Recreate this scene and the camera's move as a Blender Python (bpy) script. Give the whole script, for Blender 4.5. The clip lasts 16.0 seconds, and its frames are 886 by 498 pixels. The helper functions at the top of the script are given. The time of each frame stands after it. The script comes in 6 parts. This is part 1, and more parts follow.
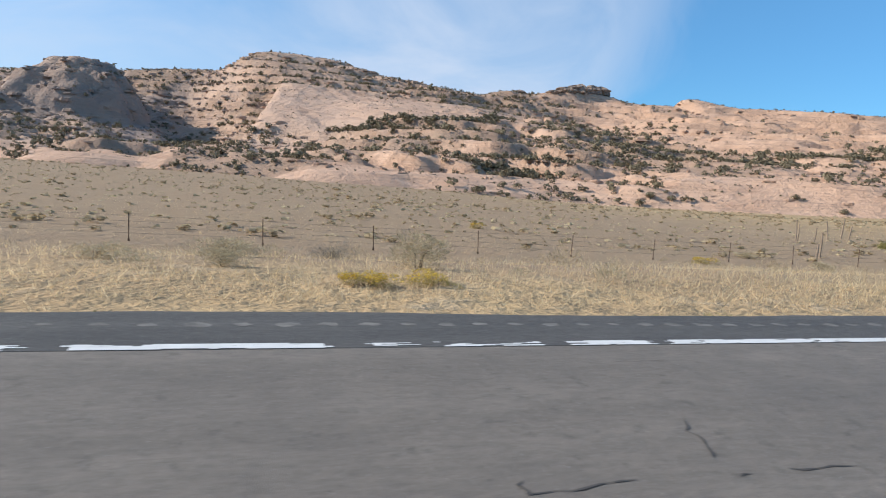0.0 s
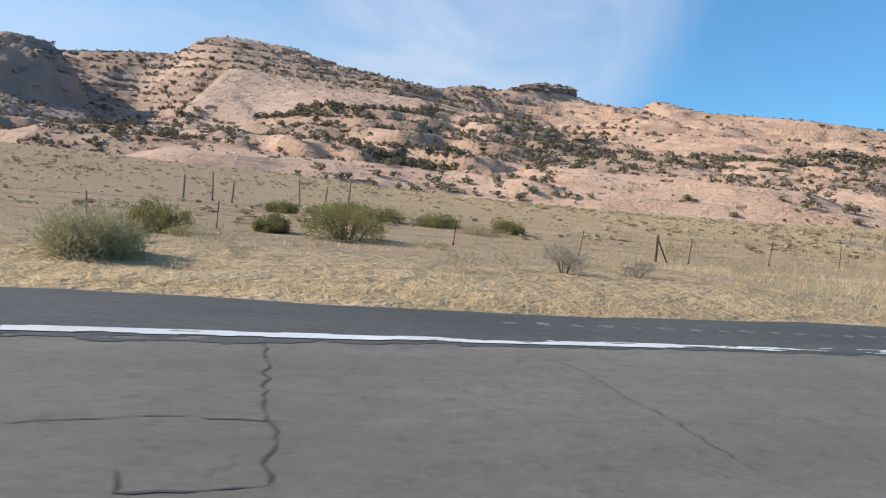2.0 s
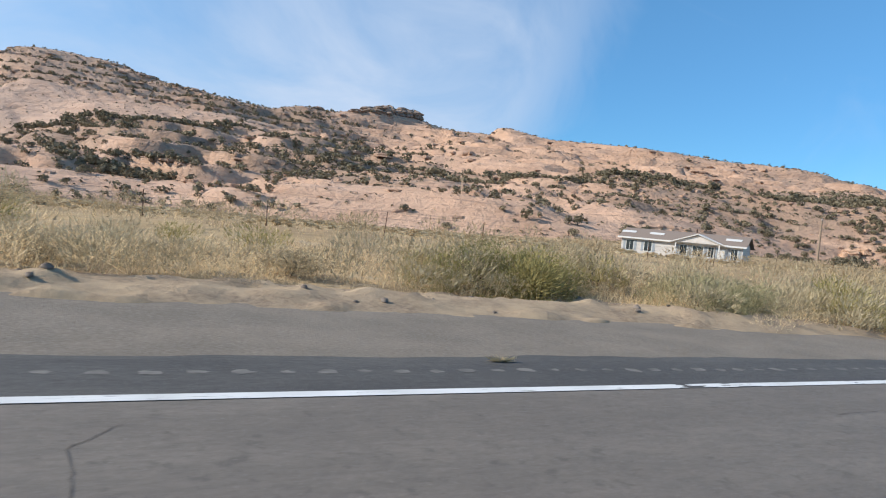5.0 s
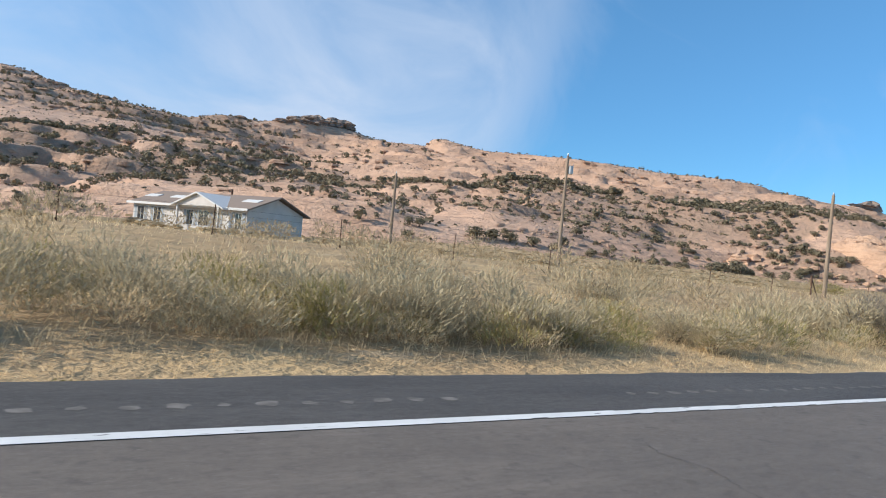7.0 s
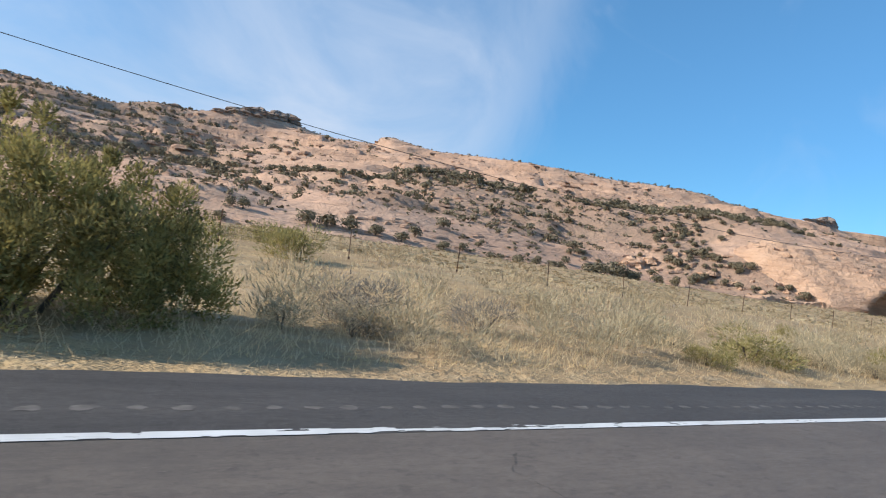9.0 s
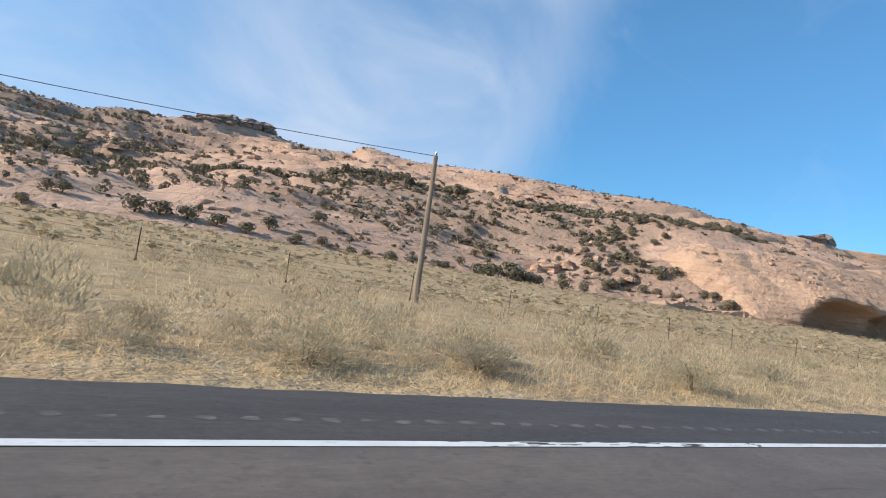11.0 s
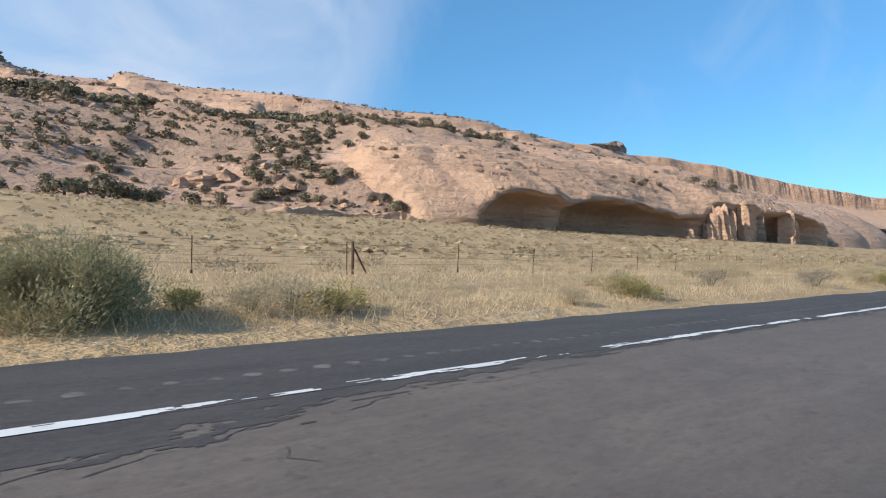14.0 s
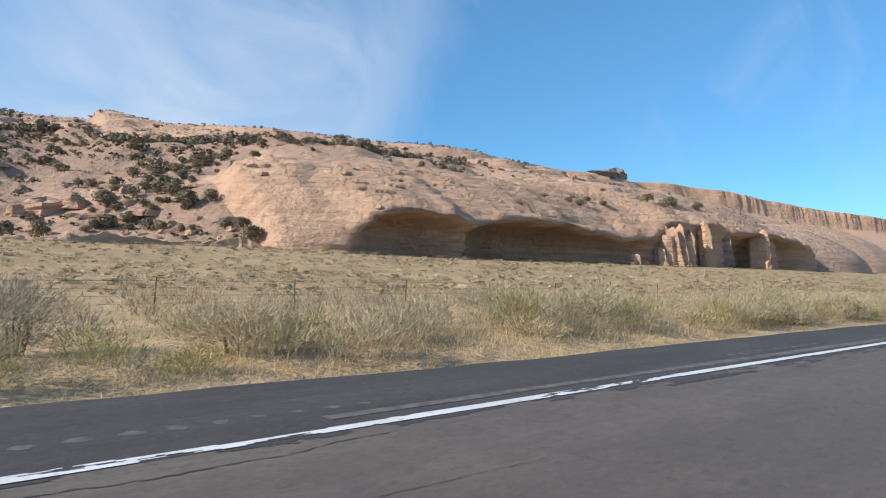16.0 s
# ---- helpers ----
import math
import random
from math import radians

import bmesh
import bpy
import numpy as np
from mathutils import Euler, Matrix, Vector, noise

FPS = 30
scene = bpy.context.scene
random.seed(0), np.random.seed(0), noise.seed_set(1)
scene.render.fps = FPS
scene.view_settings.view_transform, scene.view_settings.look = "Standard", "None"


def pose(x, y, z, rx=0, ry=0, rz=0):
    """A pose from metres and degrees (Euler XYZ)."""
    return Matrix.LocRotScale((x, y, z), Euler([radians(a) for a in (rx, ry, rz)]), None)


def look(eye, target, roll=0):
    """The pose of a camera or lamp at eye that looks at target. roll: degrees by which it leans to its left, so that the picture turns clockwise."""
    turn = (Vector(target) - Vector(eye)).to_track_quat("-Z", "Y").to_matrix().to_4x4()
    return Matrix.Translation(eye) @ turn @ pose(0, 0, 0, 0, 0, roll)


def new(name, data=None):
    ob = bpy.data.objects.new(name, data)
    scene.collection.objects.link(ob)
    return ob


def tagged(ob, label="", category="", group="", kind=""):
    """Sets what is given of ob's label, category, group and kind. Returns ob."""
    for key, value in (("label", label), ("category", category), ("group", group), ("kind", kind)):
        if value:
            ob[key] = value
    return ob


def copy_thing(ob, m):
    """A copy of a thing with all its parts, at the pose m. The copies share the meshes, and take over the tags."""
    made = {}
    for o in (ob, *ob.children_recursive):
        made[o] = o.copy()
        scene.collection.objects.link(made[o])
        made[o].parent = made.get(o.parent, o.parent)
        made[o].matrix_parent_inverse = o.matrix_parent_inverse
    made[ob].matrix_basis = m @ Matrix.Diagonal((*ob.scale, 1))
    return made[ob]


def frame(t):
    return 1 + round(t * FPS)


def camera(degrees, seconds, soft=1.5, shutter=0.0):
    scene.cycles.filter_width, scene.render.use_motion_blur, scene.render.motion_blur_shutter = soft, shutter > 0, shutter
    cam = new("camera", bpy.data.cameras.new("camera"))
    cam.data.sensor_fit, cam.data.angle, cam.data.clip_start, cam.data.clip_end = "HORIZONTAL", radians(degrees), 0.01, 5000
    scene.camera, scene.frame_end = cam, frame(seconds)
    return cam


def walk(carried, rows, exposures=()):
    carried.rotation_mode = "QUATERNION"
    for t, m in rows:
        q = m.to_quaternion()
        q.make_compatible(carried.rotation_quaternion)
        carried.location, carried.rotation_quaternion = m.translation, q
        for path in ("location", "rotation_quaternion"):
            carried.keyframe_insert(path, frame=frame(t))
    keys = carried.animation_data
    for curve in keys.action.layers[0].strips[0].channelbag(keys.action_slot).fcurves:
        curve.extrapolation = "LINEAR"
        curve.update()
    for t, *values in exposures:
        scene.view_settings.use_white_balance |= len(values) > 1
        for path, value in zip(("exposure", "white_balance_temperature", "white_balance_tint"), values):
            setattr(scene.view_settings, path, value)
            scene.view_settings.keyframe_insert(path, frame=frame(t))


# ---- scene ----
# ---- the camera: x along the road, y across it, z up; rows of t, x, y, z, yaw, pitch, lean ----
cam = camera(69.7, 16.0, soft=1.1, shutter=0.022)
ROWS = [
    (0.0, 0.000, 0.000, 1.194, -18.52, -5.62, -3.72),
    (0.5, 15.463, 0.016, 1.068, -18.41, -4.69, -4.55),
    (1.0, 30.768, 0.067, 0.986, -18.09, -3.53, -5.24),
    (1.5, 45.915, 0.150, 0.837, -18.41, -5.36, -5.69),
    (2.0, 60.903, 0.260, 0.702, -18.26, -5.58, -5.84),
    (2.5, 75.733, 0.396, 0.598, -18.25, -6.01, -5.26),
    (3.0, 90.404, 0.555, 0.526, -19.47, -5.50, -5.40),
    (3.5, 104.916, 0.733, 0.445, -20.25, -4.32, -5.98),
    (4.0, 119.271, 0.928, 0.320, -21.16, -3.68, -5.32),
    (4.1, 122.122, 0.969, 0.294, -21.40, -3.92, -5.46),
    (4.5, 133.466, 1.137, 0.223, -22.44, -4.06, -5.25),
    (5.0, 147.503, 1.357, 0.227, -25.89, -1.85, -5.77),
    (5.2, 153.074, 1.448, 0.204, -27.00, -0.96, -4.64),
    (5.6, 164.139, 1.634, 0.133, -27.10, -0.85, -4.71),
    (6.0, 175.102, 1.823, 0.073, -27.37, -0.61, -4.92),
    (6.4, 185.965, 2.015, 0.017, -27.72, -0.32, -5.20),
    (6.8, 196.726, 2.208, -0.040, -28.01, -0.05, -5.44),
    (7.3, 210.034, 2.450, -0.124, -28.17, 0.09, -5.55),
    (7.5, 215.313, 2.547, -0.164, -29.17, 0.24, -5.91),
    (8.0, 228.400, 2.786, -0.277, -29.68, 0.28, -5.84),
    (8.1, 230.999, 2.833, -0.330, -29.85, 0.28, -5.95),
    (8.5, 241.329, 3.021, -0.324, -30.49, 0.51, -5.63),
    (9.0, 254.100, 3.249, -0.440, -29.38, 0.83, -7.33),
    (9.5, 266.712, 3.468, -0.538, -29.32, 2.22, -7.98),
    (9.7, 271.713, 3.553, -0.584, -30.42, 0.98, -8.70),
    (10.1, 281.639, 3.717, -0.669, -30.05, 1.18, -8.63),
    (10.5, 291.463, 3.874, -0.753, -29.17, 1.65, -8.41),
    (10.9, 301.186, 4.022, -0.834, -28.07, 2.24, -8.13),
    (11.4, 313.198, 4.192, -0.938, -26.91, 2.86, -7.85),
    (11.8, 322.694, 4.317, -1.019, -26.54, 3.05, -7.78),
    (12.0, 327.404, 4.375, -1.062, -28.54, 2.45, -10.03),
    (12.1, 329.749, 4.403, -1.076, -31.47, 1.89, -8.07),
    (12.2, 332.088, 4.430, -1.093, -35.44, 0.32, -4.73),
    (12.3, 334.421, 4.457, -1.102, -36.02, -0.09, -3.86),
    (12.5, 339.068, 4.507, -1.133, -37.78, -0.86, -4.33),
    (13.0, 350.574, 4.620, -1.153, -40.17, -1.62, -3.16),
    (13.5, 361.922, 4.711, -1.225, -40.27, -1.62, -3.06),
    (14.0, 373.111, 4.779, -1.321, -41.33, -2.22, -2.93),
    (14.5, 384.143, 4.824, -1.465, -41.64, -1.72, -3.59),
    (15.0, 395.016, 4.845, -1.557, -41.72, -1.78, -3.43),
    (15.5, 405.731, 4.839, -1.631, -40.59, -0.68, -2.14),
    (16.0, 416.288, 4.807, -1.612, -39.18, 0.83, -1.74),
]
walk(cam, [(t, pose(x, y, z, 90 + pitch, 0, yaw) @ pose(0, 0, 0, 0, 0, -lean)) for t, x, y, z, yaw, pitch, lean in ROWS])

# ---- sky, sun ----
SUN_FROM = Vector((-0.945, 0.29, 0.0)).normalized()
SUN_HIGH = radians(29)
world = bpy.data.worlds.new("sky")
scene.world = world
world.use_nodes = True
wn, wl = world.node_tree.nodes, world.node_tree.links
wn.clear()


def wnode(kind, **values):
    n = wn.new(kind)
    for key, value in values.items():
        n.inputs[key].default_value = value
    return n


sky = wn.new("ShaderNodeTexSky")
sky.sky_type, sky.sun_disc = "NISHITA", False
sky.sun_elevation, sky.sun_rotation = SUN_HIGH, math.atan2(SUN_FROM.x, SUN_FROM.y)
sky.altitude, sky.air_density, sky.dust_density, sky.ozone_density = 1500, 1.0, 0.6, 2.2
coords = wn.new("ShaderNodeTexCoord")
# thin cirrus: a broad veil west of the dome's middle and faint streaks elsewhere
stretch = wn.new("ShaderNodeMapping")
stretch.inputs["Rotation"].default_value = (0.25, 0.45, 0.5)
stretch.inputs["Scale"].default_value = (1.6, 5.0, 3.2)
wl.new(coords.outputs["Generated"], stretch.inputs["Vector"])
wisps = wnode("ShaderNodeTexNoise", Scale=1.7, Detail=7.0, Roughness=0.55, Distortion=0.6)
wl.new(stretch.outputs["Vector"], wisps.inputs["Vector"])
split = wn.new("ShaderNodeSeparateXYZ")
wl.new(coords.outputs["Generated"], split.inputs[0])


def wmath(op, a, b=None, c=None):
    n = wn.new("ShaderNodeMath")
    n.operation = op
    for i, v in enumerate((a, b, c)):
        if v is None:
            continue
        if isinstance(v, (int, float)):
            n.inputs[i].default_value = v
        else:
            wl.new(v, n.inputs[i])
    return n.outputs[0]


def wrange(value, a, b, lo=0.0, hi=1.0):
    n = wn.new("ShaderNodeMapRange")
    n.interpolation_type = "SMOOTHSTEP"
    wl.new(value, n.inputs[0])
    for i, v in zip((1, 2, 3, 4), (a, b, lo, hi)):
        n.inputs[i].default_value = v
    return n.outputs[0]


# the veil ends where the bearing passes about 35 degrees east of the y axis, leaning with height
bearing = wmath("ARCTAN2", split.outputs["X"], split.outputs["Y"])
edge = wmath("SUBTRACT", bearing, wmath("MULTIPLY", split.outputs["Z"], 0.5))
edge = wmath("ADD", edge, wmath("MULTIPLY", wmath("SUBTRACT", wisps.outputs["Fac"], 0.5), 0.28))
veil = wmath("MULTIPLY", wrange(edge, 0.41, 0.55, 1.0, 0.0), wrange(edge, -0.1, 0.42, 0.72, 1.15))
veil = wmath("MULTIPLY", veil, wrange(wisps.outputs["Fac"], 0.30, 0.66, 0.42, 0.95))
veil = wmath("MULTIPLY", veil, wrange(split.outputs["Z"], 0.16, 0.42, 1.0, 0.5))
streaks = wmath("MULTIPLY", wrange(wisps.outputs["Fac"], 0.52, 0.78), 0.35)
cover = wmath("MINIMUM", wmath("ADD", wmath("MULTIPLY", veil, 0.8), wmath("MULTIPLY", streaks, 0.5)), 1.0)
deep = wn.new("ShaderNodeMix")
deep.data_type, deep.blend_type = "RGBA", "MULTIPLY"
deep.inputs["Factor"].default_value = 1.0
tone = wn.new("ShaderNodeMix")
tone.data_type = "RGBA"
tone.inputs["A"].default_value, tone.inputs["B"].default_value = (0.45, 0.81, 1.03, 1), (0.80, 1.31, 1.45, 1)
wl.new(wrange(split.outputs["Z"], 0.0, 0.5), tone.inputs["Factor"])
wl.new(tone.outputs["Result"], deep.inputs["B"])
wl.new(sky.outputs["Color"], deep.inputs["A"])
mix = wn.new("ShaderNodeMix")
mix.data_type = "RGBA"
wl.new(cover, mix.inputs["Factor"])
wl.new(deep.outputs["Result"], mix.inputs["A"])
mix.inputs["B"].default_value = (4.4, 5.15, 6.4, 1)
back = wnode("ShaderNodeBackground", Strength=0.124)
wl.new(mix.outputs["Result"], back.inputs["Color"])
wl.new(back.outputs[0], wn.new("ShaderNodeOutputWorld").inputs[0])

sun = new("sun", bpy.data.lights.new("sun", "SUN"))
sun.data.energy, sun.data.angle, sun.data.color = 5.0, radians(0.53), (1.0, 0.93, 0.82)
sun.matrix_world = look((0, 0, 60), Vector((0, 0, 60)) - (SUN_FROM * math.cos(SUN_HIGH) + Vector((0, 0, math.sin(SUN_HIGH)))))
scene.view_settings.exposure = 0.21

# ---- materials ----
def ramp_mix(nt, fac, a, b):
    n = nt.nodes.new("ShaderNodeMix")
    n.data_type = "RGBA"
    for key, v in (("Factor", fac), ("A", a), ("B", b)):
        if isinstance(v, tuple):
            n.inputs[key].default_value = (*v, 1)
        elif isinstance(v, (int, float)):
            n.inputs[key].default_value = v
        else:
            nt.links.new(v, n.inputs[key])
    return n.outputs["Result"]


def tex(nt, scale, detail=5.0, rough=0.55, stretch=None, distortion=0.0, kind="noise"):
    geo = nt.nodes.new("ShaderNodeNewGeometry")
    vec = geo.outputs["Position"]
    if stretch:
        m = nt.nodes.new("ShaderNodeMapping")
        m.inputs["Scale"].default_value = stretch
        nt.links.new(vec, m.inputs["Vector"])
        vec = m.outputs["Vector"]
    n = nt.nodes.new("ShaderNodeTexNoise" if kind == "noise" else "ShaderNodeTexVoronoi")
    nt.links.new(vec, n.inputs["Vector"])
    n.inputs["Scale"].default_value = scale
    if kind == "noise":
        n.inputs["Detail"].default_value, n.inputs["Roughness"].default_value, n.inputs["Distortion"].default_value = detail, rough, distortion
        return n.outputs["Fac"]
    return n.outputs["Distance"]


def span(nt, value, a, b, lo=0.0, hi=1.0):
    n = nt.nodes.new("ShaderNodeMapRange")
    nt.links.new(value, n.inputs[0])
    for i, v in zip((1, 2, 3, 4), (a, b, lo, hi)):
        n.inputs[i].default_value = v
    return n.outputs[0]


def calc(nt, op, a, b):
    n = nt.nodes.new("ShaderNodeMath")
    n.operation = op
    for i, v in enumerate((a, b)):
        if isinstance(v, (int, float)):
            n.inputs[i].default_value = v
        else:
            nt.links.new(v, n.inputs[i])
    return n.outputs[0]


def material(name, build, rough=0.9, metal=0.0, specular=0.3, thin=0.0):
    """build(nt) gives the colour socket or tuple and, optionally, a height socket with its depth in metres."""
    m = bpy.data.materials.new(name)
    m.use_nodes = True
    nt = m.node_tree
    p = nt.nodes["Principled BSDF"]
    p.inputs["Roughness"].default_value, p.inputs["Metallic"].default_value = rough, metal
    p.inputs["Specular IOR Level"].default_value = specular
    colour, height, depth = (*build(nt), None, None)[:3]
    if isinstance(colour, tuple):
        p.inputs["Base Color"].default_value = (*colour, 1)
    else:
        nt.links.new(colour, p.inputs["Base Color"])
    if height is not None:
        b = nt.nodes.new("ShaderNodeBump")
        b.inputs["Strength"].default_value, b.inputs["Distance"].default_value = 1.0, depth
        nt.links.new(height, b.inputs["Height"])
        nt.links.new(b.outputs["Normal"], p.inputs["Normal"])
    if thin:
        t = nt.nodes.new("ShaderNodeBsdfTranslucent")
        if isinstance(colour, tuple):
            t.inputs["Color"].default_value = (*colour, 1)
        else:
            nt.links.new(colour, t.inputs["Color"])
        mx = nt.nodes.new("ShaderNodeMixShader")
        mx.inputs[0].default_value = thin
        nt.links.new(p.outputs[0], mx.inputs[1])
        nt.links.new(t.outputs[0], mx.inputs[2])
        nt.links.new(mx.outputs[0], nt.nodes["Material Output"].inputs[0])
    return m


def steep(nt):
    geo = nt.nodes.new("ShaderNodeNewGeometry")
    s = nt.nodes.new("ShaderNodeSeparateXYZ")
    nt.links.new(geo.outputs["True Normal"], s.inputs[0])
    return s.outputs["Z"]


def piece_random(nt):
    return nt.nodes.new("ShaderNodeObjectInfo").outputs["Random"]


def island_random(nt):
    return nt.nodes.new("ShaderNodeNewGeometry").outputs["Random Per Island"]


def sandstone(nt):
    """Pale slickrock, with brown soil and rubble where the surface's own "soil" layer says that it lies."""
    patch = tex(nt, 0.030, 6, 0.62)
    grain = tex(nt, 0.35, 8, 0.65)
    strata = tex(nt, 0.11, 6, 0.6, (0.10, 0.10, 2.6), 0.5)
    streak = tex(nt, 0.22, 5, 0.6, (1.0, 1.0, 0.12))
    c = ramp_mix(nt, span(nt, patch, 0.35, 0.65), (0.53, 0.325, 0.218), (0.625, 0.405, 0.285))
    c = ramp_mix(nt, span(nt, strata, 0.42, 0.62, 0, 0.5), c, (0.68, 0.455, 0.325))
    c = ramp_mix(nt, span(nt, grain, 0.55, 0.72, 0, 0.4), c, (0.33, 0.23, 0.175))
    c = ramp_mix(nt, span(nt, streak, 0.58, 0.74, 0, 0.35), c, (0.32, 0.22, 0.17))
    beds = tex(nt, 0.35, 6, 0.65, (0.10, 0.10, 2.2), 0.6)
    # thin dark bands along the bedding, with ledge shadow lines put into the colour
    c = ramp_mix(nt, span(nt, beds, 0.56, 0.66, 0, 0.55), c, (0.27, 0.185, 0.14))
    c = ramp_mix(nt, span(nt, tex(nt, 0.055, 6, 0.68), 0.53, 0.66, 0, 0.6), c, (0.42, 0.285, 0.205))
    geo = nt.nodes.new("ShaderNodeNewGeometry")
    apart = nt.nodes.new("ShaderNodeSeparateXYZ")
    nt.links.new(geo.outputs["Position"], apart.inputs[0])
    west = calc(nt, "MULTIPLY", span(nt, apart.outputs["X"], 380, -120, 0.0, 0.75), span(nt, apart.outputs["Y"], 370, 460))
    c = ramp_mix(nt, calc(nt, "MULTIPLY", west, span(nt, tex(nt, 0.02, 5, 0.6), 0.35, 0.6, 0.5, 1.0)), c, (0.445, 0.332, 0.268))
    red = calc(nt, "MULTIPLY", span(nt, apart.outputs["X"], 300, 350, 0.0, 0.55), span(nt, tex(nt, 0.06, 7, 0.68), 0.42, 0.60))
    c = ramp_mix(nt, red, c, (0.40, 0.252, 0.172))
    # the butte's shaded side: its darkness is put into the rock colour
    butte_shade = calc(nt, "MULTIPLY", span(nt, apart.outputs["X"], -20, -70), span(nt, apart.outputs["Y"], 520, 580))
    c = ramp_mix(nt, calc(nt, "MULTIPLY", butte_shade, span(nt, tex(nt, 0.03, 6, 0.65, (1.0, 1.0, 0.4)), 0.35, 0.6, 0.35, 0.8)), c, (0.255, 0.198, 0.172))
    layer = nt.nodes.new("ShaderNodeAttribute")
    layer.attribute_name = "soil"
    rag = calc(nt, "ADD", layer.outputs["Fac"], calc(nt, "MULTIPLY", calc(nt, "SUBTRACT", tex(nt, 0.13, 7, 0.72), 0.5), 1.8))
    earth = ramp_mix(nt, span(nt, tex(nt, 0.05, 5, 0.6), 0.35, 0.65), (0.43, 0.275, 0.192), (0.36, 0.25, 0.18))
    earth = ramp_mix(nt, span(nt, tex(nt, 0.7, 6, 0.7), 0.48, 0.64, 0, 0.55), earth, (0.21, 0.165, 0.12))
    c = ramp_mix(nt, span(nt, rag, 0.34, 0.72, 0, 0.85), c, earth)
    lumps = tex(nt, 0.10, 7, 0.68, (1.0, 1.0, 1.8), 0.2)
    h = calc(nt, "ADD", calc(nt, "MULTIPLY", beds, 0.6), calc(nt, "ADD", calc(nt, "MULTIPLY", grain, 0.7), calc(nt, "MULTIPLY", lumps, 1.7)))
    return c, h, 1.5


def cliffstone(nt):
    patch = tex(nt, 0.09, 6, 0.62)
    grain = tex(nt, 0.6, 8, 0.65)
    strata = tex(nt, 0.16, 6, 0.6, (0.25, 0.25, 2.8), 0.5)
    c = ramp_mix(nt, span(nt, patch, 0.35, 0.65), (0.56, 0.35, 0.23), (0.625, 0.405, 0.275))
    c = ramp_mix(nt, span(nt, strata, 0.45, 0.65, 0, 0.5), c, (0.46, 0.285, 0.195))
    c = ramp_mix(nt, span(nt, grain, 0.55, 0.75, 0, 0.45), c, (0.36, 0.24, 0.17))
    c = ramp_mix(nt, span(nt, tex(nt, 0.5, 6, 0.65, (0.16, 0.16, 2.4), 0.8), 0.58, 0.66, 0, 0.5), c, (0.27, 0.18, 0.13))
    return c, calc(nt, "ADD", calc(nt, "MULTIPLY", strata, 1.4), calc(nt, "ADD", grain, calc(nt, "MULTIPLY", tex(nt, 0.22, 7, 0.66, (1.0, 1.0, 2.0), 0.6), 1.0))), 1.1


def caprock(nt):
    strata = tex(nt, 0.20, 6, 0.6, (0.2, 0.2, 2.6), 0.5)
    c = ramp_mix(nt, span(nt, strata, 0.35, 0.65), (0.20, 0.155, 0.13), (0.40, 0.29, 0.22))
    c = ramp_mix(nt, span(nt, tex(nt, 0.5, 6, 0.7), 0.5, 0.65, 0, 0.6), c, (0.10, 0.085, 0.07))
    return c, strata, 1.5


def prairie(nt):
    broad = tex(nt, 0.02, 5, 0.6)
    mid = tex(nt, 0.14, 6, 0.65)
    fine = tex(nt, 1.6, 6, 0.7)
    c = ramp_mix(nt, span(nt, broad, 0.38, 0.62), (0.452, 0.316, 0.182), (0.43, 0.295, 0.166))
    c = ramp_mix(nt, span(nt, mid, 0.45, 0.62, 0, 0.8), c, (0.54, 0.392, 0.218))
    c = ramp_mix(nt, span(nt, fine, 0.5, 0.72, 0, 0.5), c, (0.29, 0.208, 0.125))
    c = ramp_mix(nt, span(nt, tex(nt, 0.33, 5, 0.7), 0.56, 0.68, 0, 0.5), c, (0.393, 0.327, 0.215))
    clump = tex(nt, 0.75, 5, 0.7, (0.7, 1.2, 1.0))
    c = ramp_mix(nt, span(nt, clump, 0.50, 0.62, 0, 0.6), c, (0.335, 0.25, 0.15))
    c = ramp_mix(nt, span(nt, clump, 0.44, 0.34, 0, 0.7), c, (0.515, 0.396, 0.262))
    geo = nt.nodes.new("ShaderNodeNewGeometry")
    apart = nt.nodes.new("ShaderNodeSeparateXYZ")
    nt.links.new(geo.outputs["Position"], apart.inputs[0])
    c = ramp_mix(nt, calc(nt, "MULTIPLY", span(nt, apart.outputs["X"], 115, 55, 0.0, 0.75), span(nt, apart.outputs["Y"], 7.5, 13, 0.0, 1.0)), c, (0.315, 0.228, 0.158))
    return c, calc(nt, "ADD", calc(nt, "MULTIPLY", clump, -1.5), calc(nt, "ADD", fine, mid)), 0.22


def aged(nt, c):
    """The paving was laid in stretches: a bleached one in the west, darker and browner ones further east."""
    geo = nt.nodes.new("ShaderNodeNewGeometry")
    apart = nt.nodes.new("ShaderNodeSeparateXYZ")
    nt.links.new(geo.outputs["Position"], apart.inputs[0])
    x = calc(nt, "ADD", apart.outputs["X"], calc(nt, "MULTIPLY", tex(nt, 0.05, 3), 30.0))
    deep = nt.nodes.new("ShaderNodeMix")
    deep.data_type, deep.blend_type = "RGBA", "MULTIPLY"
    nt.links.new(span(nt, x, 150, 280, 0.0, 1.0), deep.inputs["Factor"])
    nt.links.new(c, deep.inputs["A"])
    deep.inputs["B"].default_value = (0.78, 0.74, 0.74, 1)
    return deep.outputs["Result"]


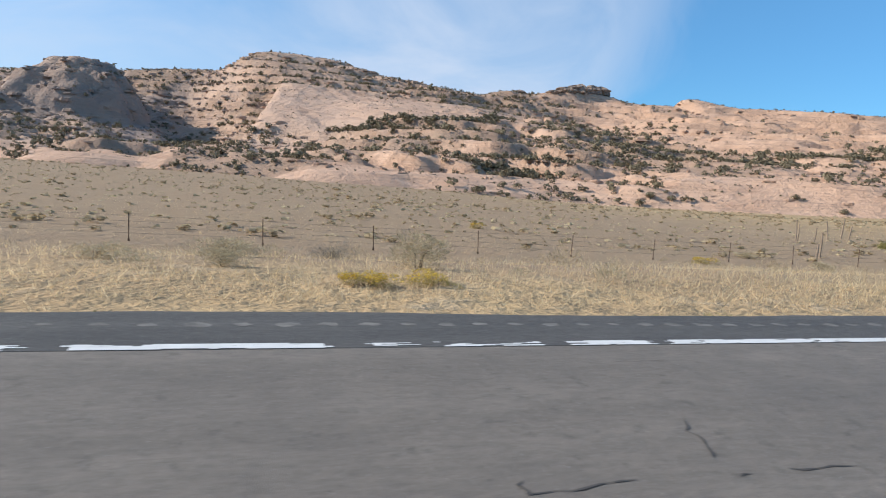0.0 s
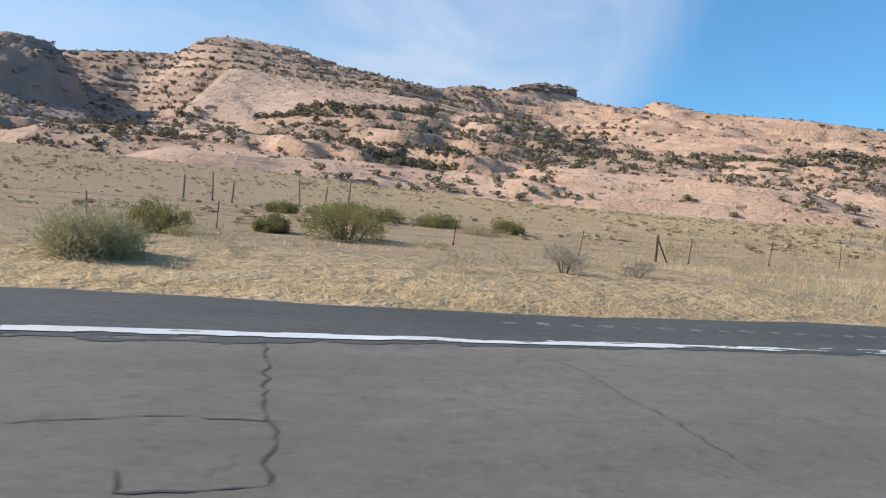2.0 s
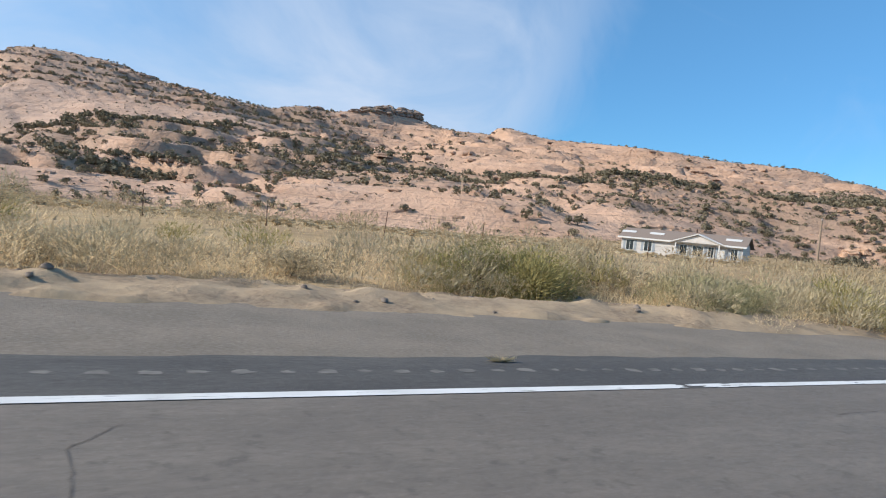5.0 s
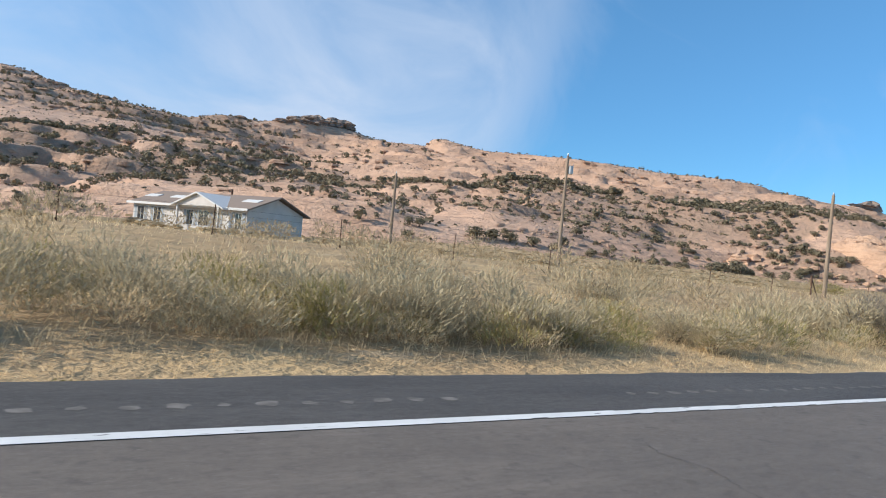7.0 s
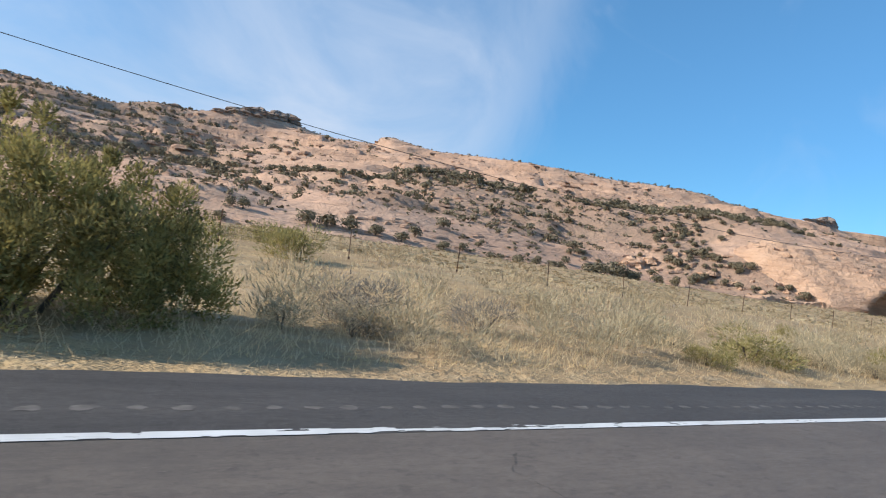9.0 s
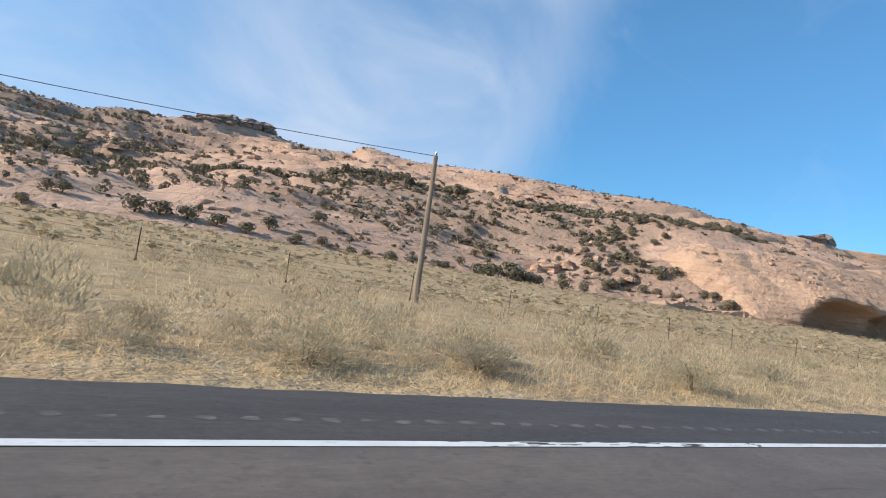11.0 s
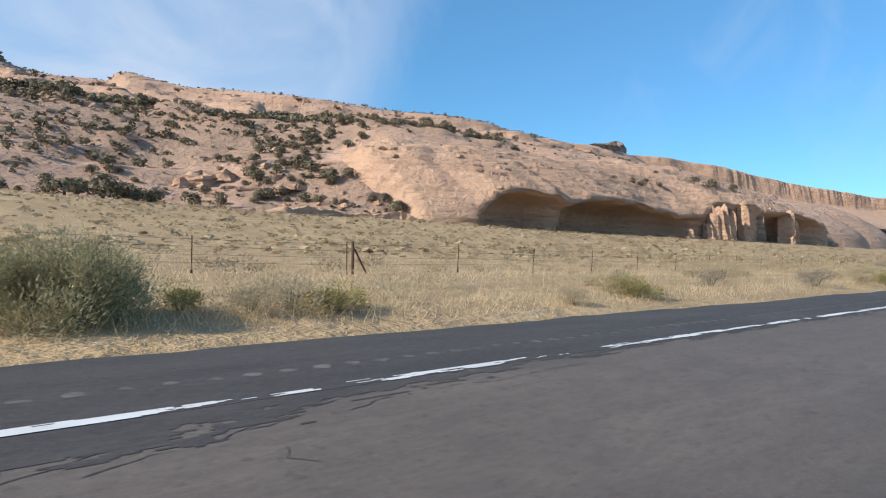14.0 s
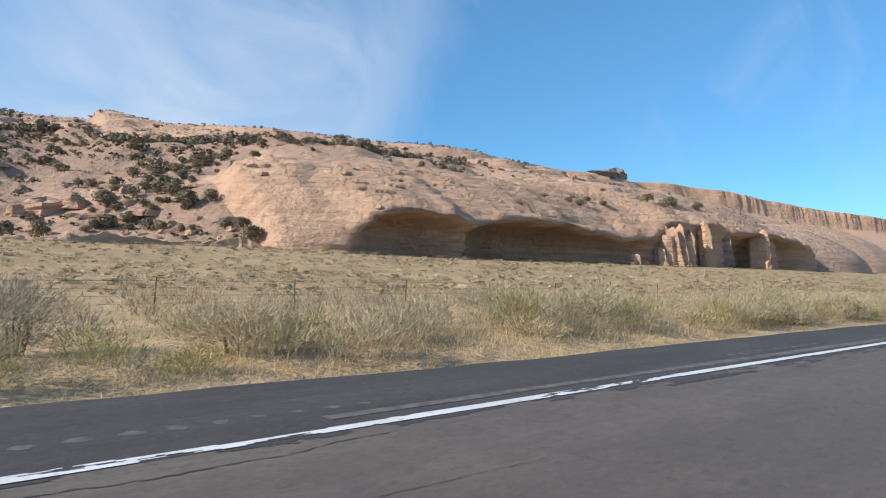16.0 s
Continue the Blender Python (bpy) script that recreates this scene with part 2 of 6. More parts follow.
def lane_asphalt(nt):
    agg = tex(nt, 140, 3, 0.7)
    wear = tex(nt, 0.9, 5, 0.6, (0.12, 1.6, 1.0))
    blot = tex(nt, 0.5, 6, 0.65)
    c = ramp_mix(nt, span(nt, wear, 0.35, 0.65), (0.172, 0.146, 0.122), (0.228, 0.194, 0.162))
    c = ramp_mix(nt, span(nt, tex(nt, 3.2, 7, 0.72, (0.6, 1.3, 1.0)), 0.42, 0.64, 0, 0.45), c, (0.132, 0.114, 0.098))
    c = ramp_mix(nt, span(nt, tex(nt, 24, 5, 0.75), 0.50, 0.68, 0, 0.5), c, (0.25, 0.22, 0.185))
    c = ramp_mix(nt, span(nt, blot, 0.48, 0.66, 0, 0.6), c, (0.145, 0.126, 0.109))
    c = ramp_mix(nt, span(nt, tex(nt, 7, 4, 0.6), 0.60, 0.68, 0, 0.5), c, (0.098, 0.086, 0.074))
    c = ramp_mix(nt, span(nt, tex(nt, 13, 8, 0.8, (0.5, 1.4, 1.0)), 0.46, 0.60, 0, 0.40), c, (0.105, 0.092, 0.08))
    c = ramp_mix(nt, span(nt, tex(nt, 30, 6, 0.8), 0.60, 0.68, 0, 0.8), c, (0.07, 0.062, 0.055))
    c = ramp_mix(nt, span(nt, tex(nt, 34, 6, 0.8), 0.61, 0.68, 0, 0.8), c, (0.34, 0.31, 0.27))
    c = ramp_mix(nt, span(nt, agg, 0.58, 0.75, 0, 0.6), c, (0.27, 0.25, 0.23))
    return aged(nt, c), agg, 0.004


def shoulder_asphalt(nt):
    agg = tex(nt, 110, 3, 0.7)
    blot = tex(nt, 1.2, 6, 0.65, (0.3, 1.5, 1.0))
    c = ramp_mix(nt, span(nt, blot, 0.35, 0.7), (0.076, 0.072, 0.069), (0.120, 0.112, 0.104))
    c = ramp_mix(nt, span(nt, tex(nt, 20, 5, 0.75), 0.50, 0.68, 0, 0.5), c, (0.155, 0.147, 0.14))
    c = ramp_mix(nt, span(nt, tex(nt, 14, 8, 0.8, (0.5, 1.4, 1.0)), 0.46, 0.60, 0, 0.45), c, (0.045, 0.042, 0.040))
    c = ramp_mix(nt, span(nt, tex(nt, 31, 6, 0.8), 0.61, 0.68, 0, 0.8), c, (0.24, 0.225, 0.205))
    c = ramp_mix(nt, span(nt, agg, 0.57, 0.75, 0, 0.6), c, (0.20, 0.19, 0.18))
    return aged(nt, c), agg, 0.005


def road_paint(nt):
    chips = tex(nt, 7.0, 7, 0.75, (0.5, 3.0, 1.0))
    c = ramp_mix(nt, span(nt, tex(nt, 2.0, 5), 0.3, 0.7), (0.60, 0.59, 0.57), (0.76, 0.75, 0.73))
    return ramp_mix(nt, span(nt, chips, 0.60, 0.66), c, (0.12, 0.11, 0.105)), chips, 0.003


def gravel(nt):
    fine = tex(nt, 26, 5, 0.75)
    c = ramp_mix(nt, span(nt, tex(nt, 0.8, 6, 0.65), 0.35, 0.65), (0.190, 0.158, 0.126), (0.245, 0.203, 0.160))
    c = ramp_mix(nt, span(nt, fine, 0.52, 0.7, 0, 0.7), c, (0.34, 0.30, 0.26))
    return ramp_mix(nt, span(nt, fine, 0.46, 0.3, 0, 0.7), c, (0.11, 0.09, 0.075)), fine, 0.02


def leafy(dark, light, third):
    def build(nt):
        r = island_random(nt)
        c = ramp_mix(nt, r, dark, light)
        return (ramp_mix(nt, span(nt, tex(nt, 0.9, 3), 0.45, 0.7, 0, 0.7), c, third),)
    return build


def bark(nt):
    g = tex(nt, 9, 6, 0.7, (1, 1, 0.15))
    return ramp_mix(nt, g, (0.085, 0.062, 0.045), (0.21, 0.165, 0.125)), g, 0.02


def weathered_wood(nt):
    g = tex(nt, 14, 6, 0.7, (1, 1, 0.06))
    return ramp_mix(nt, span(nt, g, 0.3, 0.7), (0.16, 0.115, 0.08), (0.36, 0.28, 0.21)), g, 0.01


def rusty(nt):
    g = tex(nt, 18, 5)
    return (ramp_mix(nt, span(nt, g, 0.35, 0.65), (0.07, 0.05, 0.042), (0.19, 0.10, 0.062)),)


def siding(nt):
    return (ramp_mix(nt, span(nt, tex(nt, 1.5, 5), 0.3, 0.7), (0.50, 0.465, 0.435), (0.60, 0.56, 0.525)),)


def shingle(nt):
    return (ramp_mix(nt, piece_random(nt), (0.17, 0.135, 0.115), (0.25, 0.20, 0.17)),)


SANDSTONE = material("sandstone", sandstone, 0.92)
CLIFF = material("cliff_sandstone", cliffstone, 0.92)
CAP = material("cap_rock", caprock, 0.95)
PRAIRIE = material("dry_prairie", prairie, 0.95, 0, 0.1)
LANE = material("lane_asphalt", lane_asphalt, 0.78)
SHOULDER = material("shoulder_asphalt", shoulder_asphalt, 0.82)
PAINT = material("road_paint", road_paint, 0.65)
GRAVEL = material("gravel", gravel, 0.95)
TAR = material("crack", lambda nt: (ramp_mix(nt, tex(nt, 9, 4), (0.05, 0.045, 0.042), (0.11, 0.098, 0.09)),), 0.9)
JUNIPER = material("juniper", leafy((0.135, 0.116, 0.078), (0.25, 0.212, 0.140), (0.29, 0.24, 0.160)), 0.85, 0, 0.15, 0.2)
SAGE = material("sage", leafy((0.32, 0.265, 0.172), (0.52, 0.43, 0.28), (0.59, 0.48, 0.305)), 0.9, 0, 0.1, 0.28)
TAMARISK = material("tamarisk", leafy((0.15, 0.13, 0.06), (0.40, 0.335, 0.125), (0.62, 0.49, 0.16)), 0.9, 0, 0.1, 0.36)
BRUSH = material("field_brush", leafy((0.15, 0.14, 0.06), (0.33, 0.295, 0.12), (0.46, 0.385, 0.15)), 0.9, 0, 0.1, 0.3)
SALTBUSH = material("saltbush", leafy((0.23, 0.21, 0.12), (0.43, 0.385, 0.22), (0.52, 0.455, 0.26)), 0.9, 0, 0.1, 0.3)
RABBIT = material("rabbitbrush", leafy((0.33, 0.26, 0.10), (0.50, 0.40, 0.16), (0.55, 0.43, 0.16)), 0.9, 0, 0.1, 0.35)
GREASE = material("greasewood", leafy((0.22, 0.19, 0.08), (0.41, 0.35, 0.145), (0.50, 0.405, 0.18)), 0.9, 0, 0.1, 0.3)
STRAW = material("straw", leafy((0.67, 0.505, 0.30), (0.86, 0.69, 0.45), (0.77, 0.57, 0.335)), 0.9, 0, 0.1, 0.55)
GOLD = material("golden_grass", leafy((0.66, 0.48, 0.24), (0.84, 0.65, 0.37), (0.74, 0.535, 0.28)), 0.9, 0, 0.1, 0.4)
RUSSET = material("russet_weed", leafy((0.34, 0.18, 0.08), (0.54, 0.31, 0.14), (0.46, 0.29, 0.14)), 0.9, 0, 0.1, 0.3)
BUNCH = material("bunch_grass", leafy((0.42, 0.34, 0.22), (0.56, 0.46, 0.30), (0.50, 0.405, 0.26)), 0.9, 0, 0.1, 0.3)
DRYTWIG = material("dry_twig", leafy((0.22, 0.185, 0.145), (0.38, 0.325, 0.26), (0.3, 0.25, 0.19)), 0.9, 0, 0.1, 0.35)
BARK = material("bark", bark, 0.95)
WOOD = material("weathered_wood", weathered_wood, 0.9)
RUST = material("rusty_steel", rusty, 0.8, 0.2)
WIRE = material("wire", lambda nt: ((0.09, 0.085, 0.08),), 0.5, 0.7)
SIDING = material("house_siding", siding, 0.7)
SHINGLES = material("roof_shingles", shingle, 0.95, 0, 0.05)
TRIM = material("white_trim", lambda nt: ((0.60, 0.59, 0.575),), 0.6)
GLASS = material("window_glass", lambda nt: ((0.03, 0.035, 0.04),), 0.08, 0, 0.6)
METAL = material("galvanised", lambda nt: ((0.42, 0.43, 0.44),), 0.45, 0.7)
EARTH = material("graded_earth", lambda nt: (ramp_mix(nt, span(nt, tex(nt, 0.9, 6, 0.68), 0.38, 0.62), ramp_mix(nt, span(nt, tex(nt, 9, 6, 0.75), 0.42, 0.62), (0.24, 0.172, 0.115), (0.37, 0.275, 0.185)), (0.44, 0.325, 0.21)), tex(nt, 4, 7, 0.75), 0.05), 0.95)
DUST = material("groove_dust", lambda nt: (aged(nt, ramp_mix(nt, span(nt, tex(nt, 6, 5), 0.35, 0.65), (0.125, 0.117, 0.108), (0.225, 0.21, 0.19))),), 0.95)
BLOOM = material("yellow_bloom", lambda nt: (ramp_mix(nt, island_random(nt), (0.58, 0.37, 0.045), (0.84, 0.60, 0.12)),), 0.9, 0, 0.1, 0.3)
SCRUB = material("hill_scrub", leafy((0.11, 0.095, 0.06), (0.22, 0.19, 0.125), (0.17, 0.155, 0.095)), 0.9, 0, 0.1, 0.0)
FIELD = material("field_sage", leafy((0.34, 0.26, 0.16), (0.53, 0.415, 0.26), (0.44, 0.345, 0.225)), 0.9, 0, 0.1, 0.35)
FLATSAGE = material("flat_sage", leafy((0.29, 0.235, 0.155), (0.44, 0.355, 0.235), (0.37, 0.30, 0.20)), 0.9, 0, 0.1, 0.35)
SHUTTER = material("shutter", lambda nt: ((0.30, 0.33, 0.36),), 0.6)
STONE = material("stone", lambda nt: (ramp_mix(nt, piece_random(nt), (0.09, 0.075, 0.065), (0.22, 0.18, 0.15)),), 0.9)

# ---- the lie of the land ----
GRADE = -0.0072


def smooth(v, a, b):
    u = np.clip((np.asarray(v, float) - a) / (b - a), 0, 1)
    return u * u * (3 - 2 * u)


def road_y(x):
    """The middle of the camera's lane, which bends gently."""
    x = np.clip(np.asarray(x, float), -150, 520)
    bend = ((-1.56249e-07 * x + 9.79409e-05) * x - 2.1412e-03) * x
    return bend


def road_z(x):
    return GRADE * np.clip(np.asarray(x, float), -500, 900)


def asphalt_edge(x):
    """How far from the lane's middle the shoulder ends."""
    return np.interp(x, [-30, 150, 220, 330, 390, 560], [5.76, 5.82, 6.35, 6.5, 6.55, 6.6])


def line(points):
    """A line over the plan as functions y(x) and z(x), rounded between its points."""
    p = np.array(points, float)
    xs = np.arange(-1500, 3001, 5.0)
    kernel = np.hanning(9)
    kernel /= kernel.sum()
    out = []
    for column in (1, 2):
        v = np.interp(xs, p[:, 0], p[:, column])
        out.append(np.convolve(np.pad(v, 4, mode="edge"), kernel, mode="valid"))
    return lambda x: (np.interp(x, xs, out[0]), np.interp(x, xs, out[1]))


FOOT = line([(-600, 520, 0), (-250, 430, -2), (-70, 340, -4), (30, 288, -3), (90, 250, -2), (145, 252, -3), (200, 228, -1),
             (246, 203, 0), (290, 177, 1), (350, 163, 1), (410, 168, 0), (430, 162, 0), (447, 152, 1), (457, 134, 2.0), (467, 122, 0), (490, 142, -3), (560, 134, -3), (600, 130, -3), (660, 126, -2),
             (760, 150, 3), (900, 170, 5), (1500, 250, 8)])
BENCH = line([(-600, 600, 12), (-250, 480, 9), (-70, 362, 8.5), (30, 308, 9), (90, 290, 6), (140, 321, 15), (172, 262, 6), (233, 246, 17),
              (262, 212, 15), (282, 206, 17), (300, 202, 12), (316, 198, 11), (350, 222, 19.5), (410, 205, 14), (446, 186, 10), (458, 160, 11.5), (467, 158, 15), (480, 158, 20), (515, 154, 21.5), (546, 145, 20.5), (580, 160, 25), (615, 195, 35), (700, 205, 36), (900, 240, 40), (1500, 330, 40)])
MID = line([(-600, 800, 50), (-150, 650, 42), (-45, 670, 41), (6, 556, 34), (79, 500, 35), (124, 361, 28), (203, 336, 27), (280, 350, 30), (350, 330, 36),
            (440, 278, 39), (478, 243, 34), (519, 228, 35), (600, 260, 46), (700, 290, 54), (900, 320, 60), (1500, 420, 60)])
UPPER = line([(-600, 900, 80), (-150, 830, 90), (-45, 790, 80), (20, 700, 88), (41, 695, 92), (130, 660, 90), (218, 615, 85), (343, 603, 70), (395, 628, 86), (444, 569, 86),
              (579, 545, 86), (640, 480, 80), (740, 430, 80), (820, 398, 84), (1000, 420, 84), (1100, 400, 72), (1500, 380, 60)])
CREST = line([(-600, 1050, 120), (-250, 960, 114), (-100, 872, 119), (-12, 818, 121), (6, 812, 139), (40, 805, 147), (85, 801, 146), (122, 785, 140), (160, 752, 125), (217, 701, 111), (270, 701, 109),
              (300, 702, 117), (328, 702, 115), (372, 700, 121), (386, 704, 125), (440, 728, 131), (475, 720, 122), (536, 698, 120), (550, 688, 122), (585, 660, 117), (610, 639, 120), (670, 561, 113), (741, 518, 106), (790, 470, 103),
              (860, 452, 96), (940, 455, 94), (1045, 457, 99), (1080, 450, 88), (1276, 425, 74), (1600, 420, 66), (2400, 500, 50)])


def fbm(x, y, size, octaves=4, seed=0.0):
    """Value noise summed over octaves, about -1 to 1."""
    total, amp = np.zeros(np.broadcast(x, y).shape), 0.5
    for o in range(octaves):
        u, v = np.asarray(x) / size + 17.3 * seed + 5.1 * o, np.asarray(y) / size - 9.7 * seed + 3.3 * o
        i, j = np.floor(u), np.floor(v)
        a, b = u - i, v - j
        a, b = a * a * (3 - 2 * a), b * b * (3 - 2 * b)

        def h(p, q):
            s = np.sin(p * 127.1 + q * 311.7 + seed * 74.7) * 43758.5453
            return (s - np.floor(s)) * 2 - 1
        total = total + amp * ((h(i, j) * (1 - a) + h(i + 1, j) * a) * (1 - b) + (h(i, j + 1) * (1 - a) + h(i + 1, j + 1) * a) * b)
        size, amp = size / 2.03, amp * 0.5
    return total


def plain_z(x, y):
    """The dry flat between the road and the foot of the hill."""
    x, y = np.asarray(x, float), np.asarray(y, float)
    d = y - road_y(x)
    far = np.interp(x, [-600, 75, 145, 200, 246, 300, 380, 420, 450, 480, 560, 660, 1400], [1, 0, -2.0, -0.5, 1.0, 4.0, 4.0, 3.0, 2.8, 2.5, 2.8, 4.0, 9])
    fence = np.interp(x, [-300, 45, 85, 105, 125, 150, 200, 270, 310, 340, 385, 450, 700], [-2.4, -2.2, -1.3, -0.7, 0.0, 0.6, 1.1, 1.0, 0.2, -0.5, -0.9, -1.1, -1.2])
    reach = np.clip(FOOT(x)[0] - 10, 90, 400)
    out = smooth(d, 33, reach)
    z = road_z(x) - 0.06 + fence * smooth(d, 7.2, 30) * (1 - out) + far * out * np.where(d > 0, 1, 0)
    n = d + 6.75 - asphalt_edge(x)
    z = z - 0.16 * smooth(n, 6.3, 7.2) * (1 - smooth(n, 7.6, 10))
    z = z + (0.12 * fbm(x, y, 6, 3, 1.0) + 0.5 * fbm(x, y, 55, 3, 2.0) * smooth(d, 12, 60)) * smooth(n, 6.6, 9)
    # below the asphalt, and level on the far side of it
    z = np.where((n < 6.9) & (d > -7), z - 0.14 * (1 - smooth(n, 6.3, 6.9)), z)
    turn = smooth(x, 114, 120) * (1 - smooth(x, 150, 156)) * (1 - smooth(d, 10.2, 11.2)) * smooth(d, 5.3, 5.7)
    return z * (1 - turn) + (road_z(x) - 0.09) * turn


def blob(x, y, cx, cy, rx, ry):
    return np.exp(-(((x - cx) / rx) ** 2 + ((y - cy) / ry) ** 2) ** 2)


def slab_foot(x):
    """The foot of the great slab: dark brush, which also stands in for alcove shade."""
    return np.interp(x, [0, 40, 62, 84, 100, 140, 165, 195, 225], [546, 538, 524, 505, 488, 467, 464, 490, 520])


def soil_cover(x, y):
    """Where thin brown soil and rubble lie on the rock (1) and where the slickrock is bare (0)."""
    x, y = np.asarray(x, float), np.asarray(y, float)
    foot, bench, mid, upper, crest = (f(x)[0] for f in (FOOT, BENCH, MID, UPPER, CREST))
    s = 0.34 + 0.9 * fbm(x, y, 95, 3, 19.0)
    s = s + 0.8 * np.exp(-((y - mid - 4) / 26) ** 2) * smooth(x, 190, 240) * (1 - smooth(x, 640, 720))
    s = s + 0.35 * smooth(y, bench + 20, mid) * (1 - smooth(y, upper - 50, upper - 10)) * smooth(x, 60, 100) * (1 - smooth(x, 300, 345))
    s = s + 0.12 * smooth(y, upper, upper + 20) * (1 - smooth(x, 330, 380)) + 0.35 * np.exp(-((y - crest) / 10) ** 2)
    s = s + 0.35 * (1 - smooth(y, bench, mid)) * smooth(x, -40, 0) * (1 - smooth(x, 150, 190))
    s = s - 0.55 * np.exp(-((y - crest + 35) / 45) ** 2) * (1 - smooth(x, 120, 200)) * smooth(x, -90, -50)
    side = x - (5 + (y - 544) * 0.209)
    s = s - 1.2 * smooth(side, -4, 6) * (1 - smooth(x, 250, 320)) * smooth(y, slab_foot(x) + 4, slab_foot(x) + 14) * (1 - smooth(y, upper - 10, upper + 6))
    s = s - 0.55 * smooth(x, 310, 345) * smooth(y, mid + 34, mid + 60)
    lim = bench + 20 + (mid - 37 - bench) * smooth(x, 545, 620)
    s = s + 0.5 * blob(x, y, 456, 150, 13, 28) - 0.8 * smooth(x, 468, 480) * (1 - smooth(y, lim - 8, lim + 8)) + 0.6 * blob(x, y, 510, 205, 60, 34)
    s = s + 0.3 * smooth(x, 330, 380) * (1 - smooth(x, 470, 500)) * smooth(y, bench, bench + 20) * (1 - smooth(y, mid + 20, mid + 50))
    s = s + 0.32 * smooth(x, 170, 215) * (1 - smooth(x, 300, 350)) * smooth(y, bench - 6, bench + 16) * (1 - smooth(y, mid + 10, mid + 60))
    s = s + 0.9 * blob(x, y, -8, 314, 34, 26)
    for cx, cy, rx, ry in ((-80, 352, 44, 36), (95, 305, 50, 34), (50, 290, 52, 34), (186, 262, 30, 26), (395, 190, 26, 16), (345, 205, 26, 14), (300, 195, 26, 16)):
        s = s - 0.9 * blob(x, y, cx, cy, rx, ry)
    s = s + 0.05 * blob(x, y, -137, 650, 110, 120)
    return smooth(s + 0.35 * fbm(x, y, 22, 3, 37.0), 0.2, 0.85)


def hill_z(x, y):
    """The sandstone hill: lofted from foot over bench and slope to the crest, with ledges and hollows."""
    x, y = np.asarray(x, float), np.asarray(y, float)
    lines = [f(x) for f in (FOOT, BENCH, MID, UPPER, CREST)]
    ys = [lines[0][0] - 40, *[l[0] for l in lines], lines[-1][0] + 300, lines[-1][0] + 1500]
    zs = [lines[0][1] - 9, *[l[1] for l in lines], lines[-1][1] - 30, lines[-1][1] - 120]
    z = np.full(np.broadcast(x, y).shape, -9.0)
    for k in range(len(ys) - 1):
        u = (y - ys[k]) / np.maximum(ys[k + 1] - ys[k], 1)
        if k < 5:
            u = np.where(u < 0, 0, np.where(u > 1, 1, u))
        else:
            u = np.clip(u, 0, 1)
        z = np.where(y >= ys[k], zs[k] + (zs[k + 1] - zs[k]) * u, z)
    # the butte, the cut below it, low slickrock swells
    for cx, cy, rx, ry, base, top, power in ((186, 268, 24, 30, -4, 11, 0.6), (-62, 356, 46, 30, -6, 8.5, 0.7),
                                              (52, 292, 46, 40, -6, 7.0, 0.8), (705, 150, 70, 55, -4, 20, 0.6), (790, 175, 80, 70, -4, 26, 0.6)):
        r = 1 - ((x - cx) / rx) ** 2 - ((y - cy) / ry) ** 2
        z = np.where(r > 0, np.maximum(z, np.minimum(base + (top - base) * np.maximum(r, 0) ** power, top - (top - base) * 0.14)), z)
    up = np.maximum(smooth(y, lines[0][0], lines[1][0] + 30), 0.6 * blob(x, y, 456, 146, 12, 18))
    near_crest = 1 - smooth(np.abs(y - lines[4][0]), 0, 60) * 0.8
    high = smooth(y, lines[2][0], lines[3][0])
    # the great slab and the gully along its western edge
    side = x - (5 + (y - 544) * 0.209)
    deep = smooth(y, 455, 500) * (1 - smooth(y, 690, 740))
    z = z - deep * 15 * (1 - smooth(side, -9, 7)) * smooth(side, -120, -45)
    slab = smooth(side, 0, 10) * (1 - smooth(x, 200, 260)) * smooth(y, slab_foot(x) - 8, slab_foot(x) + 14) * (1 - smooth(y, 680, 715))
    z = z + slab * 7 * np.exp(-((side - 22) / 40) ** 2)
    mesa = smooth(x, -6, 6) * (1 - smooth(x, 200, 270)) * smooth(y, lines[3][0] - 6, lines[3][0] + 10)
    calm = 1 - np.maximum(0.8 * slab, 0.75 * mesa)
    bare = 1 - soil_cover(x, y)
    z = z + up * calm * (4.5 * fbm(x, y, 85, 3, 3.0) + (0.6 + 1.4 * (1 - bare)) * fbm(x, y, 24, 3, 4.0)) * np.where(high > 0.8, near_crest * 0.6 + 0.2, 1.0)
    # gullies run down the slope
    z = z + up * calm * (13.0 * np.abs(fbm(x + 0.25 * y, 0.45 * y, 52, 3, 15.0)) - 3.6) * (1 - 0.55 * smooth(y, lines[3][0], lines[4][0]))
    # the flat-topped butte: cap, talus, a lower cliff band, fluted flanks
    bx, by = x + 137, y - 690
    bx = np.where(bx > 0, 118 * np.interp(bx, [0, 29, 78, 400], [0, 0.25, 1.0, 5.0]), bx)
    by = np.where(by < 0, -140 * np.interp(-by, [0, 35, 96, 500], [0, 0.25, 1.0, 5.0]), by)
    turn = np.arctan2(by, bx)
    r = np.hypot(bx / 118, by / 140) * (1 + 0.12 * fbm(turn * 5, turn * 0, 1.0, 3, 29.0) + 0.07 * fbm(x, y, 30, 3, 30.0))
    butte = np.interp(r, [0, 0.22, 0.25, 0.28, 0.44, 0.49, 0.66, 0.70, 0.87, 1.0], [97, 96.5, 94, 88, 80, 72, 56, 48, 26, 6])
    z = np.where(r < 1, np.maximum(z, butte + 2.5 * (smooth(((butte / 13) % 1.0), 0.5, 0.8) - (butte / 13) % 1.0) + 3.0 * fbm(x, y, 19, 3, 31.0) - 9.0 * smooth(r, 0.22, 0.6) * (0.22 - np.abs(fbm(turn * 4.2, 1.2 * r, 1.0, 3, 35.0)))), z)
    up = np.where(r < 1, 0.45, up)
    # ledges: hard beds stand out as steps
    step = 5.2
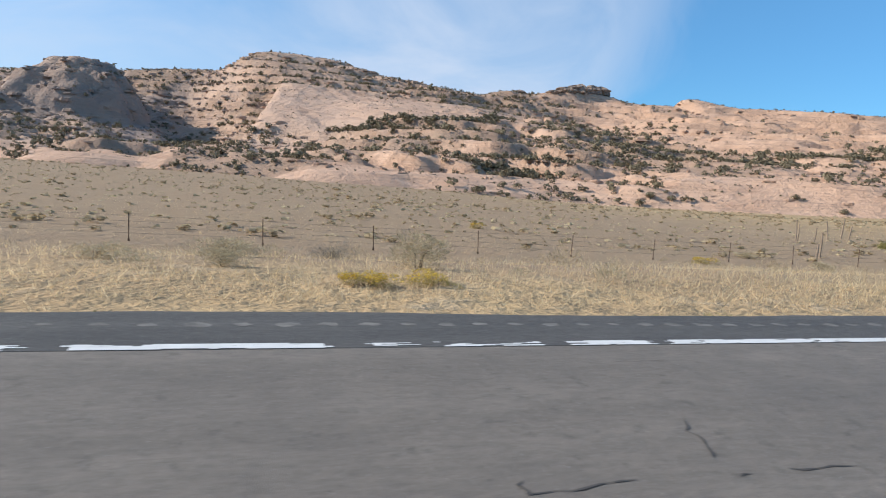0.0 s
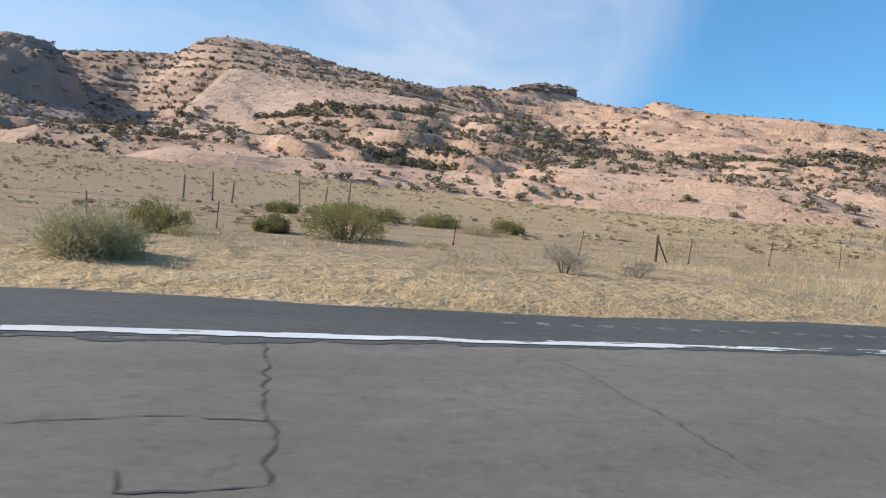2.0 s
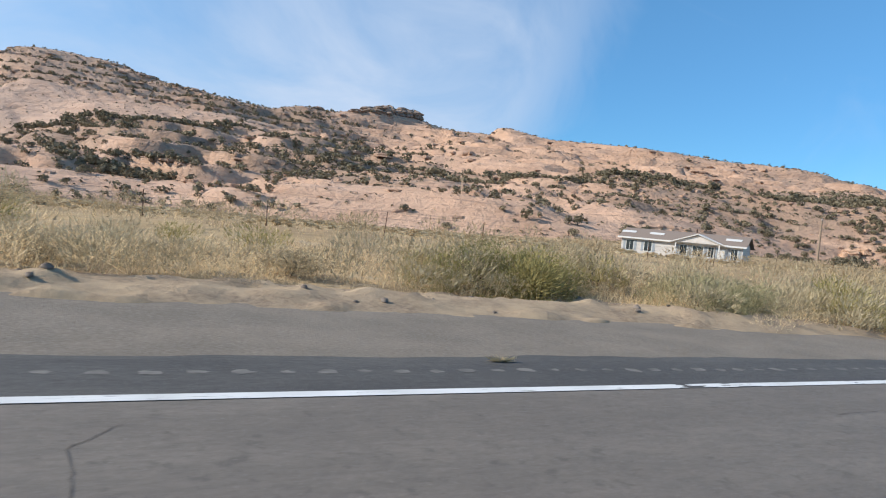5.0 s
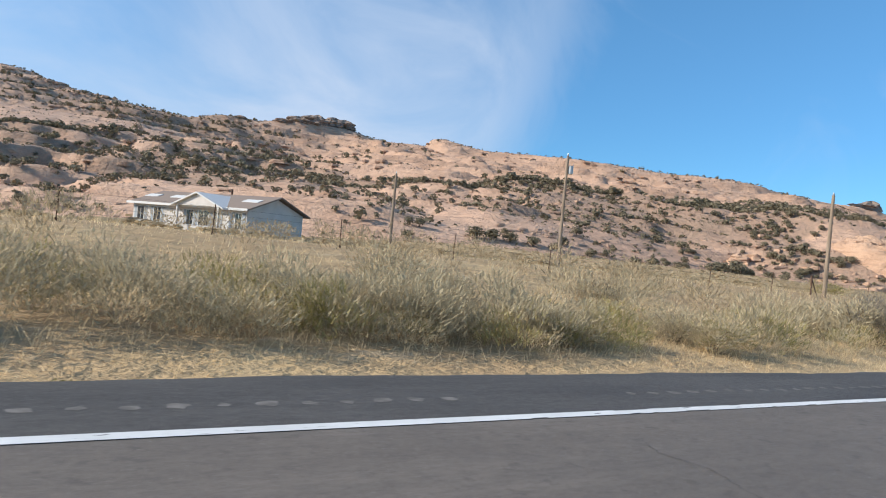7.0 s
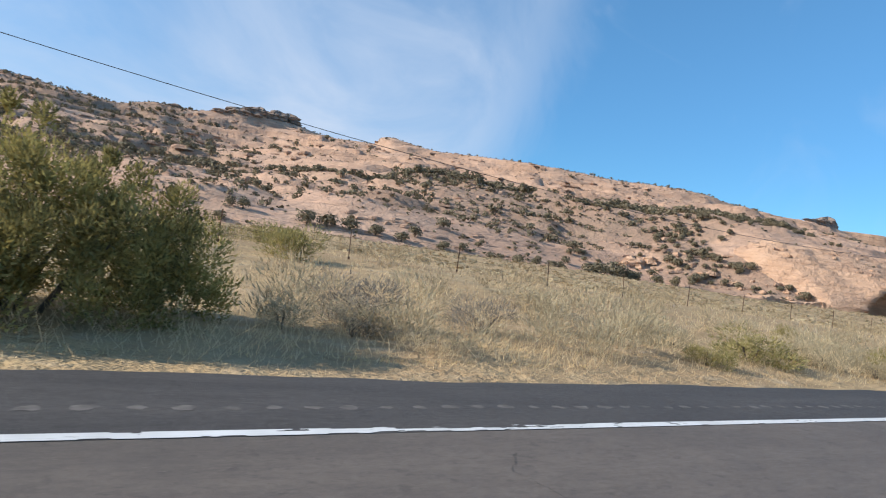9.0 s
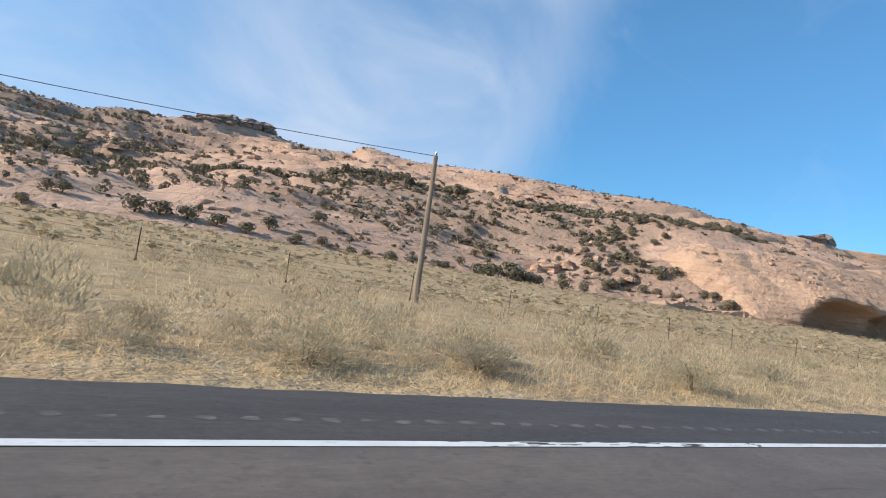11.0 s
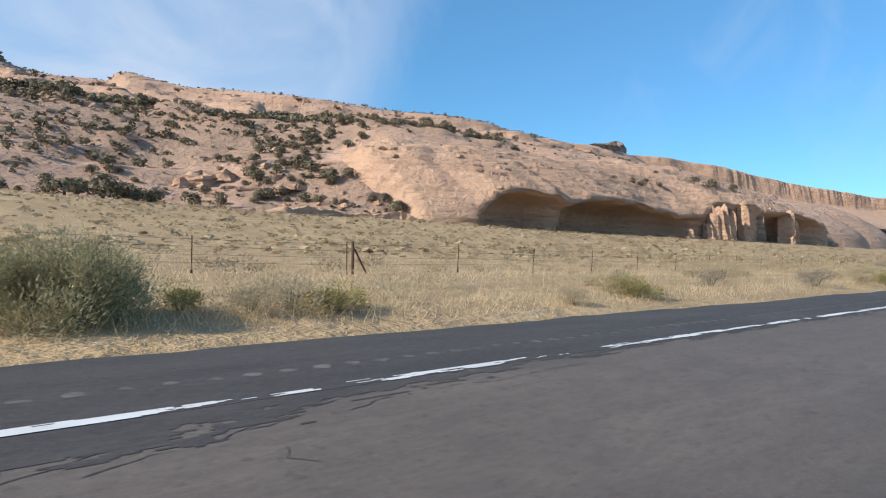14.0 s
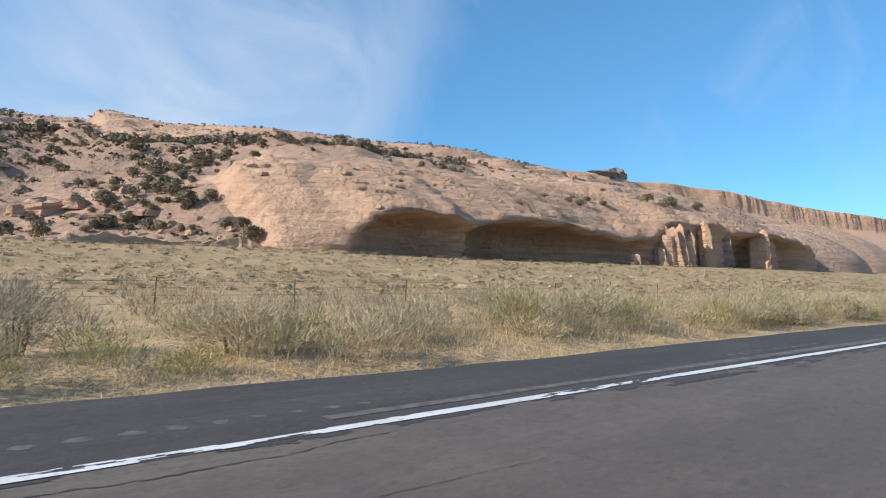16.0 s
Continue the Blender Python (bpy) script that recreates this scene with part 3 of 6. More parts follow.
    w = (z + 0.05 * x + 3.5 * fbm(x, y, 48, 4, 33.0)) / step
    f = w - np.floor(w)
    z = z + 0.9 * up * calm * smooth(fbm(x, y, 55, 3, 34.0), -0.25, 0.05) * (smooth(f, 0.42, 0.86) - f) * step
    step = 11.0
    w = (z + 0.03 * x + (5.0 - 3.6 * mesa) * fbm(x, y, 70, 4, 6.0)) / step
    f = w - np.floor(w)
    ledge = (smooth(f, 0.50 + 0.14 * mesa, 0.84 - 0.02 * mesa) - f) * step
    tier = np.exp(-((y - lines[4][0]) / 70) ** 2) * (1 - smooth(x, 140, 240)) * smooth(x, -10, 5)
    strength = np.maximum(calm, mesa) * np.clip(0.95 * mesa + 0.8 * up * smooth(fbm(x, y, 130, 3, 7.0) + 0.15 * high, -0.1, 0.12) + 0.9 * tier, 0, 0.95)
    near = 1 - smooth(y, lines[2][0] + 30, lines[2][0] + 90)
    z = z + strength * ledge + up * calm * (1.2 * fbm(x, y, 9, 3, 8.0) + 2.5 * np.abs(fbm(x + 0.3 * y, y, 15, 3, 27.0)) * (0.5 + 0.5 * near))
    z = z - slab * 1.9 * smooth(np.abs(fbm(x + 0.32 * y, 0.10 * y, 7.0, 3, 51.0)), 0.16, 0.0) - slab * 1.0 * np.abs(fbm(x, y, 16, 3, 53.0))
    z = z - 4.5 * smooth(np.abs(fbm(turn * 9.0, 0.5 * r, 1.0, 3, 52.0)), 0.18, 0.0) * smooth(r, 0.24, 0.34) * (1 - smooth(r, 0.9, 1.0))
    hold = 0.85 * np.exp(-((y - lines[4][0]) / 16.0) ** 2)
    z = z * (1 - hold) + hold * (lines[4][1] + 1.0 + 1.6 * fbm(x, y, 16, 3, 18.0))
    # the blunt head on the skyline with its steep western side
    return z + 9.0 * smooth(x, 535, 542) * (1 - smooth(x, 546, 610)) * np.exp(-((y - lines[4][0] + 8) / 34.0) ** 2)

# ---- building helpers ----
def mesh_object(name, verts, faces, mats, parent=None, label="", category="", group="", kind="", flat=True, slots=None):
    me = bpy.data.meshes.new(name)
    me.from_pydata([tuple(v) for v in verts], [], [tuple(f) for f in faces])
    for m in mats if isinstance(mats, (list, tuple)) else [mats]:
        me.materials.append(m)
    if slots is not None:
        me.polygons.foreach_set("material_index", np.asarray(slots, np.int32))
    if not flat:
        me.polygons.foreach_set("use_smooth", np.ones(len(me.polygons), bool))
    me.update()
    ob = new(name, me)
    if parent is not None:
        ob.parent = parent
    return tagged(ob, label, category, group, kind)


def grid_faces(nx, ny):
    i = np.arange((nx - 1) * (ny - 1))
    a = (i // (ny - 1)) * ny + i % (ny - 1)
    return np.stack([a, a + ny, a + ny + 1, a + 1], -1)


def sheet(name, xs, ys, zf, mat, flat=False, **tags):
    X, Y = np.meshgrid(xs, ys, indexing="ij")
    Z = zf(X, Y)
    v = np.stack([X.ravel(), Y.ravel(), Z.ravel()], -1)
    return mesh_object(name, v.tolist(), grid_faces(len(xs), len(ys)).tolist(), mat, flat=flat, **tags)


def spaced(*runs):
    out = []
    for a, b, s in runs:
        out.append(np.arange(a, b, s))
    return np.concatenate(out + [np.array([runs[-1][1]])])


def road_strip(name, d0, d1, lift, mat, x0=-300, x1=900, step=4.0, **tags):
    """A strip along the road between two distances from the lane's middle line, 12 cm thick."""
    xs = np.arange(x0, x1 + 0.1, step)
    v, f = [], []
    for x in xs:
        y, z = float(road_y(x)), float(road_z(x)) + lift
        v += [(x, y + d0, z), (x, y + d1, z), (x, y + d1, z - 0.12), (x, y + d0, z - 0.12)]
    for i in range(len(xs) - 1):
        a = 4 * i
        f += [(a, a + 4, a + 5, a + 1), (a + 1, a + 5, a + 6, a + 2), (a + 3, a, a + 4, a + 7)]
        f[-1] = (a, a + 3, a + 7, a + 4)
    return mesh_object(name, v, f, mat, **tags)


# ---- ground, hill, road ----
sheet("ground", spaced((-4500, -600, 300), (-600, -60, 12), (-60, 700, 2.0), (700, 1500, 16), (1500, 4800, 300)),
      spaced((-4500, -300, 300), (-300, -12, 24), (-12, 60, 1.0), (60, 360, 5), (360, 900, 40), (900, 4800, 300)), plain_z, PRAIRIE,
      label="dry sandy flat with low bleached grass", category="ground", kind="structure")
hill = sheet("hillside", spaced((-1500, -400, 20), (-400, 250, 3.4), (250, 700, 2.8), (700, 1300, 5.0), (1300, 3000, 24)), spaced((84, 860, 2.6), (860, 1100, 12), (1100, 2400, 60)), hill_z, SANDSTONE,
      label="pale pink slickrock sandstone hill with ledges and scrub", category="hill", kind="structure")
co = np.empty(len(hill.data.vertices) * 3)
hill.data.vertices.foreach_get("co", co)
hill.data.attributes.new("soil", "FLOAT", "POINT").data.foreach_set("value", soil_cover(co[0::3], co[1::3]).astype(np.float32))
road_strip("road", -5.6, 4.45, 0.0, LANE, label="worn grey asphalt lane with cracks", category="road", kind="structure")

def part(name, verts, faces, mat, parent, label="", flat=True):
    return mesh_object(name, verts, faces, mat, parent, label, flat=flat)


def thing(name, x, y, z, label, category, group="", turn=0.0):
    ob = new(name)
    ob.empty_display_size = 0.2
    ob.matrix_basis = pose(x, y, z, 0, 0, turn)
    return tagged(ob, label, category, group)


def box(x0, x1, y0, y1, z0, z1, bevel=0.0):
    b = bevel
    if not b:
        v = [(x, y, z) for z in (z0, z1) for x, y in ((x0, y0), (x1, y0), (x1, y1), (x0, y1))]
        return v, [(3, 2, 1, 0), (4, 5, 6, 7), (0, 1, 5, 4), (1, 2, 6, 5), (2, 3, 7, 6), (3, 0, 4, 7)]
    v, f = [], []
    for z, s in ((z0, b), (z0 + b, 0), (z1 - b, 0), (z1, b)):
        v += [(x0 + s, y0 + s, z), (x1 - s, y0 + s, z), (x1 - s, y1 - s, z), (x0 + s, y1 - s, z)]
    for k in range(3):
        for i in range(4):
            f.append((4 * k + i, 4 * k + (i + 1) % 4, 4 * k + 4 + (i + 1) % 4, 4 * k + 4 + i))
    return v, f + [(3, 2, 1, 0), (12, 13, 14, 15)]


def merged(*pieces):
    v, f = [], []
    for pv, pf in pieces:
        n = len(v)
        v += list(pv)
        f += [tuple(i + n for i in q) for q in pf]
    return v, f


def tube(points, radii, sides=7, closed=True):
    """A tapered tube through points."""
    v, f = [], []
    pts = [Vector(p) for p in points]
    for i, p in enumerate(pts):
        way = (pts[min(i + 1, len(pts) - 1)] - pts[max(i - 1, 0)]).normalized()
        a = way.orthogonal().normalized()
        b = way.cross(a)
        for k in range(sides):
            t = 2 * math.pi * k / sides
            v.append(tuple(p + (a * math.cos(t) + b * math.sin(t)) * radii[i]))
    for i in range(len(pts) - 1):
        for k in range(sides):
            f.append((i * sides + k, i * sides + (k + 1) % sides, (i + 1) * sides + (k + 1) % sides, (i + 1) * sides + k))
    if closed:
        f += [tuple(range(sides))[::-1], tuple(range((len(pts) - 1) * sides, len(pts) * sides))]
    return v, f


def fast_mesh(name, verts, faces, mat, smooth_shade=False):
    """A mesh from arrays of vertices and of equal faces."""
    verts, faces = np.asarray(verts, np.float32), np.asarray(faces, np.int32)
    me = bpy.data.meshes.new(name)
    me.vertices.add(len(verts))
    me.vertices.foreach_set("co", verts.ravel())
    k = faces.shape[1]
    me.loops.add(faces.size)
    me.loops.foreach_set("vertex_index", faces.ravel())
    me.polygons.add(len(faces))
    me.polygons.foreach_set("loop_start", np.arange(0, faces.size, k, dtype=np.int32))
    me.polygons.foreach_set("use_smooth", np.full(len(faces), smooth_shade))
    me.materials.append(mat)
    me.update(calc_edges=True)
    return me


# ---- rock: cliff with shallow caves, pillars, cap rocks, far wall ----
RISE = 0.82


def cliff_rows():
    xs = np.arange(440, 676, 0.7)
    base = np.interp(xs, [440, 455, 470, 485, 510, 560, 600, 615, 657, 676], [158, 137, 122, 117, 112, 108, 99, 96, 94, 100])
    lip_z = np.interp(xs, [440, 455, 470, 484, 490, 500, 508, 513, 520, 530, 545, 552, 560, 572, 580, 586, 600, 606, 615, 632, 650, 662, 676],
                      [-4, -3, -2, 1.5, 7.6, 8.6, 7.8, 6.0, 7.6, 8.2, 7.4, 6.0, 5.2, 5.0, 8.0, 9.5, 9.5, 8.5, 9.0, 8.5, 6.5, 3.0, 1.5])
    hollow = np.interp(xs, [440, 484, 489, 496, 505, 511, 514, 518, 530, 545, 556, 570, 576, 582, 604, 608, 640, 655, 676],
                       [0, 0, 8.0, 14.0, 13.5, 7.0, 7.0, 13.0, 15.0, 13.0, 10.0, 8.0, 3.0, 0.4, 0.4, 9.0, 10.0, 0.5, 0])
    top_y = np.interp(xs, [440, 455, 466, 480, 515, 546, 580, 615, 640, 676], [182, 166, 160, 156, 154, 146, 146, 150, 148, 140])
    top_z = np.interp(xs, [440, 455, 466, 480, 488, 497, 515, 546, 580, 615, 640, 676], [9, 12, 16, 22.0, 21.0, 21.5, 23.2, 22, 25, 25, 22, 14])
    jag = smooth(xs, 480, 490) * (1 - smooth(xs, 655, 670))
    lip_z = lip_z + jag * (1.5 * fbm(xs, xs * 0, 7, 4, 35.0))
    hollow = hollow * (1 + 0.5 * fbm(xs, xs * 0, 9, 3, 36.0))
    return xs, base, lip_z, hollow, top_y, top_z


def bluff_z(x, y):
    xs, base, lip_z, hollow, top_y, top_z = [np.interp(x, cliff_rows()[0], c) for c in cliff_rows()]
    w = min(max((y - base - 1) / (top_y - base), 0), 1)
    return float(lip_z + (top_z - lip_z) * math.sin(w * math.pi / 2) ** RISE)


def build_cliff():
    xs, base, lip_z, hollow, top_y, top_z = cliff_rows()
    prof = 84
    v = np.zeros((len(xs), prof, 3))
    for j in range(prof):
        if j < 16:  # the face, hollowed below the lip
            u = j / 15.0
            ground = plain_z(xs, base) - 0.8
            z = ground + (lip_z - ground) * u
            inset = hollow * (1 - u ** 6) + np.clip(1 - hollow / 7.0, 0, 1) * 1.2 * u
            y = base + inset
            y = y + np.exp(-((xs - 592) / 13.0) ** 4) * 2.5
        else:  # the rounded back up to the ridge and down behind it
            u = (j - 15) / (prof - 20.0)
            y = base + 1.0 + (top_y - base + 22) * u
            w = np.clip((y - base) / (top_y - base), 0, 1.3)
            z = np.where(w < 1, lip_z + (top_z - lip_z) * np.sin(np.minimum(w, 1) * math.pi / 2) ** RISE, top_z - (w - 1) * 14)
        if j > 15:
            f = (z + 0.06 * xs + 1.2 * fbm(xs, y, 24, 2, 28.0)) / 2.3
            f = f - np.floor(f)
            z = z + 0.75 * (smooth(f, 0.55, 0.85) - f) * 2.3 * smooth(z, 3, 6)
        if j > 15:
            z = z + 2.4 * np.abs(fbm(xs, y, 8, 3, 17.0)) * smooth(w, 0.35, 0.8)
        rough = 0.55 * fbm(xs, z * 2.2 + 0.3 * y, 5.0, 4, 11.0) + 0.8 * fbm(xs, y + z, 19, 3, 12.0)
        beds = 0.25 * np.sin(z * 2.6 + 1.4 * fbm(xs, y, 30, 2, 13.0))
        z = z - 16 * (1 - smooth(xs + 1.5 * fbm(y, z, 6, 3, 16.0), 463, 473))
        v[:, j] = np.stack([xs + 0.3 * fbm(xs, z, 4, 2, 14.0), y - rough - beds * (1 if j < 16 else 0.3), z + (0.6 * rough if j > 15 else 0)], -1)
    ob = mesh_object("cliff", v.reshape(-1, 3).tolist(), grid_faces(len(xs), prof)[:, ::-1].tolist(), CLIFF, flat=False,
                     label="rounded pink sandstone bluff with shaded shallow caves at its foot", category="cliff", kind="structure")
    return ob


build_cliff()


def lump(rng, rx, ry, rz, n=26, m=12, rough=0.28, steps=3.0, square=3.0):
    """A weathered rock body: an ellipsoid with bedding steps and knocked corners, its base at z = 0."""
    v, f = [], []
    seed = rng.uniform(0, 50)
    for j in range(m + 1):
        t = j / m
        for i in range(n):
            a = 2 * math.pi * i / n
            grow = (1 - t ** square) ** 0.45 if t < 1 else 0.02
            k = 1 + rough * noise.fractal(Vector((math.cos(a) * 1.7 + seed, math.sin(a) * 1.7, t * 2.2 + seed)), 1.0, 2.0, 4)
            k *= 1 - 0.10 * (math.floor(t * steps + 0.3 * math.sin(a * 3 + seed)) % 2)
            v.append((rx * grow * k * math.cos(a), ry * grow * k * math.sin(a), rz * t * (1 + 0.15 * math.sin(a * 2 + seed))))
    for j in range(m):
        for i in range(n):
            f.append((j * n + i, j * n + (i + 1) % n, (j + 1) * n + (i + 1) % n, (j + 1) * n + i))
    f.append(tuple(range(m * n, m * n + n)))
    return v, f


def buttress(rng, rx, ry, rz):
    """An upright, angular rib of rock with sheer split sides and a broken top, its base at z = 0."""
    n, m = 9, 9
    corner = [rng.uniform(0.72, 1.25) for _ in range(n)]
    cut = [rng.uniform(0.82, 1.08) for _ in range(n)]
    lean_x, lean_y = rng.uniform(-0.10, 0.10), rng.uniform(0.05, 0.22)
    v, f = [], []
    for j in range(m + 1):
        t = j / m
        for i in range(n):
            a = 2 * math.pi * (i + 0.25 * math.sin(i * 2.3)) / n
            k = corner[i] * (1.10 - 0.22 * t) * (1 + rng.uniform(-0.07, 0.07)) * (0.72 if j == m else 1.0)
            v.append((rx * k * math.cos(a) + lean_x * t * rz * 0.3, ry * k * math.sin(a) + lean_y * t * rz, rz * t * cut[i]))
    for j in range(m):
        for i in range(n):
            f.append((j * n + i, j * n + (i + 1) % n, (j + 1) * n + (i + 1) % n, (j + 1) * n + i))
    f.append(tuple(range(m * n, m * n + n)))
    return v, f


rng = random.Random(4)
for x, y, rx, ry, rz in ((366, 702, 13, 8, 5.0), (380, 703, 12, 8, 8.0), (396, 708, 13, 9, 10.0), (412, 715, 13, 10, 9.0), (426, 720, 11, 9, 11.0), (440, 724, 11, 9, 10.0), (404, 711, 7, 7, 11.5), (449, 728, 7, 7, 6.5), (318, 704, 8, 6, 6.0), (330, 706, 11, 7, 4.0),
                         (1046, 458, 15, 9, 13.0), (1015, 452, 30, 8, 7.0), (1030, 455, 12, 8, 9.0)):
    v, f = lump(rng, rx, ry, rz, 30, 8, 0.5, 4.0, 6.0)
    z = float(hill_z(x, y)) - 2.0
    ob = mesh_object("cap_rock", v, f, CAP, label="dark ledgy cap of weathered sandstone on the skyline", category="rock", group="cap rocks")
    ob.matrix_basis = pose(x, y, z, 0, 0, rng.uniform(-8, 8))


def far_wall():
    """The distant wall: it runs obliquely, so that the sun rakes over its columns."""
    xs = np.arange(1050, 1560, 0.9)
    v = []
    along = 452 - (xs - 1060) * 0.46
    crest = np.interp(xs, FAR_X, FAR_TOP) + 1.2 * fbm(xs, xs * 0, 22, 3, 20.0)
    high = np.interp(xs, [1050, 1090, 1150, 1300, 1420, 1560], [8, 17, 21, 24, 20, 12])
    foot = crest - high
    column = np.abs(fbm(xs, xs * 0, 13, 4, 21.0)) * 6 * (0.4 + smooth(fbm(xs, xs * 0, 40, 2, 25.0), -0.2, 0.3)) + 16 * fbm(xs, xs * 0, 70, 3, 22.0)
    for u in np.linspace(0, 1, 10):
        z = foot + (crest - foot) * u
        y = along + column * (0.35 + 0.65 * u) + 4 * u + 1.2 * fbm(xs, z, 7, 3, 23.0)
        v.append(np.stack([xs, y, z], -1))
    for back, drop in ((24, -1.0), (160, 3.0)):
        v.append(np.stack([xs, along + 14 + back, crest - drop], -1))
    front = [np.stack([xs - 60, along - 150, 0.3 * foot], -1), np.stack([xs - 12, along - 26, foot - 9 + 3 * fbm(xs, xs * 0, 30, 3, 24.0)], -1)]
    v = np.stack(front + v, 1)
    mesh_object("far_cliff", v.reshape(-1, 3).tolist(), grid_faces(len(xs), v.shape[1])[:, ::-1].tolist(), CLIFF, flat=False,
                label="distant pink cliff wall broken into upright columns", category="cliff", kind="structure")


FAR_X, FAR_TOP = [1064, 1093, 1146, 1194, 1252, 1313, 1395, 1462], [96.4, 97.9, 96.0, 91.8, 84.5, 77.5, 71.0, 66.5]
far_wall()

# free-standing pillars and blocks between the caves
for x, y, rx, ry, rz, mat in ((577.5, 104.6, 1.3, 1.8, 5.0, CLIFF), (579.8, 104.0, 1.5, 2.2, 7.2, CLIFF), (582.2, 103.4, 1.4, 2.4, 9.4, CLIFF), (584.6, 102.8, 1.6, 2.6, 10.2, CLIFF), (587.0, 102.3, 1.2, 2.2, 8.6, CLIFF),
                              (591.4, 103.2, 1.0, 1.8, 9.8, CAP), (595.4, 100.8, 1.3, 2.2, 11.0, CLIFF), (597.8, 100.2, 1.1, 2.0, 10.0, CLIFF), (606, 101.5, 2.6, 3.4, 10.5, CAP), (621, 97.5, 2.4, 3.2, 11.0, CLIFF), (626, 96.8, 2.0, 3.0, 8.0, CLIFF), (566, 105.5, 1.0, 1.4, 3.2, CLIFF)):
    v, f = buttress(rng, rx, ry, rz * rng.uniform(1.08, 1.30))
    ob = mesh_object("rock_pillar", v, f, mat, label="upright sandstone pillar standing out from the bluff" if mat is CLIFF else "grey weathered pillar at the foot of the bluff", category="rock", group="rock pillars")
    ob.matrix_basis = pose(x, y, float(plain_z(x, y)) - 0.8, 0, 0, rng.uniform(-12, 12))

# boulders at the foot of the bluff; the first three stand in for a shaded recess
for x, y, s in ((438, 180, 5.0), (444, 178, 3.6), (433, 180, 3.4), (571, 106, 1.6), (577, 103, 1.2), (563, 105, 1.1), (424, 172, 2.4), (452, 160, 2.4), (664, 95, 2.2), (459, 140, 1.5), (455, 146, 1.2), (463, 133, 1.3), (465, 128, 0.9), (458, 150, 1.8), (461, 144, 1.0), (453, 141, 0.8), (466, 136, 1.4), (449, 152, 1.1), (467, 125, 0.8)):
    v, f = lump(rng, s, s * 0.8, s * 0.9, 11, 6, 0.45, 3.0, 5.0)
    ob = mesh_object("boulder", v, f, CLIFF, label="fallen block of pink sandstone below the bluff", category="boulder", group="fallen blocks")
    ob.matrix_basis = pose(x, y, max(float(plain_z(x, y)), float(hill_z(x, y))) - 0.3 * s, 0, 0, rng.uniform(0, 360))

# the raw bank where the field breaks off
def cut_bank():
    xs = np.arange(424, 470, 0.22)
    line_y = np.interp(xs, [424, 436, 450, 462, 470], [126, 124, 125, 121, 118])
    flute = 2.2 * np.abs(fbm(xs, xs * 0, 3.4, 4, 75.0)) + 1.8 * fbm(xs, xs * 0, 12, 3, 76.0)
    tall = np.interp(xs, [424, 430, 445, 462, 470], [0.2, 1.1, 1.5, 1.3, 0.1]) * np.clip(0.8 + 1.5 * fbm(xs, xs * 0, 4.5, 4, 77.0), 0.1, 1.5)
    g = plain_z(xs, line_y)
    rows = [(line_y - flute - 0.3, g - 0.4), (line_y - 0.8 * flute, g + 0.5 * tall), (line_y - 0.5 * flute, g + tall), (line_y + 0.5, g + tall + 0.05), (line_y + 5, g + 0.7 * tall), (line_y + 12, plain_z(xs, line_y + 12) - 0.3)]
    v = np.stack([np.stack([xs, y, z], -1) for y, z in rows], 1)
    mesh_object("cut_bank", v.reshape(-1, 3).tolist(), grid_faces(len(xs), len(rows))[:, ::-1].tolist(), CLIFF, label="raw fluted earth bank at the far edge of the field", category="bank", kind="structure")


cut_bank()

# ---- road details ----
LINE_GAPS = ((-1.28, -0.99), (0.67, 0.99), (2.41, 2.66), (3.45, 3.64), (340.74, 341.1), (386.15, 386.5), (386.65, 387.2), (394.0, 396.1))


def worn_line():
    cell, across = 0.06, 8
    xs = np.arange(-30, 560, cell)
    d = np.linspace(4.445, 4.585, across + 1)
    X, Dd = np.meshgrid(xs[:-1] + cell / 2, (d[:-1] + d[1:]) / 2, indexing="ij")
    wear = np.interp(X, [-30, -6, -5, 8, 12, 28, 34, 80, 84, 98, 102, 300, 316, 322, 346, 352, 374, 379, 396, 402, 440, 560], [0.5, 0.5, 0.38, 0.38, 0.40, 0.42, 0.47, 0.47, 0.62, 0.62, 0.28, 0.28, 0.30, 0.46, 0.46, 0.28, 0.30, 0.46, 0.44, 0.26, 0.26, 0.4])
    rough = 0.5 * fbm(X, Dd * 0, 2.6, 4, 31.0) + 0.55 * fbm(X, Dd * 9, 0.42, 4, 32.0) + 0.22 * (np.abs(Dd - 4.515) / 0.07) ** 3
    keep = rough < (0.62 - wear)
    near = (np.abs((X + 3.1 * np.sin(X * 0.05)) % 12.7 - 6 + 0.35 * fbm(X, Dd * 6, 0.5, 3, 49.0)) < 0.035)
    keep &= ~near
    for g0, g1 in LINE_GAPS:
        keep &= (X < g0 + 0.12 * fbm(X, Dd * 9, 0.3, 3, 47.0)) | (X > g1 + 0.12 * fbm(X, Dd * 9, 0.3, 3, 48.0))
    verts = np.stack([np.repeat(xs, across + 1), np.tile(d, len(xs)) + road_y(np.repeat(xs, across + 1)), road_z(np.repeat(xs, across + 1)) + 0.007], -1)
    faces = grid_faces(len(xs), across + 1)[keep.ravel()]
    ob = new("edge_line", fast_mesh("edge_line", verts, faces, PAINT))
    tagged(ob, "chipped and broken white edge line painted on asphalt", "road marking", kind="structure")


worn_line()


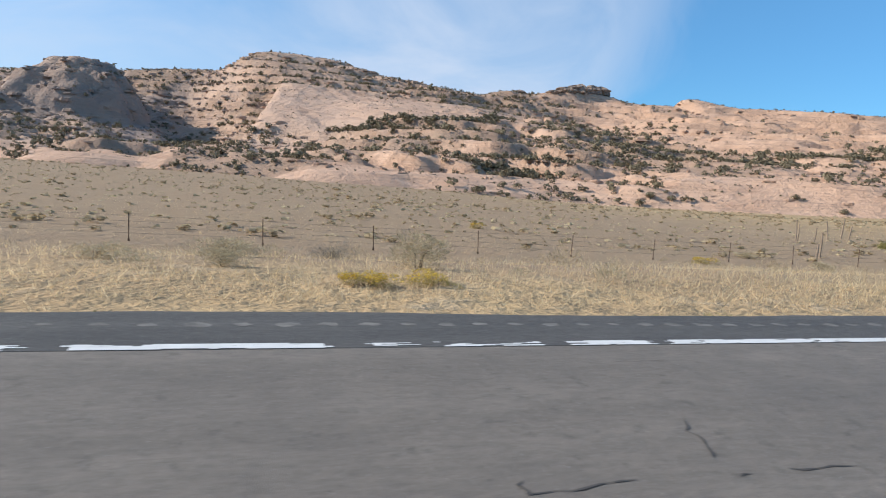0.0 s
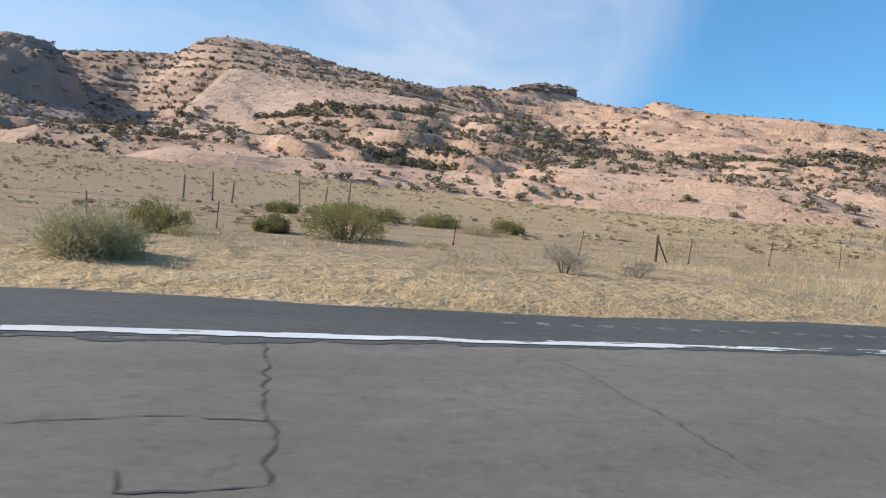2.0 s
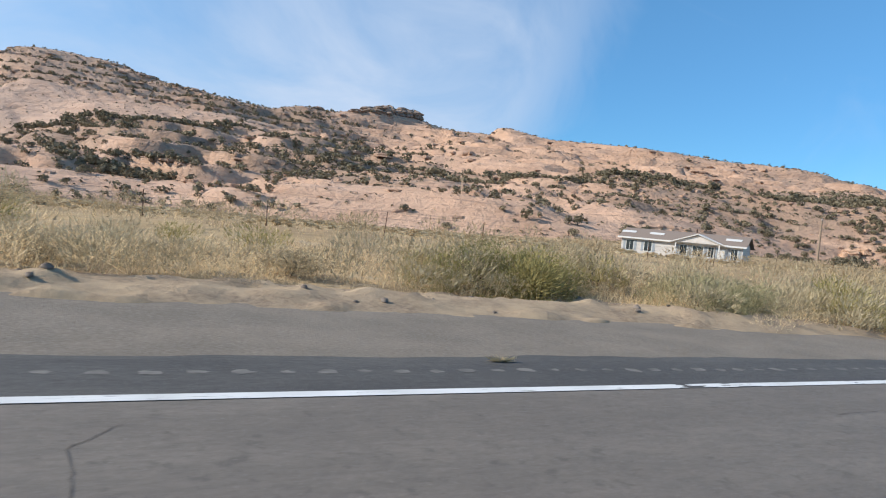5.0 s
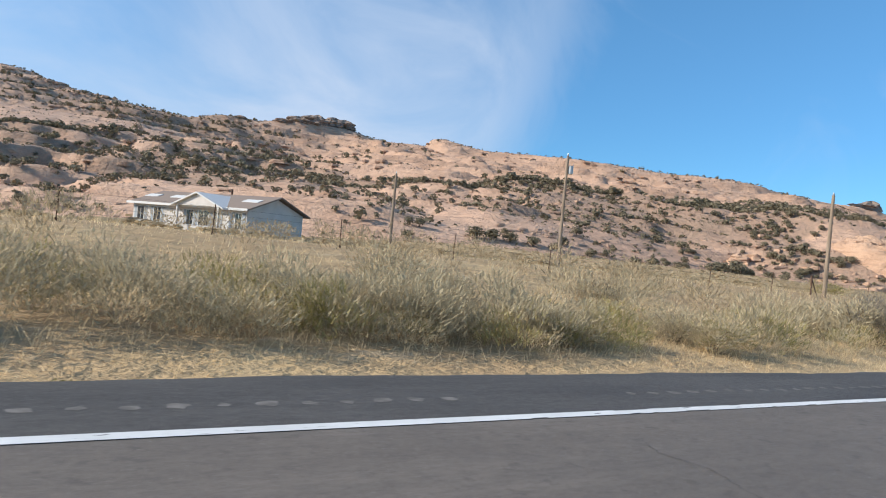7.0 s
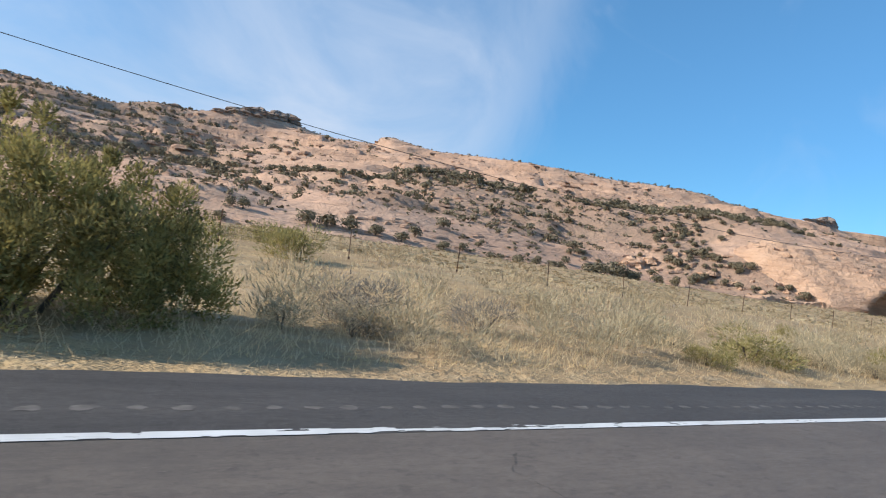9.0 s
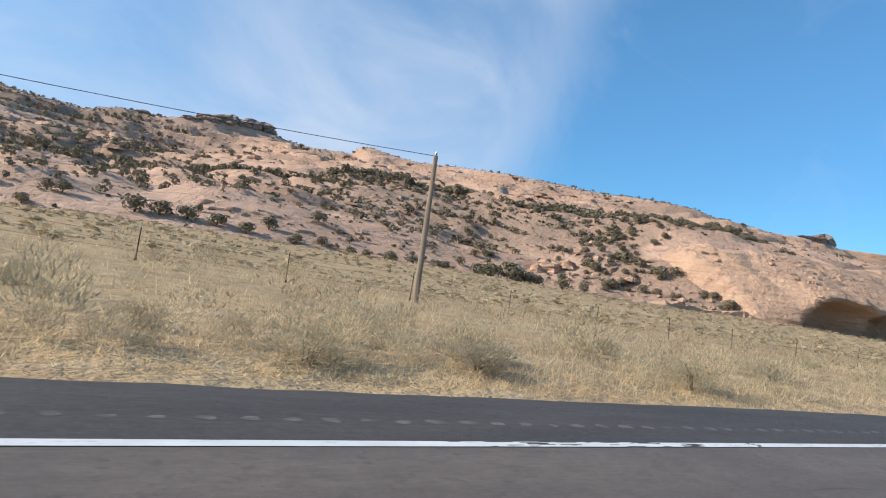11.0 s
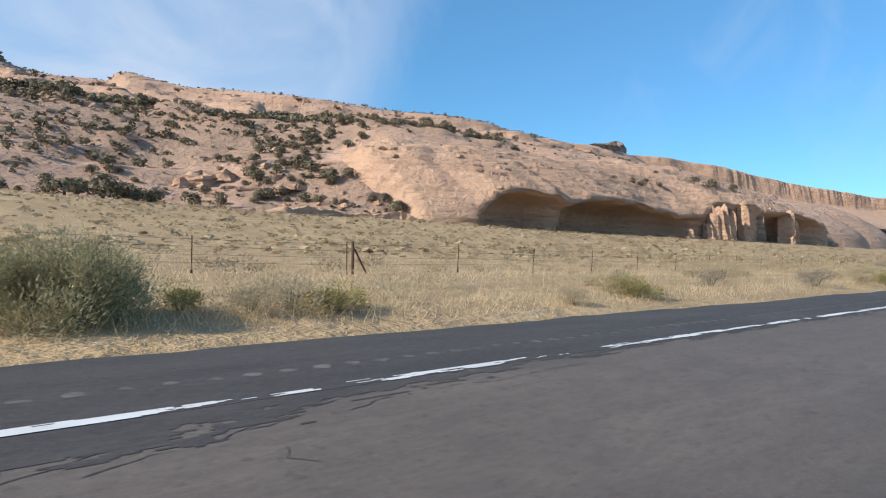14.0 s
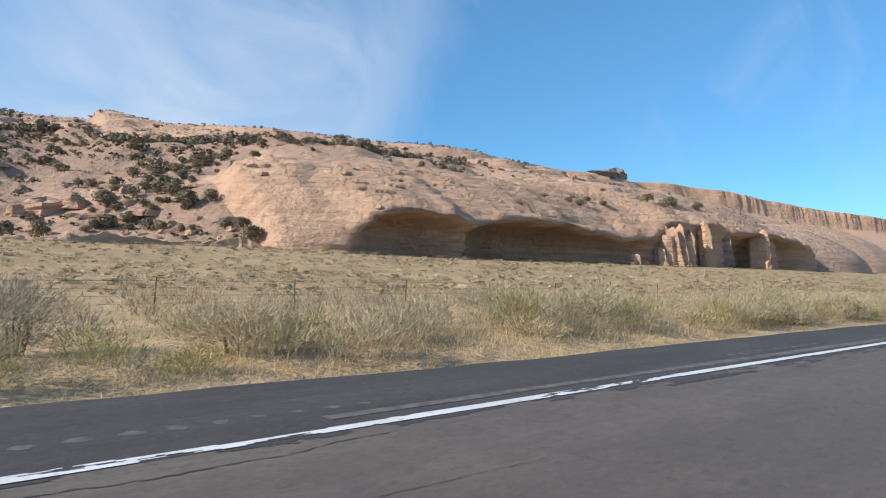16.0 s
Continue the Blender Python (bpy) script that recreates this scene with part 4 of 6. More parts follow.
def rumble():
    pitch, groove = 0.3416, 0.15
    n = 1560
    u = np.array([0, 0.02, 0.05, 0.08, 0.11, 0.14, 0.15])
    depth = -0.0015 * np.sin(np.clip(u / groove, 0, 1) * math.pi) ** 0.7
    xs = (np.arange(n)[:, None] * pitch + u[None]).ravel() - 15.0
    hz = np.tile(depth, n)
    d = np.array([5.06, 5.08, 5.30, 5.32])
    fade = np.array([0, 1, 1, 0])
    verts = np.stack([np.repeat(xs, 4), np.tile(d, len(xs)) + road_y(np.repeat(xs, 4)), np.repeat(road_z(xs), 4) + 0.003 + (hz[:, None] * fade[None]).ravel()], -1)
    faces = grid_faces(len(xs), 4)
    me = fast_mesh("rumble_strip", verts, faces, SHOULDER)
    tagged(new("rumble_strip", me), "row of shallow milled rumble grooves in the shoulder", "rumble strip", kind="structure")
    rr = np.random.default_rng(15)
    mid = np.arange(n) * pitch - 15.0 + 0.075
    keep = fbm(mid, mid * 0, 9, 3, 41.0) > -0.3
    mid = mid[keep]
    a = np.arange(10) / 10 * 2 * math.pi
    k = rr.uniform(0.6, 1.15, (len(mid), 10)) * rr.uniform(0.6, 1.0, (len(mid), 1))
    px = mid[:, None] + 0.115 * k * np.cos(a)
    pd = 5.19 + rr.uniform(-0.02, 0.02, (len(mid), 1)) + 0.088 * k * np.sin(a)
    verts = np.stack([px, pd + road_y(px), road_z(px) + 0.0042], -1).reshape(-1, 3)
    dust = fast_mesh("rumble_dust", verts, np.arange(len(verts)).reshape(-1, 10), DUST)
    tagged(new("rumble_dust", dust), "pale worn patches of dust in the rumble grooves", "rumble strip", kind="stuff")


rumble()
for d0, d1, name in ((4.45, 5.06, "shoulder"), (5.32, 5.6, "shoulder")):
    road_strip(name, d0, d1, 0.003, SHOULDER, label="dark asphalt shoulder beyond the edge line", category="shoulder", kind="structure")


def ragged_edge():
    """The broken outer rim of the shoulder, thinning out into sand."""
    xs = np.arange(-30, 560, 0.35)
    out = asphalt_edge(xs) + 0.28 * fbm(xs, xs * 0, 5, 3, 51.0) + 0.14 * fbm(xs, xs * 0, 0.9, 2, 52.0)
    v = np.stack([np.stack([xs, road_y(xs) + 5.6, road_z(xs) + 0.003], -1), np.stack([xs, road_y(xs) + out, road_z(xs) - 0.015], -1), np.stack([xs, road_y(xs) + out + 0.12, road_z(xs) - 0.25], -1)], 1)
    mesh_object("shoulder_edge", v.reshape(-1, 3).tolist(), grid_faces(len(xs), 3).tolist(), SHOULDER, label="crumbling outer edge of the asphalt shoulder", category="shoulder", kind="structure")


ragged_edge()


def crack(points, width=0.022):
    """A jagged crack in the lane: points of distance along and across the road."""
    rng = random.Random(int(points[0][0] * 100))
    line_pts = []
    for (xa, da), (xb, db) in zip(points, points[1:]):
        n = max(2, int(math.hypot(xb - xa, db - da) / 0.06))
        for i in range(n):
            t = i / n
            line_pts.append((xa + (xb - xa) * t + rng.uniform(-1, 1) * 0.022, da + (db - da) * t + rng.uniform(-1, 1) * 0.014))
    line_pts.append(points[-1])
    v, f = [], []
    for i, (x, d) in enumerate(line_pts):
        a, b = line_pts[max(i - 1, 0)], line_pts[min(i + 1, len(line_pts) - 1)]
        w = Vector((a[1] - b[1], b[0] - a[0])).normalized() * width * rng.uniform(0.06, 1.0) * (0.3 if i in (0, len(line_pts) - 1) else 1)
        y, z = float(road_y(x)), float(road_z(x)) + 0.004
        v += [(x - w.x, y + d - w.y, z), (x + w.x, y + d + w.y, z)]
    for i in range(len(line_pts) - 1):
        f.append((2 * i, 2 * i + 1, 2 * i + 3, 2 * i + 2))
    return v, f


CRACKS = [
    [(76.08, 4.48), (76.04, 3.68), (75.92, 3.43), (75.75, 3.19), (75.7, 2.98), (75.59, 2.68), (75.49, 2.54), (75.38, 2.3)], [(75.56, 2.53), (75.64, 2.47), (75.74, 2.25)], [(76.55, 2.15), (77.21, 2.13), (77.73, 2.08), (78.59, 2.03)],
    [(61.15, 4.61), (61.12, 3.57), (61.08, 3.16), (61.13, 2.83), (61.08, 2.5), (61.08, 2.34)], [(61.08, 2.33), (60.8, 2.31), (60.57, 2.33)], [(60.53, 2.5), (60.57, 2.32)],
    [(14.77, 3.67), (14.74, 3.08), (14.67, 2.79)], [(32.23, 3.4), (32.08, 3.06)], [(32.26, 3.05), (32.24, 2.73), (32.19, 2.55)],
    [(122.79, 4.59), (122.72, 4.2)], [(119.02, 3.2), (119.05, 2.95)], [(118.78, 3.26), (118.83, 3.15)]]
CRACKS += [
    [(107.24, 3.6), (107.3, 3.35)], [(107.36, 3.11), (107.17, 2.73), (107.04, 2.39)], [(242.37, 4.37), (242.21, 3.91), (241.96, 3.67)],
    [(243.21, 3.72), (243.51, 3.75), (244.02, 3.72)], [(244.02, 3.72), (244.92, 3.75)], [(2.44, 2.87), (2.34, 2.68), (2.31, 2.5), (2.22, 2.36)],
    [(1.18, 2.31), (1.15, 2.23), (1.15, 2.18), (1.35, 2.19), (1.7, 2.22)], [(2.21, 2.18), (2.28, 2.18)], [(2.51, 2.19), (2.9, 2.17)],
    [(362.32, 3.82), (362.51, 3.94), (362.72, 3.93), (362.83, 3.97)], [(363.26, 3.94), (363.45, 3.93), (363.83, 3.94)], [(362.84, 3.41), (363.04, 3.48), (363.42, 3.46), (363.82, 3.51), (364.28, 3.47)]]
CRACKS += [
    [(362.82, 4.21), (362.83, 3.93), (362.72, 3.49)], [(407.03, 3.95), (407.13, 4.03), (407.34, 3.92), (407.66, 3.92), (408.19, 3.94)], [(408.33, 3.96), (408.55, 3.83), (408.85, 3.78)],
    [(386.11, 3.72), (386.46, 3.58)], [(387.37, 3.27), (387.41, 2.92), (387.41, 2.62)], [(386.51, 4.11), (386.91, 4.12)],
    [(340.9, 4.01), (341.31, 3.94)], [(342.02, 3.65), (342.94, 3.9)], [(341.41, 2.92), (341.37, 2.57)],
    [(340.25, 3.95), (340.4, 3.99)], [(228.49, 3.55), (228.58, 3.84), (228.63, 3.89)], [(217.03, 3.2), (217.36, 3.24), (217.53, 3.2), (217.78, 3.24)]]
rng = random.Random(4)
for k in range(16):
    a, d = 372.2 + 0.24 * k + rng.uniform(-0.3, 0.3), 3.55 + 0.8 * rng.random()
    CRACKS.append([(a + 0.17 * q, d + 0.05 * q + rng.uniform(-0.035, 0.035)) for q in range(rng.randint(3, 7))])
CRACKS += [[(374.9, 3.62), (374.95, 3.45), (374.85, 3.3), (375.0, 3.12)], [(84.9, 4.45), (85.0, 4.0), (84.86, 3.6), (84.9, 3.3)], [(86.0, 3.55), (86.3, 3.5), (86.5, 3.55)], [(88.6, 3.6), (88.9, 3.58)], [(86.2, 3.1), (86.6, 3.05)]]
NOTED = len(CRACKS)
rng = random.Random(9)
x = -6.0
while x < 470:
    x += rng.uniform(5, 13)
    if rng.random() < 0.22:
        pts, d = [], rng.uniform(3.6, 4.5)
        while d > 1.8:
            pts.append((x + rng.uniform(-0.16, 0.16), d))
            d -= rng.uniform(0.25, 0.6)
        if len(pts) > 2:
            CRACKS.append(pts)
    elif x > 300 or rng.random() < 0.5:
        a, d = x, rng.uniform(2.6, 4.2)
        CRACKS.append([(a + 0.5 * k, d + rng.uniform(-0.06, 0.06)) for k in range(rng.randint(2, 7))])
for k in range(26):
    a, d = 318 + 7.0 * k + rng.uniform(-1, 1), rng.uniform(4.02, 4.36)
    CRACKS.append([(a + 0.45 * q, d + rng.uniform(-0.09, 0.09)) for q in range(rng.randint(3, 9))])
cv, cf = merged(*[crack(c, 0.015 if n >= len(CRACKS) - 26 else 0.0055 if n >= NOTED else 0.010) for n, c in enumerate(CRACKS)])
mesh_object("lane_cracks", cv, cf, TAR, label="jagged dark cracks running across the worn asphalt", category="crack", kind="stuff")

# the gravel apron and the dirt side road leaving it
def apron():
    xs = np.arange(92, 192.1, 1.0)
    rows = []
    for d in np.linspace(5.65, 10.9, 9):
        edge = np.interp(xs, [97, 116, 121, 131, 137, 149, 157, 164, 172, 190], [6.2, 7.0, 10.6, 10.6, 10.2, 9.8, 9.3, 8.0, 7.2, 5.7]) + 0.4 * fbm(xs, xs * 0, 5, 3, 61.0)
        dd = np.minimum(d, edge)
        rows.append(np.stack([xs, road_y(xs) + dd, road_z(xs) - 0.035 + 0.012 * fbm(xs, dd, 1.5, 2, 62.0) - np.where(d > edge, 0.12, 0)], -1))
    v = np.stack(rows, 1)
    mesh_object("gravel_apron", v.reshape(-1, 3).tolist(), grid_faces(len(xs), 9).tolist(), GRAVEL, flat=False, label="compacted grey-brown gravel turnout beside the shoulder", category="gravel", kind="structure")
    ts = np.linspace(0, 1, 44)
    ds = 10.2 + 46 * ts
    mid = np.interp(ds, [10, 13, 18, 34, 56], [125.5, 125.4, 125.0, 125.2, 128.5])
    half = np.interp(ds, [10, 11.5, 14, 20, 34, 56], [6.5, 4.2, 3.0, 2.6, 2.2, 1.9])
    rows = []
    for s in np.linspace(-1, 1, 9):
        xx = mid + half * s + 0.25 * fbm(ds, ds * 0 + s, 4, 2, 63.0)
        yy = road_y(xx) + ds
        rows.append(np.stack([xx, yy, np.maximum(plain_z(xx, yy), road_z(xx) - 0.5) + 0.05 - 0.10 * abs(s) ** 6], -1))
    v = np.stack(rows, 1)
    mesh_object("side_road", v.reshape(-1, 3).tolist(), grid_faces(len(ts), 9)[:, ::-1].tolist(), GRAVEL, flat=False, label="dirt side road leaving the turnout towards a gate", category="dirt road", kind="structure")


apron()


def berm(x, d):
    """Height of the low ridge of graded dirt along the back of the turnout."""
    x, d = np.asarray(x, float), np.asarray(d, float)
    mid = np.interp(x, [126, 132, 150, 157, 166], [11.2, 10.7, 10.4, 9.9, 8.6]) + 0.5 * fbm(x, x * 0, 6, 3, 64.0)
    here = smooth(x, 129, 133) * (1 - smooth(x, 160, 166))
    return here * (0.20 * np.exp(-((d - mid) / 0.75) ** 2) * (0.7 + 0.8 * fbm(x, d, 2.0, 3, 65.0)) + 0.22 * np.maximum(fbm(x, d, 0.6, 3, 66.0), 0)) - 0.10 * (1 - here)


def dirt_berm():
    xs, ds = np.arange(128, 167.1, 0.2), np.linspace(-1.5, 1.5, 22)
    mid = np.interp(xs, [126, 132, 150, 157, 166], [11.2, 10.7, 10.4, 9.9, 8.6]) + 0.5 * fbm(xs, xs * 0, 6, 3, 64.0)
    X, Dd = np.repeat(xs, len(ds)), (mid[:, None] + ds[None] * (1 + 0.25 * fbm(xs, xs * 0, 1.5, 3, 67.0))[:, None]).ravel()
    Y = Dd + road_y(X)
    rim = np.tile(np.abs(ds) > 1.4, len(xs))
    v = np.stack([X, Y, plain_z(X, Y) + berm(X, Dd) + np.where(rim, -0.08, 0.03)], -1)
    mesh_object("dirt_berm", v.tolist(), grid_faces(len(xs), len(ds)).tolist(), EARTH, flat=False, label="low ridge of graded brown dirt behind the gravel turnout", category="dirt", kind="structure")


dirt_berm()


def band(name, x0, x1, d0, d1, lift, mat, label, category, ragged=0.1):
    xs = np.arange(x0, x1, 0.3)
    lo = d0 + ragged * fbm(xs, xs * 0, 2.5, 4, x0 * 0.1) + ragged * 2 * fbm(xs, xs * 0, 14, 2, x0 * 0.2)
    hi = d1 + 0 * xs
    v = np.stack([np.stack([xs, road_y(xs) + q, road_z(xs) + lift], -1) for q in (lo, hi)], 1)
    mesh_object(name, v.reshape(-1, 3).tolist(), grid_faces(len(xs), 2).tolist(), mat, label=label, category=category, kind="structure")


def tar_edge(x0, x1, d0, d1, least):
    """Old tar that has bled out on the inner side of the edge line, dense beside it and broken up towards the lane."""
    cell = 0.03
    xs, ds = np.arange(x0, x1, cell), np.arange(d0, d1, cell)
    X, Dd = np.meshgrid(xs[:-1] + cell / 2, ds[:-1] + cell / 2, indexing="ij")
    reach = least + 0.22 * fbm(X, X * 0, 5, 3, 83.0) + 0.45 * np.exp(-((X - 373.5) / 3.0) ** 2)
    rough = 0.5 * fbm(X * 0.5, Dd * 2.0, 0.9, 3, 84.0) + 0.9 * fbm(X * 0.35, Dd * 1.6, 0.12, 4, 85.0)
    keep = (d1 - Dd) / np.maximum(reach, 0.03) + 2.0 * rough < 0.8
    gx, gd = np.repeat(xs, len(ds)), np.tile(ds, len(xs))
    verts = np.stack([gx, gd + road_y(gx), road_z(gx) + 0.0035], -1)
    used = grid_faces(len(xs), len(ds))[keep.ravel()]
    which, back = np.unique(used, return_inverse=True)
    ob = new("tar_edge", fast_mesh("tar_edge", verts[which], back.reshape(-1, 4), SHOULDER))
    tagged(ob, "dark ragged tar along the inner side of the edge line", "asphalt", kind="structure")


tar_edge(318, 470, 3.5, 4.44, 0.15)
tar_edge(38, 106, 4.25, 4.44, 0.06)
band("pale_stripe", 419, 446, 4.74, 4.92, 0.0075, DUST, "faded grey stripe along the shoulder", "road marking", 0.08)

# ---- plants ----
def rand_dirs(r, n):
    d = r.normal(size=(n, 3))
    return d / np.linalg.norm(d, axis=1, keepdims=True)


def clump_quads(r, centres, size):
    """Small leaf sprays as bent quads about the centres."""
    n = len(centres)
    a, b = rand_dirs(r, n), rand_dirs(r, n)
    b = np.cross(a, b)
    b /= np.linalg.norm(b, axis=1, keepdims=True) + 1e-9
    s = size * r.uniform(0.5, 1.3, (n, 1))
    c = np.asarray(centres)
    k = np.cross(a, b) * s * 0.35
    v = np.stack([c - a * s - b * s * 0.6, c + a * s * 0.8 - b * s * 0.7 + k, c + a * s + b * s * 0.6, c - a * s * 0.7 + b * s * 0.8 + k], 1)
    return v.reshape(-1, 3), np.arange(4 * n).reshape(-1, 4)


def crown_points(r, n, rx, rz, lumps=9, low=0.12):
    """Points on several overlapping leaf masses, uneven in outline, with gaps between them."""
    th = r.uniform(0, 2 * math.pi, lumps)
    rad = rx * np.sqrt(r.uniform(0.02, 0.62, lumps))
    hz = rz * r.uniform(0.30, 0.80, lumps) * (1 - 0.35 * (rad / rx) ** 2)
    size = r.uniform(0.26, 0.48, lumps) * min(rx, rz)
    which = r.integers(0, lumps, n)
    d = rand_dirs(r, n) * r.uniform(0.6, 1.0, (n, 1)) ** 0.5
    p = np.stack([rad * np.cos(th), rad * np.sin(th), hz], -1)[which] + d * size[which, None] * np.array([1.15, 1.15, 0.9])
    p[:, 2] = np.maximum(p[:, 2], low * rz + 0.02)
    return p


def mound(r, n, leaf, lumps=5, low=-0.1):
    """A closed, uneven mound of overlapping leaf sprays, of unit width and height."""
    c = np.stack([r.uniform(-0.22, 0.22, lumps), r.uniform(-0.22, 0.22, lumps), r.uniform(0.30, 0.62, lumps)], -1)
    size = r.uniform(0.24, 0.36, lumps)
    which = r.integers(0, lumps, n)
    d = rand_dirs(r, n)
    d[:, 2] = np.where(d[:, 2] < low - 0.5, -d[:, 2], d[:, 2])
    p = c[which] + d * size[which, None] * r.uniform(0.82, 1.08, (n, 1))
    p[:, 2] = np.maximum(p[:, 2], 0.02)
    face = d + 0.45 * rand_dirs(r, n)
    a = np.cross(face, rand_dirs(r, n))
    a /= np.linalg.norm(a, axis=1, keepdims=True) + 1e-9
    b = np.cross(face, a)
    b /= np.linalg.norm(b, axis=1, keepdims=True) + 1e-9
    s = leaf * r.uniform(0.6, 1.35, (n, 1))
    v = np.stack([p - a * s - b * s * 0.7, p + a * s * 0.8 - b * s, p + a * s + b * s * 0.7, p - a * s * 0.7 + b * s], 1)
    return v.reshape(-1, 3), np.arange(4 * n).reshape(-1, 4)


def blades(r, base, tip, width):
    """Narrow pointed blades from base to tip."""
    way = tip - base
    side = np.cross(way, rand_dirs(r, len(base)))
    side /= np.linalg.norm(side, axis=1, keepdims=True) + 1e-9
    side *= np.asarray(width).reshape(-1, 1)
    v = np.stack([base - side, base + side, tip], 1).reshape(-1, 3)
    return v, np.arange(len(v)).reshape(-1, 3)


def stems_mesh(r, n, rx, rz, mat, thick=0.02):
    pieces = []
    for i in range(n):
        a = r.uniform(0, 2 * math.pi)
        out = rx * r.uniform(0.25, 0.75)
        bend = r.uniform(-0.4, 0.4)
        pts = [(0.04 * math.cos(a), 0.04 * math.sin(a), -0.05), (0.4 * out * math.cos(a + bend), 0.4 * out * math.sin(a + bend), 0.35 * rz), (out * math.cos(a), out * math.sin(a), rz * r.uniform(0.35, 0.62))]
        pieces.append(tube(pts, (thick, thick * 0.7, thick * 0.25), 5))
    v, f = merged(*pieces)
    me = bpy.data.meshes.new("woody_stem")
    me.from_pydata(v, [], f)
    me.materials.append(mat)
    return me


def juniper_kind(seed, leaves=420):
    """One juniper of unit width and height: a twisted trunk and a ragged crown."""
    r = np.random.default_rng(seed)
    root = new("juniper")
    part("trunk", *tube([(0, 0, -0.15), (0.04, 0.02, 0.18), (-0.02, 0.05, 0.45), (0.05, 0.0, 0.7)], (0.055, 0.045, 0.03, 0.012), 6), BARK, root, "grey shredding bark")
    v, f = mound(r, leaves, 0.045, 11)
    crown = new("crown", fast_mesh("crown", v, f, JUNIPER))
    crown.parent = root
    tagged(crown, kind="stuff")
    return root


def bush_kind(name, seed, kind):
    """Bushes of unit width and height: bent woody stems and a head of fine twigs and leaves."""
    r = np.random.default_rng(seed)
    root = new(name)
    st = new("woody_stem", stems_mesh(r, 6 if kind != "dry" else 9, 0.5, 0.9, BARK, 0.010))
    st.parent = root
    mat = {"sage": SAGE, "yellow": RABBIT, "green": GREASE, "dry": DRYTWIG, "russet": RUSSET}[kind]
    n = {"dry": 1700, "green": 3600, "yellow": 2400}.get(kind, 3200)
    lumps = 9
    c = np.stack([r.uniform(-0.30, 0.30, lumps), r.uniform(-0.30, 0.30, lumps), r.uniform(0.08, 0.58, lumps)], -1)
    c[:, 2] *= 1 - 0.9 * (c[:, 0] ** 2 + c[:, 1] ** 2)
    which = r.integers(0, lumps, n)
    d = rand_dirs(r, n)
    p = c[which] + d * r.uniform(0.20, 0.32, lumps)[which, None] * r.uniform(0.55, 1.05, (n, 1))
    p[:, 2] = np.maximum(p[:, 2], 0.01)
    way = 0.8 * d + np.array([0, 0, 0.75]) + 0.4 * rand_dirs(r, n)
    way /= np.linalg.norm(way, axis=1, keepdims=True)
    long = r.uniform(0.016, 0.042, (n, 1)) * (1.8 if kind == "dry" else 1.0)
    wide = {"dry": 0.4, "green": 0.72, "yellow": 0.85}.get(kind, 0.6)
    v, f = blades(r, p - way * long, p + way * long, r.uniform(0.006, 0.012, n) * wide)
    me = fast_mesh("foliage", v, f, mat)
    fo = new("foliage", me)
    fo.parent = root
    for o in (st, fo):
        tagged(o, kind="stuff")
    if kind == "yellow":
        q = p[r.integers(0, n, 3200)] + 0.025 * rand_dirs(r, 3200)
        q = q[q[:, 2] > 0.42 + 0.10 * np.sin(9 * q[:, 0]) * np.cos(7 * q[:, 1])]
        v, f = clump_quads(r, q, 0.015)
        fl = new("bloom", fast_mesh("bloom", v, f, BLOOM))
        fl.parent = root
        tagged(fl, "small mustard-yellow flower heads", kind="stuff")
    return root


def place(kind, x, y, z, width, height, label, category, group, turn):
    kind.scale = (1, 1, 1)
    ob = copy_thing(kind, pose(x, y, z, 0, 0, turn))
    ob.scale = (width, width, height)
    return tagged(ob, label, category, group)


def surface(x, y):
    return max(float(plain_z(x, y)), float(hill_z(x, y)))


LABEL = {"sage": ("rounded grey-green sagebrush with woody stems in dry grass", "shrub", "roadside sagebrush"),
         "yellow": ("yellow-flowering rabbitbrush beside the shoulder", "shrub", "rabbitbrush"),
         "green": ("dense olive-green greasewood bush standing in dry grass", "shrub", "greasewood bushes"),
         "dry": ("leafless grey-brown dry brush heap of twigs", "shrub", "dry bushes"),
         "russet": ("rust-brown withered weed clump in straw grass", "shrub", "russet weed clumps")}
NAME = {"sage": "sagebrush", "yellow": "rabbitbrush", "green": "greasewood", "dry": "dry_bush", "russet": "russet_bush"}
KINDS = {k: [bush_kind(NAME[k], 100 + 7 * i + 31 * n, k) for i in range(4 if k not in ("dry", "russet") else 2)] for n, k in enumerate(LABEL)}
JUNIPERS = [juniper_kind(500 + i) for i in range(5)]

# single bushes: x, distance from the lane's middle, width, height, kind
SHRUBS = [
    (0.0, 14.0, 1.9, 0.75, "sage"), (2.2, 14.5, 1.1, 0.6, "dry"), (1.7, 8.1, 0.75, 0.3, "yellow"), (2.7, 8.3, 0.85, 0.3, "yellow"), (20.1, 51.8, 1.4, 0.8, "yellow"),
    (35.3, 36.3, 2.0, 0.8, "sage"), (14.2, 8.9, 0.9, 0.35, "sage"), (15.4, 9.2, 0.8, 0.4, "sage"), (50.8, 10.4, 0.7, 0.5, "sage"), (56.9, 9.1, 1.5, 0.7, "sage"), (107.1, 8.8, 1.0, 0.85, "sage"), (109.3, 9.2, 1.9, 1.0, "green")]
